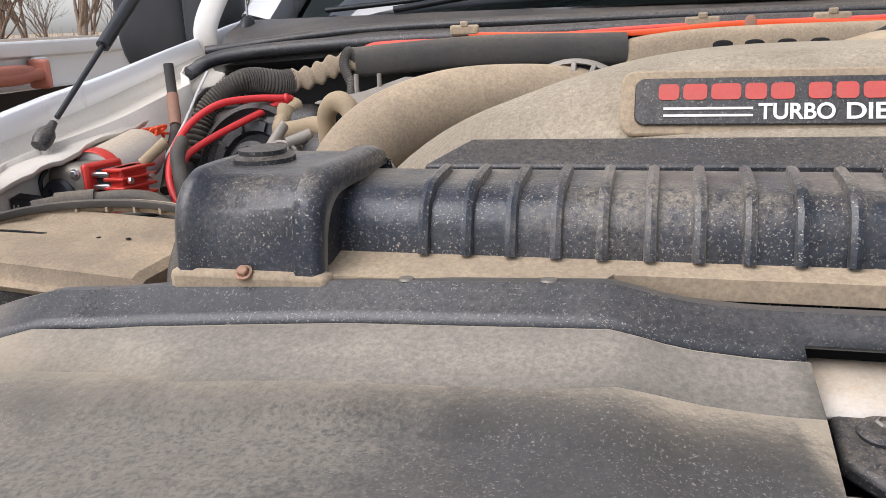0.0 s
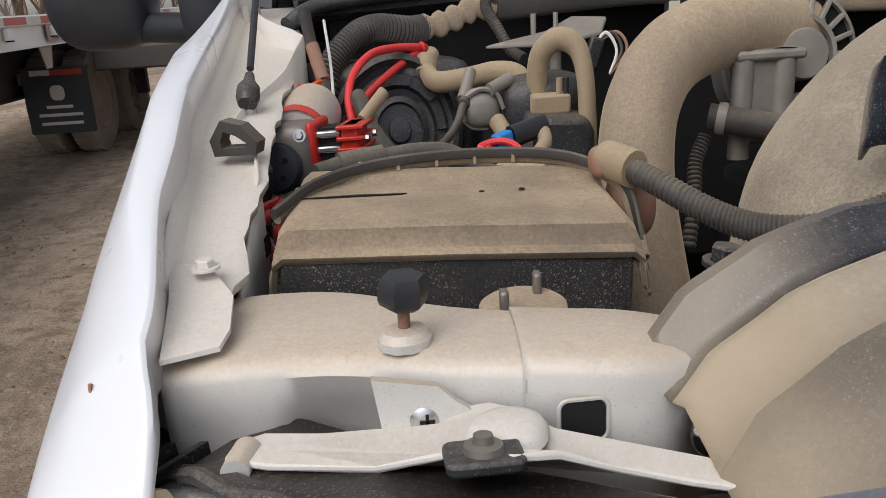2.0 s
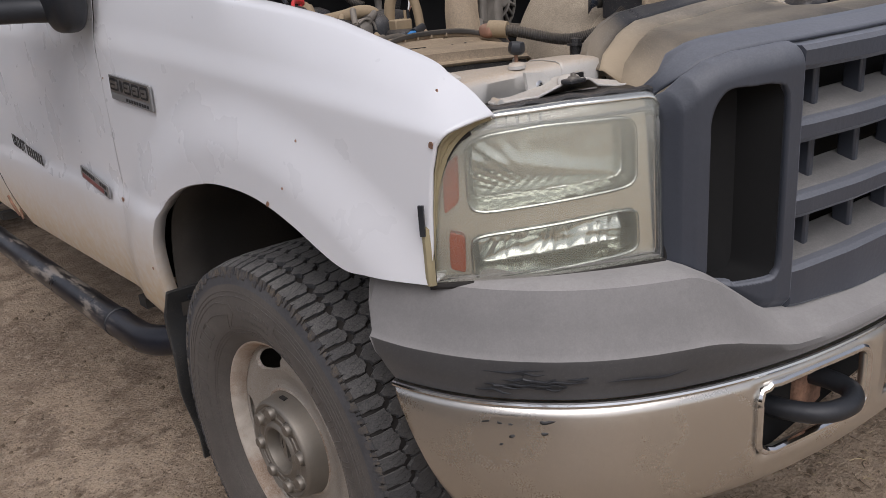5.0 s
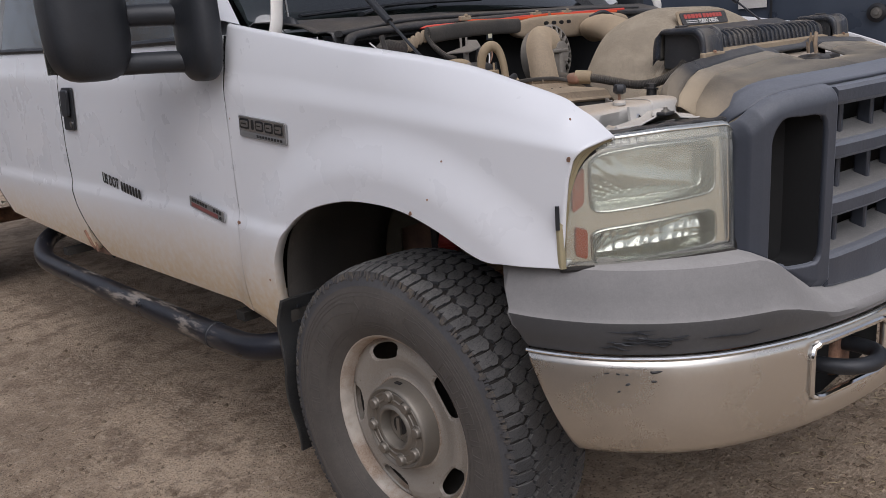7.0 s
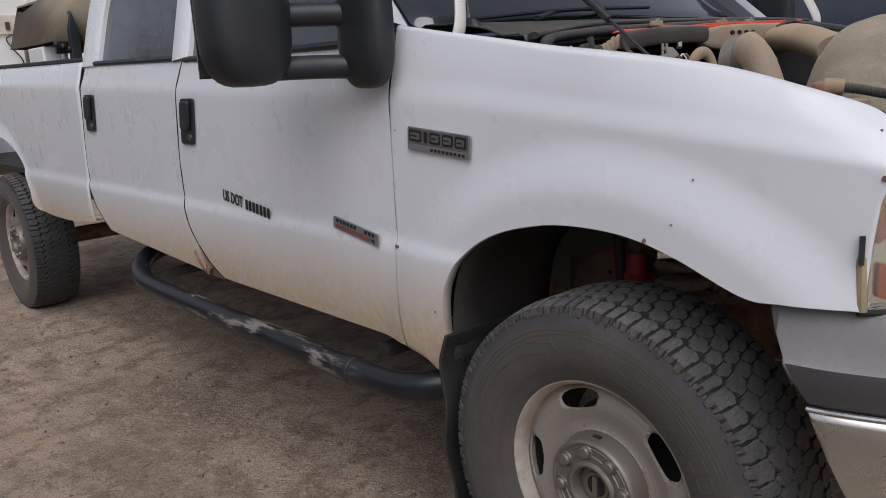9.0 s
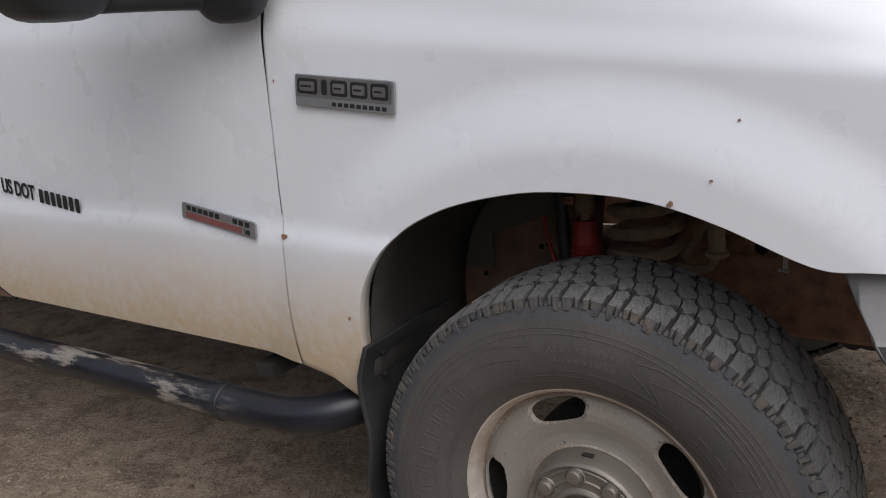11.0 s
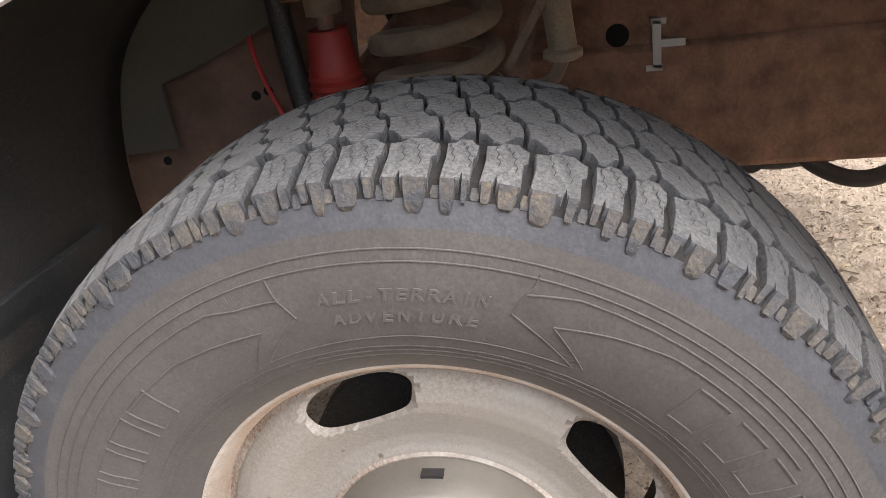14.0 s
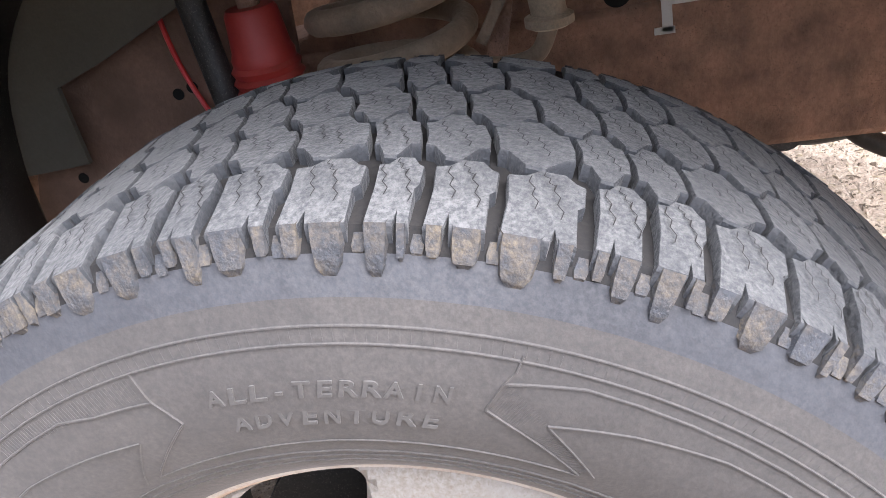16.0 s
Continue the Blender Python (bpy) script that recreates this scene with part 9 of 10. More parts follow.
# ---- the yard around the truck ----
def flatbed():
    """A flatbed trailer parked beside the truck, coupled to a tractor of which the rear wheels and flaps show."""
    g = thing("flatbed_trailer", (0, 0, 0), "weathered white flatbed trailer with red and white tape along its rail", "trailer")
    X, Y0, Y1 = -3.3, -4.2, 11.4
    sec = [(0.0, 1.135), (0.004, 1.13), (0.02, 1.13), (0.02, 1.285), (0.0, 1.292), (-0.022, 1.298), (-0.026, 1.305), (-0.026, 1.362), (-0.018, 1.372), (0.10, 1.372)]
    part("side_rail", grid([[(X - dx, y, z + 0.004 * noise.noise((y * 0.6, 4, 0))) for dx, z in sec] for y in np.linspace(Y0, Y1, 60)]), "trailer_white", g, "chalky white side rail", sharp=30, solid=0.006)
    part("deck", box((X - 1.27, (Y0 + Y1) / 2, 1.35), (2.34, Y1 - Y0, 0.03)), "deck_wood", g, "grey deck planks")
    part("far_rail", box((X - 2.46, (Y0 + Y1) / 2, 1.25), (0.04, Y1 - Y0, 0.24)), "trailer_white", g)
    for x in (X - 0.78, X - 1.68):
        o = [(Y0, 0.72), (8.9, 0.62), (9.7, 0.95), (Y1, 1.0), (Y1, 1.33), (Y0, 1.33)]
        part("main_beam", prism([Vector((x, y, z)) for y, z in o], (-0.02, 0, 0)), "trailer_dark", g, "dark steel main beam")
        part("beam_flange", prism([Vector((x + 0.07, y, z)) for y, z in ((Y0, 0.72), (8.9, 0.62), (9.7, 0.95), (9.7, 0.93), (8.9, 0.60), (Y0, 0.70))], (-0.16, 0, 0)), "trailer_dark", g)
    for y in np.arange(Y0 + 0.4, Y1, 0.66):
        part("cross_member", box((X - 1.25, y, 1.24), (2.3, 0.05, 0.10)), "trailer_dark", g)
        part("gusset", prism([Vector((X - 0.03, y + 0.12, 1.13)), Vector((X - 0.03, y + 0.12, 1.30)), Vector((X - 0.55, y + 0.12, 1.13))], (0, 0.012, 0)), "trailer_dark", g)
    for y in np.arange(2.76 - 0.87 * 7, Y1, 0.87):
        part("stake_pocket", box((X + 0.022, y, 1.245), (0.04, 0.085, 0.085)), "trailer_white", g, bevel=0.006)
        part("pocket_gap", box((X + 0.022, y, 1.197), (0.034, 0.075, 0.010)), "void", g)
    for k, y in enumerate(np.arange(4.82, Y1 - 0.4, 0.70)):
        part("red_tape", box((X + 0.0265, y, 1.333), (0.003, 0.40, 0.055)), "tape_red", g)
        part("white_tape", box((X + 0.0263, y + 0.35, 1.333), (0.003, 0.29, 0.055)), "tape_white", g)
    part("marker_light", box((X + 0.028, 6.83, 1.230), (0.02, 0.24, 0.09)), "lamp_orange", g, "orange marker light", bevel=0.006)
    part("marker_plate", prism([Vector((X + 0.008, 6.40 + p.x, 1.235 + p.y)) for p in rounded(0.52, 0.15, 0.03)], (0.008, 0, 0)), "rust_pale", g, "flaking rusty plate")
    part("tie_ring", lathe([(0.034, 0), (0.056, 0.004), (0.056, 0.016), (0.034, 0.02)], aim((X + 0.016, 6.33, 1.235), (1, 0, 0)), 24), "rust", g, "rusty tie-down ring")
    part("ring_hole", cyl((X + 0.015, 6.33, 1.235), (X + 0.022, 6.33, 1.235), 0.034), "void", g)
    part("winch_body", superblob((X + 0.06, 2.46, 1.21), (0.055, 0.22, 0.050), 3), "rust_red", g, "faded red strap winch")
    part("winch_drum", cyl((X + 0.085, 2.26, 1.20), (X + 0.085, 2.72, 1.205), 0.032), "rust_red", g)
    for y in (2.24, 2.70):
        part("winch_end", box((X + 0.07, y, 1.205), (0.13, 0.035, 0.15)), "rust_red", g, bevel=0.02)
    # pale gussets, the light on their faces put into the colour
    for y, z in ((3.80, 1.04), (6.05, 1.04)):
        part("white_gusset", prism([Vector((X - 0.04, y, 1.14)), Vector((X - 0.04, y + 0.30, 1.14)), Vector((X - 0.06, y + 0.27, z - 0.1)), Vector((X - 0.06, y + 0.15, z - 0.1))], (-0.01, 0, 0)), "rust_pale", g)
    part("yellow_tag", box((X - 0.72, 7.38, 0.79), (0.01, 0.34, 0.11)), "cloth", g, "faded tag on the beam")
    # things lying on the deck edge
    for k, (y, ln, zz) in enumerate(((2.0, 0.5, 1.40),)):
        part("deck_timber", box((X - 0.28 - 0.1 * k, y, zz - 0.005), (0.10, ln, 0.05), (0, 0, 4 * k)), "deck_wood", g, bevel=0.006)
    # landing leg with its brace and foot
    leg = group("landing_leg", "dusty steel landing leg with a sand shoe", g)
    lx, ly = X - 0.08, 9.1
    part("leg_tube", box((lx, ly, 0.80), (0.13, 0.13, 0.75)), "trailer_dark", leg, bevel=0.008)
    part("leg_inner", box((lx, ly, 0.42), (0.10, 0.10, 0.40)), "rust_pale", leg, bevel=0.006)
    part("leg_shoe", prism([Vector((lx + p.x, ly + p.y, 0.19)) for p in rounded(0.30, 0.30, 0.03)], (0, 0, 0.035)), "rust_pale", leg, bevel=0.01)
    part("leg_brace", cyl((lx, ly, 0.50), (lx - 0.2, ly - 0.75, 0.95), 0.025), "trailer_dark", leg)
    part("leg_brace", cyl((lx, ly + 0.05, 0.50), (lx - 0.9, ly + 0.05, 1.1), 0.025), "trailer_dark", leg)
    # rear bogie
    for y in (1.05, 2.35):
        for x in (X - 0.22, X - 0.52):
            w = group("trailer_wheel", "dusty dual trailer wheel", g)
            truck_tyre(w, (x, y, 0.50))
    part("bogie_axle", cyl((X - 0.2, 2.35, 0.5), (X - 2.3, 2.35, 0.5), 0.06), "rust", g)


def truck_tyre(w, c):
    m = aim(c, (1, 0, 0))
    part("tyre", lathe([(0.29, -0.11), (0.31, -0.125), (0.40, -0.13), (0.47, -0.125), (0.505, -0.10), (0.512, -0.05), (0.514, 0), (0.512, 0.05), (0.505, 0.10), (0.47, 0.125), (0.40, 0.13), (0.31, 0.125), (0.29, 0.11)], m, 48), "tyre_dust", w, "dust-caked ribbed tyre")
    bm = bmesh.new()
    for k in range(44):
        a = 2 * math.pi * k / 44
        for s in (-1, 1):
            box((0, 0, 0), (0.016, 0.044, 0.09), None, bm)
            bmesh.ops.transform(bm, matrix=m @ Matrix.Rotation(a, 4, 'Z') @ pose(0.510, 0, s * 0.058), verts=bm.verts[-8:])
    part("tread", bm, "tyre_dust", w)
    part("rim", lathe([(0.29, 0.10), (0.285, 0.115), (0.27, 0.11), (0.25, 0.03), (0.14, 0.0), (0.12, 0.05), (0.09, 0.07), (0, 0.07)], m, 40), "rust_pale", w, "rusty pale rim")


def tractor():
    g = thing("tractor_unit", (0, 0, 0), "rear end of a tractor with printed mud flaps and dual tyres", "truck")
    for x0, x1 in ((-2.36, -1.76), (-3.93, -3.33)):
        f = part("mud_flap", prism([Vector(((x0 + x1) / 2 + p.x, 7.06, 0.585 + p.y)) for p in rounded(x1 - x0, 0.60, 0.02)], (0, 0.012, 0)), "flap_grey", g, "black rubber mud flap with a red and white band")
        part("flap_red", box(((x0 + x1) / 2 + 0.11, 7.056, 0.852), (0.29, 0.004, 0.05)), "tape_red", f)
        part("flap_white", box(((x0 + x1) / 2 - 0.13, 7.056, 0.852), (0.18, 0.004, 0.05)), "tape_white", f)
        part("flap_mark", prism([Vector(((x0 + x1) / 2 + p.x, 7.057, 0.665 + p.y)) for p in rounded(0.13, 0.14, 0.05)], (0, -0.003, 0)), "tape_white", f, "plain pale emblem")
        for k, (w, z) in enumerate(((0.24, 0.535), (0.40, 0.46), (0.38, 0.38))):
            part("flap_bar", box(((x0 + x1) / 2, 7.057, z), (w, 0.004, 0.028)), "tape_white", f)
        part("flap_bracket", cyl(((x0 + x1) / 2 - 0.32, 7.09, 0.885), ((x0 + x1) / 2 + 0.30, 7.09, 0.885), 0.02), "trailer_dark", g)
    for y in (7.75, 9.05):
        for x in (-1.78, -2.12, -3.56, -3.90):
            truck_tyre(group("dual_wheel", "dusty dual tyre on a pale rim", g), (x, y, 0.512))
    part("frame", box((-2.85, 9.0, 0.95), (0.85, 3.8, 0.22)), "trailer_dark", g, "dark chassis frame", bevel=0.02)
    part("fifth_wheel", box((-2.85, 8.4, 1.08), (0.9, 1.0, 0.06)), "trailer_dark", g, bevel=0.02)


for key, args in {"deck_wood": ((0.25, 0.20, 0.15), 0.85), "tape_white": ((0.62, 0.60, 0.56), 0.5), "rust_pale": ((0.42, 0.33, 0.28), 0.75), "rust_red": ((0.42, 0.15, 0.10), 0.7),
                  "tyre_dust": ((0.30, 0.26, 0.21), 0.9), "flap_grey": ((0.04, 0.042, 0.045), 0.6), "hay": ((0.42, 0.33, 0.20), 0.95), "navy_trim": ((0.02, 0.02, 0.022), 0.5), "clod": ((0.17, 0.125, 0.085), 0.95), "stone": ((0.36, 0.28, 0.20), 0.9),
                  "twig": ((0.16, 0.12, 0.08), 0.9), "reed": ((0.45, 0.36, 0.22), 0.9), "cream": ((0.66, 0.60, 0.48), 0.6), "brush": ((0.22, 0.17, 0.12), 0.95)}.items():
    M[key] = mat("yard_" + key, args[0], args[1], var=0.2, scale=3.0, bump=0.15, bscale=60.0)

flatbed()
tractor()


def rear_trailer():
    """A long white box trailer far behind the bed."""
    g = thing("box_trailer", (0, 0, 0), "white panelled box trailer parked behind the truck", "trailer")
    part("body", box((4.6, 15.2, 2.35), (13.0, 2.4, 2.9)), "trailer_white", g, bevel=0.03)
    part("cream_rail", box((4.6, 13.98, 2.38), (13.0, 0.05, 0.30)), "cream", g, "cream rub rail")
    part("roof_rail", box((4.6, 13.985, 3.75), (13.0, 0.05, 0.12)), "trailer_white", g)
    for k in range(11):
        part("panel_seam", box((-1.6 + 1.22 * k, 13.99, 2.35), (0.03, 0.03, 2.86)), "trailer_white", g)
    for x in (1.7, 2.9, 4.2):
        part("rail_clamp", box((x, 13.94, 2.36), (0.06, 0.05, 0.12)), "trailer_dark", g)
    part("vent", box((2.05, 13.985, 1.86), (0.30, 0.03, 0.22)), "hub", g, "grey louvred vent", bevel=0.005)
    for k in range(5):
        part("vent_slat", box((2.05, 13.965, 1.78 + 0.04 * k), (0.26, 0.02, 0.015), (30, 0, 0)), "trailer_dark", g)
    part("cable", tube([(1.75, 13.96, 2.22), (1.65, 13.95, 2.15), (1.72, 13.95, 2.0), (1.85, 13.95, 1.8), (1.86, 13.95, 1.5)], 0.012, n=20, seg=6), "trailer_dark", g)
    for x in (-0.8, 0.4, 8.6, 9.8):
        truck_tyre(group("trailer_wheel", "dusty trailer wheel", g), (x, 14.4, 0.5))
    part("undercarriage", box((4.6, 15.2, 0.8), (12.5, 0.8, 0.3)), "trailer_dark", g)


rear_trailer()


def bed_load():
    """What stands in the cargo bed: a tan hopper, its frame and a black post."""
    g = thing("spreader_hopper", (0, 0, 0), "tan sheet metal hopper on a light frame in the bed", "hopper")
    top = [(-0.93, 3.26, 1.83), (0.62, 3.26, 1.83), (0.62, 4.5, 1.83), (-0.93, 4.5, 1.83)]
    low = [(-0.80, 3.35, 1.50), (0.25, 3.55, 1.50), (0.25, 4.1, 1.50), (-0.80, 4.1, 1.50)]
    low[0], top[0] = (-0.915, 3.30, 1.545), (-0.72, 3.30, 1.80)
    top[3], low[3] = (-0.72, 4.5, 1.80), (-0.90, 4.1, 1.545)
    part("hopper_wall", grid([top, low], close=True), "cloth", g, "dull tan hopper sides", solid=0.01)
    part("hopper_top", prism([Vector(p) for p in top], (0, 0, 0.012)), "cloth", g)
    for x in (-0.84, -0.45, 0.1):
        part("frame_leg", cyl((x, 3.4, 0.88), (x + 0.02, 3.45, 1.56), 0.016, seg=10), "trailer_white", g, "pale frame tube")
    part("frame_bar", cyl((-0.88, 3.38, 1.50), (0.3, 3.38, 1.50), 0.014, seg=10), "black", g)
    for k in range(4):
        part("latch", superblob((-0.90 + 0.03 * k, 3.30, 1.53 - 0.012 * k), (0.012, 0.015, 0.014), 2.5, 12, 8), "black", g)
    p = thing("steel_post", (0, 0, 0), "black pointed steel post standing in the bed", "post")
    part("post", prism([Vector((x, 3.28, z)) for x, z in ((-0.835, 0.88), (-0.795, 0.88), (-0.79, 1.60), (-0.815, 1.69), (-0.835, 1.60))], (0, 0.05, 0)), "black", p, bevel=0.003)
    b = thing("bed_box", (0, 0, 0), "small white vented box in the bed", "box")
    part("box_case", box((-0.86, 3.62, 1.20), (0.10, 0.25, 0.66)), "trailer_white", b, bevel=0.01)


bed_load()


def parked_van():
    g = thing("parked_truck", (0, 0, 0), "dark navy work truck parked alongside on the dirt", "truck")
    sec = [(2.40, 0.55), (2.36, 0.62), (2.34, 1.0), (2.35, 1.35), (2.40, 1.62), (2.50, 1.72), (3.4, 1.75), (4.2, 1.72), (4.33, 1.55), (4.34, 0.62), (4.3, 0.55)]
    part("body", grid([[(x, y, z) for x, z in sec] for y in np.linspace(-3.4, 2.9, 12)]), "navy", g, sharp=30, solid=0.01)
    part("front_wall", box((3.35, -3.4, 1.12), (1.95, 0.04, 1.1)), "navy", g)
    part("rear_wall", box((3.35, 2.9, 1.12), (1.95, 0.04, 1.1)), "navy", g)
    part("cab", box((3.35, 1.6, 2.0), (1.75, 2.0, 0.6), None, None, 0.85), "navy", g, bevel=0.06)
    part("filler_ring", lathe([(0.030, 0), (0.046, 0.004), (0.046, 0.012), (0.030, 0.018)], aim((2.342, FILL[0], FILL[1]), (-1, 0, 0)), 28), "navy_trim", g, "black round filler ring")
    part("filler_cap", lathe([(0.030, 0.0), (0.028, 0.012), (0.014, 0.014), (0.012, 0.02), (0, 0.02)], aim((2.342, FILL[0], FILL[1]), (-1, 0, 0)), 24), "hub", g, "grey filler cap")
    part("sticker", box((2.338, FILL[0] + 0.64, FILL[1] + 0.095), (0.004, 0.16, 0.06)), "tape_white", g, "white sticker")
    part("door_seam", box((2.337, 0.55, 1.2), (0.004, 0.012, 0.8)), "navy_trim", g)
    part("trim_line", box((2.338, -0.3, 1.08), (0.006, 6.0, 0.03)), "navy_trim", g)
    for y in (-2.3, 1.9):
        w = group("road_wheel", "dusty tyre with a plain rim", g)
        m = aim((2.50, y, 0.40), (-1, 0, 0))
        part("tyre", lathe([(0.24, -0.12), (0.38, -0.12), (0.40, -0.09), (0.402, 0.0), (0.40, 0.09), (0.38, 0.12), (0.25, 0.12)], m, 40), "tyre", w)
        part("rim", lathe([(0.25, 0.11), (0.23, 0.06), (0.08, 0.05), (0.07, 0.09), (0, 0.09)], m, 32), "hub", w)


FILL = (0.015, 1.301)
parked_van()


# ---- trees ----
def bare_tree(seed, height, spread=1.0, twigs=4):
    """Trunk and limbs as two meshes: a tapered trunk, forking limbs and many fine twigs."""
    rnd = random.Random(seed)
    V = {"trunk": ([], []), "crown": ([], [])}

    def limb(kind, p, d, ln, r, seg):
        vs, fs = V[kind]
        n = 4
        q, rows = Vector(p), []
        dd = Vector(d).normalized()
        out = []
        for i in range(n + 1):
            a = dd.orthogonal().normalized()
            b = dd.cross(a)
            k = r * (1 - 0.45 * i / n)
            rows.append(len(vs))
            vs.extend(tuple(q + (a * math.cos(2 * math.pi * j / seg) + b * math.sin(2 * math.pi * j / seg)) * k) for j in range(seg))
            out.append((q.copy(), dd.copy(), k))
            q = q + dd * (ln / n)
            dd = (dd + Vector((rnd.uniform(-1, 1), rnd.uniform(-1, 1), rnd.uniform(-0.5, 0.8))) * 0.16).normalized()
        for a, b in zip(rows, rows[1:]):
            fs.extend((a + j, a + (j + 1) % seg, b + (j + 1) % seg, b + j) for j in range(seg))
        return out

    def grow(p, d, ln, r, depth):
        pts = limb("crown", p, d, ln, r, 5 if depth < 2 else 3)
        if depth >= twigs:
            return
        for k in range(rnd.choice((2, 3, 3, 4))):
            q, dd, kr = pts[rnd.randint(2, 4)]
            side = Vector((rnd.uniform(-1, 1), rnd.uniform(-1, 1), rnd.uniform(-0.25, 0.7))) * spread
            grow(q, (dd + side * 0.85).normalized(), ln * rnd.uniform(0.55, 0.78), max(0.004, kr * rnd.uniform(0.5, 0.72)), depth + 1)

    stems = rnd.choice((1, 2, 3))
    for s in range(stems):
        tilt = Vector((rnd.uniform(-0.3, 0.3), rnd.uniform(-0.3, 0.3), 1))
        pts = limb("trunk", (0.2 * s, 0.1 * s, -0.1), tilt, height * 0.38, height * 0.0095, 9)
        for q, dd, kr in pts[2:]:
            for _ in range(2):
                grow(q, (dd + Vector((rnd.uniform(-1, 1), rnd.uniform(-1, 1), rnd.uniform(0, 0.5))) * 0.7).normalized(), height * rnd.uniform(0.16, 0.26), kr * 0.62, 1)
    out = {}
    for kind, (vs, fs) in V.items():
        me = bpy.data.meshes.new(kind)
        me.from_pydata(vs, [], fs)
        me.materials.append(M["bark"])
        for f in me.polygons:
            f.use_smooth = True
        out[kind] = me
    return out


def trees():
    kinds = [bare_tree(s, h, 1.0, 4) for s, h in ((11, 7.5), (23, 9.0), (37, 6.5))]
    rnd = random.Random(5)
    protos = []
    spots = []
    for y in np.arange(-9, 13, 2.1):
        spots.append((-12.5 + rnd.uniform(-2.5, 2.0), y + rnd.uniform(-0.8, 0.8), rnd.uniform(0.8, 1.1)))
    for k in range(16):
        a, d = radians(rnd.uniform(104, 140)), rnd.uniform(16, 23)
        spots.append((d * math.cos(a) - 2, d * math.sin(a), rnd.uniform(0.9, 1.25)))
    for k in range(46):
        a = radians(lerp(100, 172, (k + 0.5) / 46))
        d = rnd.uniform(24, 46)
        spots.append((d * math.cos(a), d * math.sin(a) + 2, rnd.uniform(0.75, 1.2)))
    for k, (x, y, s) in enumerate(spots):
        i = k % 3
        if k < 3:
            t = thing("bare_tree", (0, 0, 0), "leafless grey-brown tree with many fine twigs", "tree", "bare trees round the yard")
            part("trunk", kinds[i]["trunk"], None, t)
            part("crown", kinds[i]["crown"], None, t, "leafless crown of twigs")
            protos.append(t)
            t.matrix_basis = pose(x, y, 0, 0, 0, rnd.uniform(0, 360)) @ Matrix.Scale(s, 4)
        else:
            copy_thing(protos[i], pose(x, y, 0, 0, 0, rnd.uniform(0, 360)) @ Matrix.Scale(s, 4))


trees()


def scrub():
    """A low far belt of dry brush and grass."""
    rnd = random.Random(9)
    vs, fs = [], []
    for k in range(15000):
        a = radians(rnd.uniform(85, 200))
        d = rnd.uniform(20, 60)
        x, y = d * math.cos(a), d * math.sin(a) + 2
        h, w = rnd.uniform(0.25, 1.3) * (0.6 + d / 60), rnd.uniform(0.02, 0.07)
        b = rnd.uniform(0, 6.3)
        n = len(vs)
        lx, ly = rnd.uniform(-0.3, 0.3), rnd.uniform(-0.3, 0.3)
        vs += [(x - w * math.cos(b), y - w * math.sin(b), -0.05), (x + w * math.cos(b), y + w * math.sin(b), -0.05), (x + lx, y + ly, h)]
        fs.append((n, n + 1, n + 2))
    me = bpy.data.meshes.new("dry_brush")
    me.from_pydata(vs, [], fs)
    me.materials.append(M["reed"])
    tagged(new("dry_brush", me), "dry tan grass and brush along the tree line", "brush", kind="stuff")


scrub()


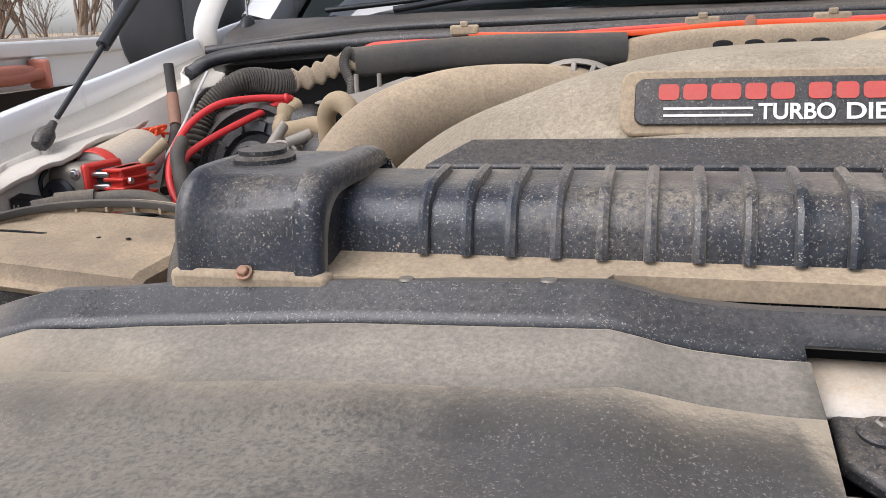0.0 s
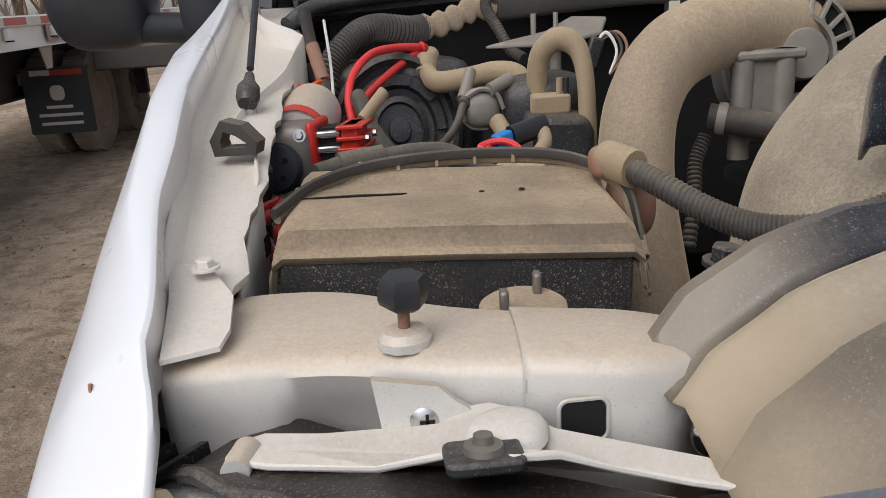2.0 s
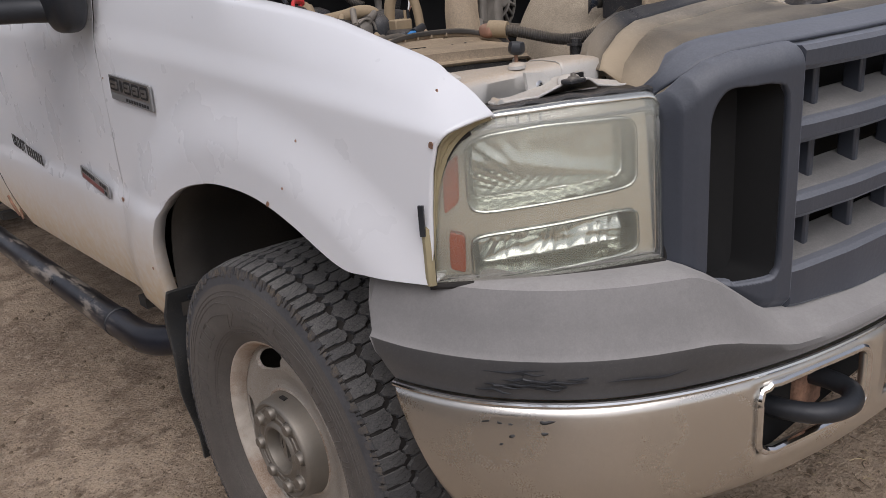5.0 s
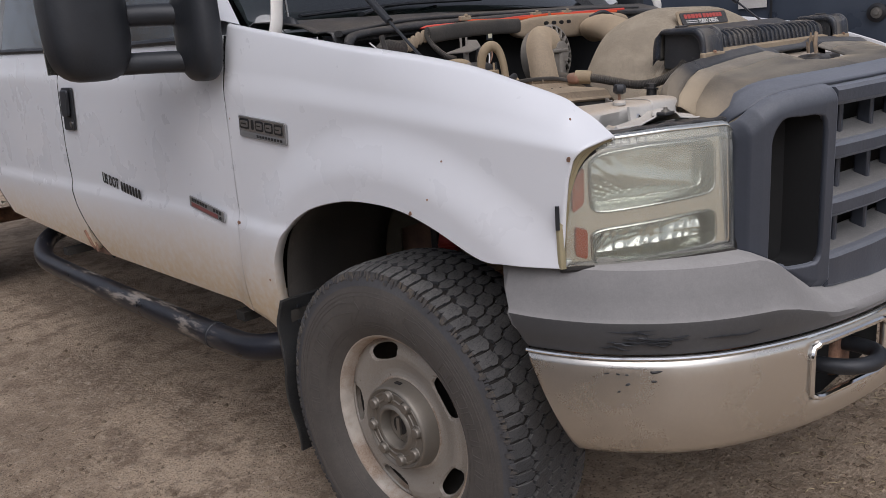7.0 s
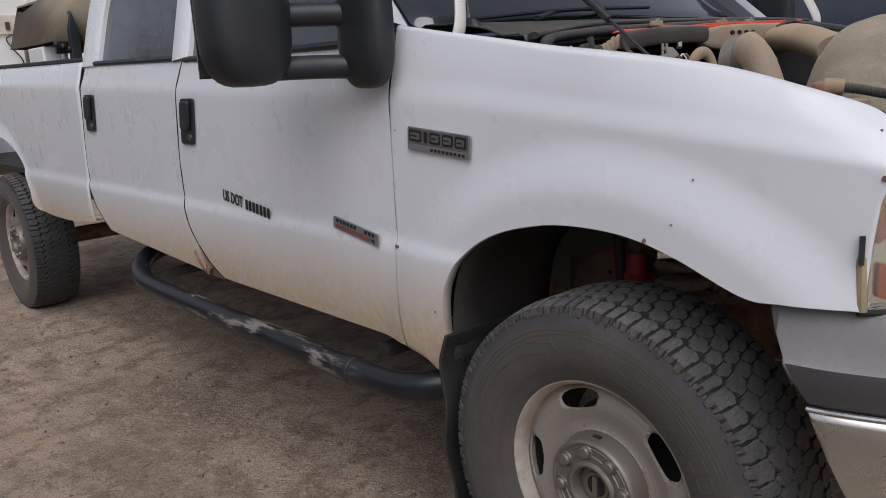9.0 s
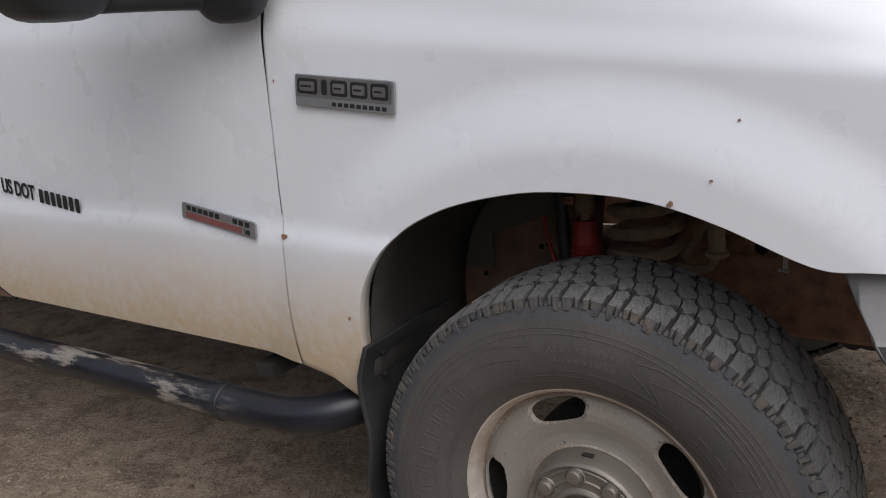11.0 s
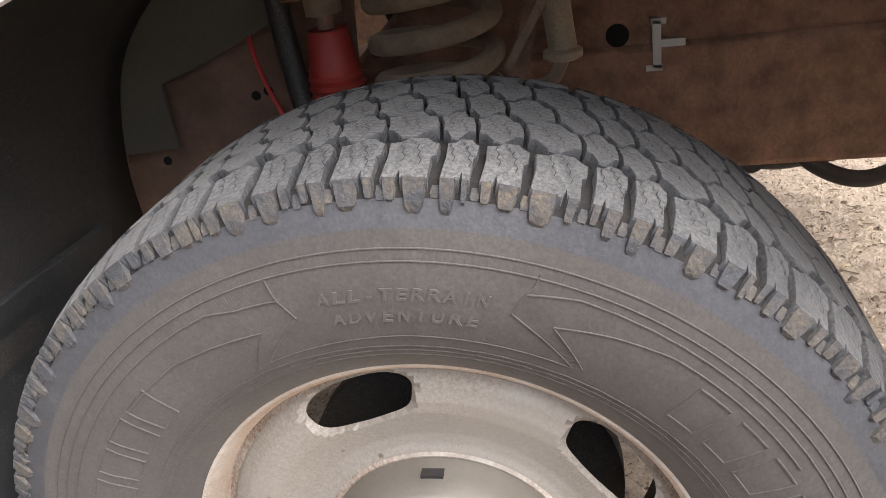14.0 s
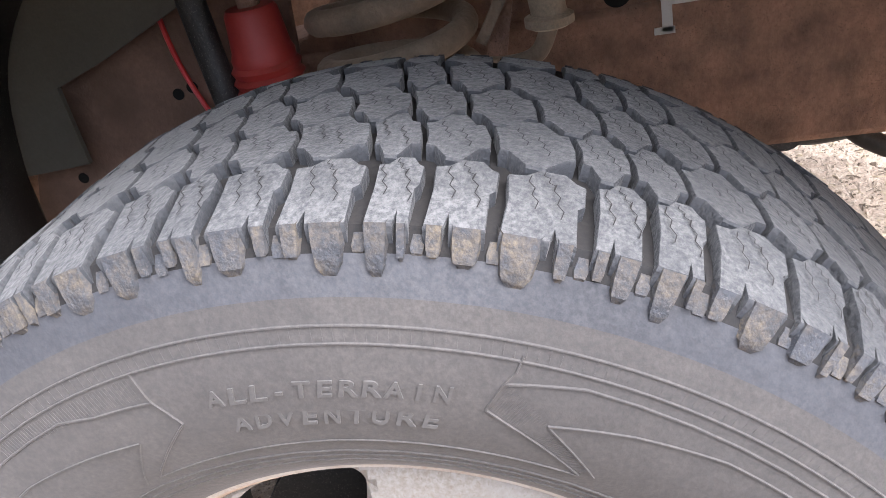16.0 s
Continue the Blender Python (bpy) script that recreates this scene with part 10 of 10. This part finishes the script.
def litter():
    """Grit, pebbles and dry twigs on the dirt."""
    rnd = random.Random(21)
    vs, fs = [], []
    for k in range(9000):
        if k < 5200:
            x, y = rnd.uniform(-3.2, -0.75), rnd.uniform(-2.2, 4.5)
        elif k < 7800:
            x, y = rnd.gauss(0.15, 0.9), rnd.gauss(-1.0, 0.55)
        else:
            x, y = rnd.uniform(-3.5, 3), rnd.uniform(-2.5, 9)
        r = 0.0022 + 0.0065 * rnd.random() ** 4
        z = ground_height(x, y)
        n = len(vs)
        j = lambda: r * rnd.uniform(0.6, 1.25)
        vs += [(x + j(), y, z), (x, y + j(), z), (x - j(), y, z), (x, y - j(), z), (x + j() * 0.2, y, z + j() * 0.8)]
        fs += [(n, n + 1, n + 4), (n + 1, n + 2, n + 4), (n + 2, n + 3, n + 4), (n + 3, n, n + 4)]
    me = bpy.data.meshes.new("grit")
    me.from_pydata(vs, [], fs)
    me.materials.append(M["stone"])
    tagged(new("grit", me), "scattered brown grit and small pebbles on the dirt", "grit", kind="stuff")
    vs, fs = [], []
    for k in range(3000):
        x, y = (rnd.uniform(-3.4, -0.7), rnd.uniform(-2.2, 5.0)) if k < 2300 else (rnd.gauss(0.45, 0.6), rnd.gauss(-0.8, 0.5))
        r = 0.003 + 0.011 * rnd.random() ** 3
        z, n, a0 = ground_height(x, y), len(vs), rnd.uniform(0, 6.3)
        for q in range(6):
            a = a0 + q * math.pi / 3
            vs.append((x + r * rnd.uniform(0.6, 1.3) * math.cos(a), y + r * rnd.uniform(0.6, 1.3) * math.sin(a), z - 0.001))
        for q in range(3):
            a = a0 + 0.4 + q * 2.1
            vs.append((x + r * 0.5 * math.cos(a), y + r * 0.5 * math.sin(a), z + r * rnd.uniform(0.3, 0.8)))
        fs += [(n, n + 1, n + 6), (n + 1, n + 2, n + 6), (n + 2, n + 7, n + 6), (n + 2, n + 3, n + 7), (n + 3, n + 4, n + 7), (n + 4, n + 8, n + 7), (n + 4, n + 5, n + 8), (n + 5, n, n + 8), (n, n + 6, n + 8), (n + 6, n + 7, n + 8)]
    me = bpy.data.meshes.new("soil_clods")
    me.from_pydata(vs, [], fs)
    me.materials.append(M["clod"])
    tagged(new("soil_clods", me), "small dark clods of soil strewn over the dirt", "clods", kind="stuff")
    for name, mt, count, lab in (("dry_twigs", "twig", 1300, "brown twigs and bark bits scattered on the dirt"), ("straw_chips", "reed", 650, "pale straw chips scattered on the dirt")):
        bm = bmesh.new()
        for k in range(count):
            if k < count * 0.72:
                x, y = rnd.gauss(0.55, 0.5), rnd.gauss(-0.70, 0.33)
            else:
                x, y = rnd.uniform(-3.2, -0.8), rnd.uniform(-2.0, 4.0)
            ln, a = 0.005 + 0.045 * rnd.random() ** 3, rnd.uniform(0, 6.3)
            z = ground_height(x, y) + 0.002
            p = [(x, y, z), (x + ln * 0.5 * math.cos(a), y + ln * 0.5 * math.sin(a), z + rnd.uniform(0, 0.004)), (x + ln * math.cos(a + 0.3), y + ln * math.sin(a + 0.3), z)]
            tube(p, rnd.uniform(0.0007, 0.0018), n=3, seg=4, bm=bm)
        tagged(part(name, bm, mt), lab, "litter", kind="stuff")
    rope = [(-2.39, 1.45, 0.010), (-2.40, 1.62, 0.010), (-2.435, 1.88, 0.012), (-2.50, 2.25, 0.010), (-2.53, 2.49, 0.012), (-2.60, 2.8, 0.010)]
    ob = part("straw_stalk", tube([(x, y, z + ground_height(x, y)) for x, y, z in rope], 0.004, n=40, seg=6), "reed")
    tagged(ob, "long dry reed stalk lying on the dirt", "stalk")


litter()
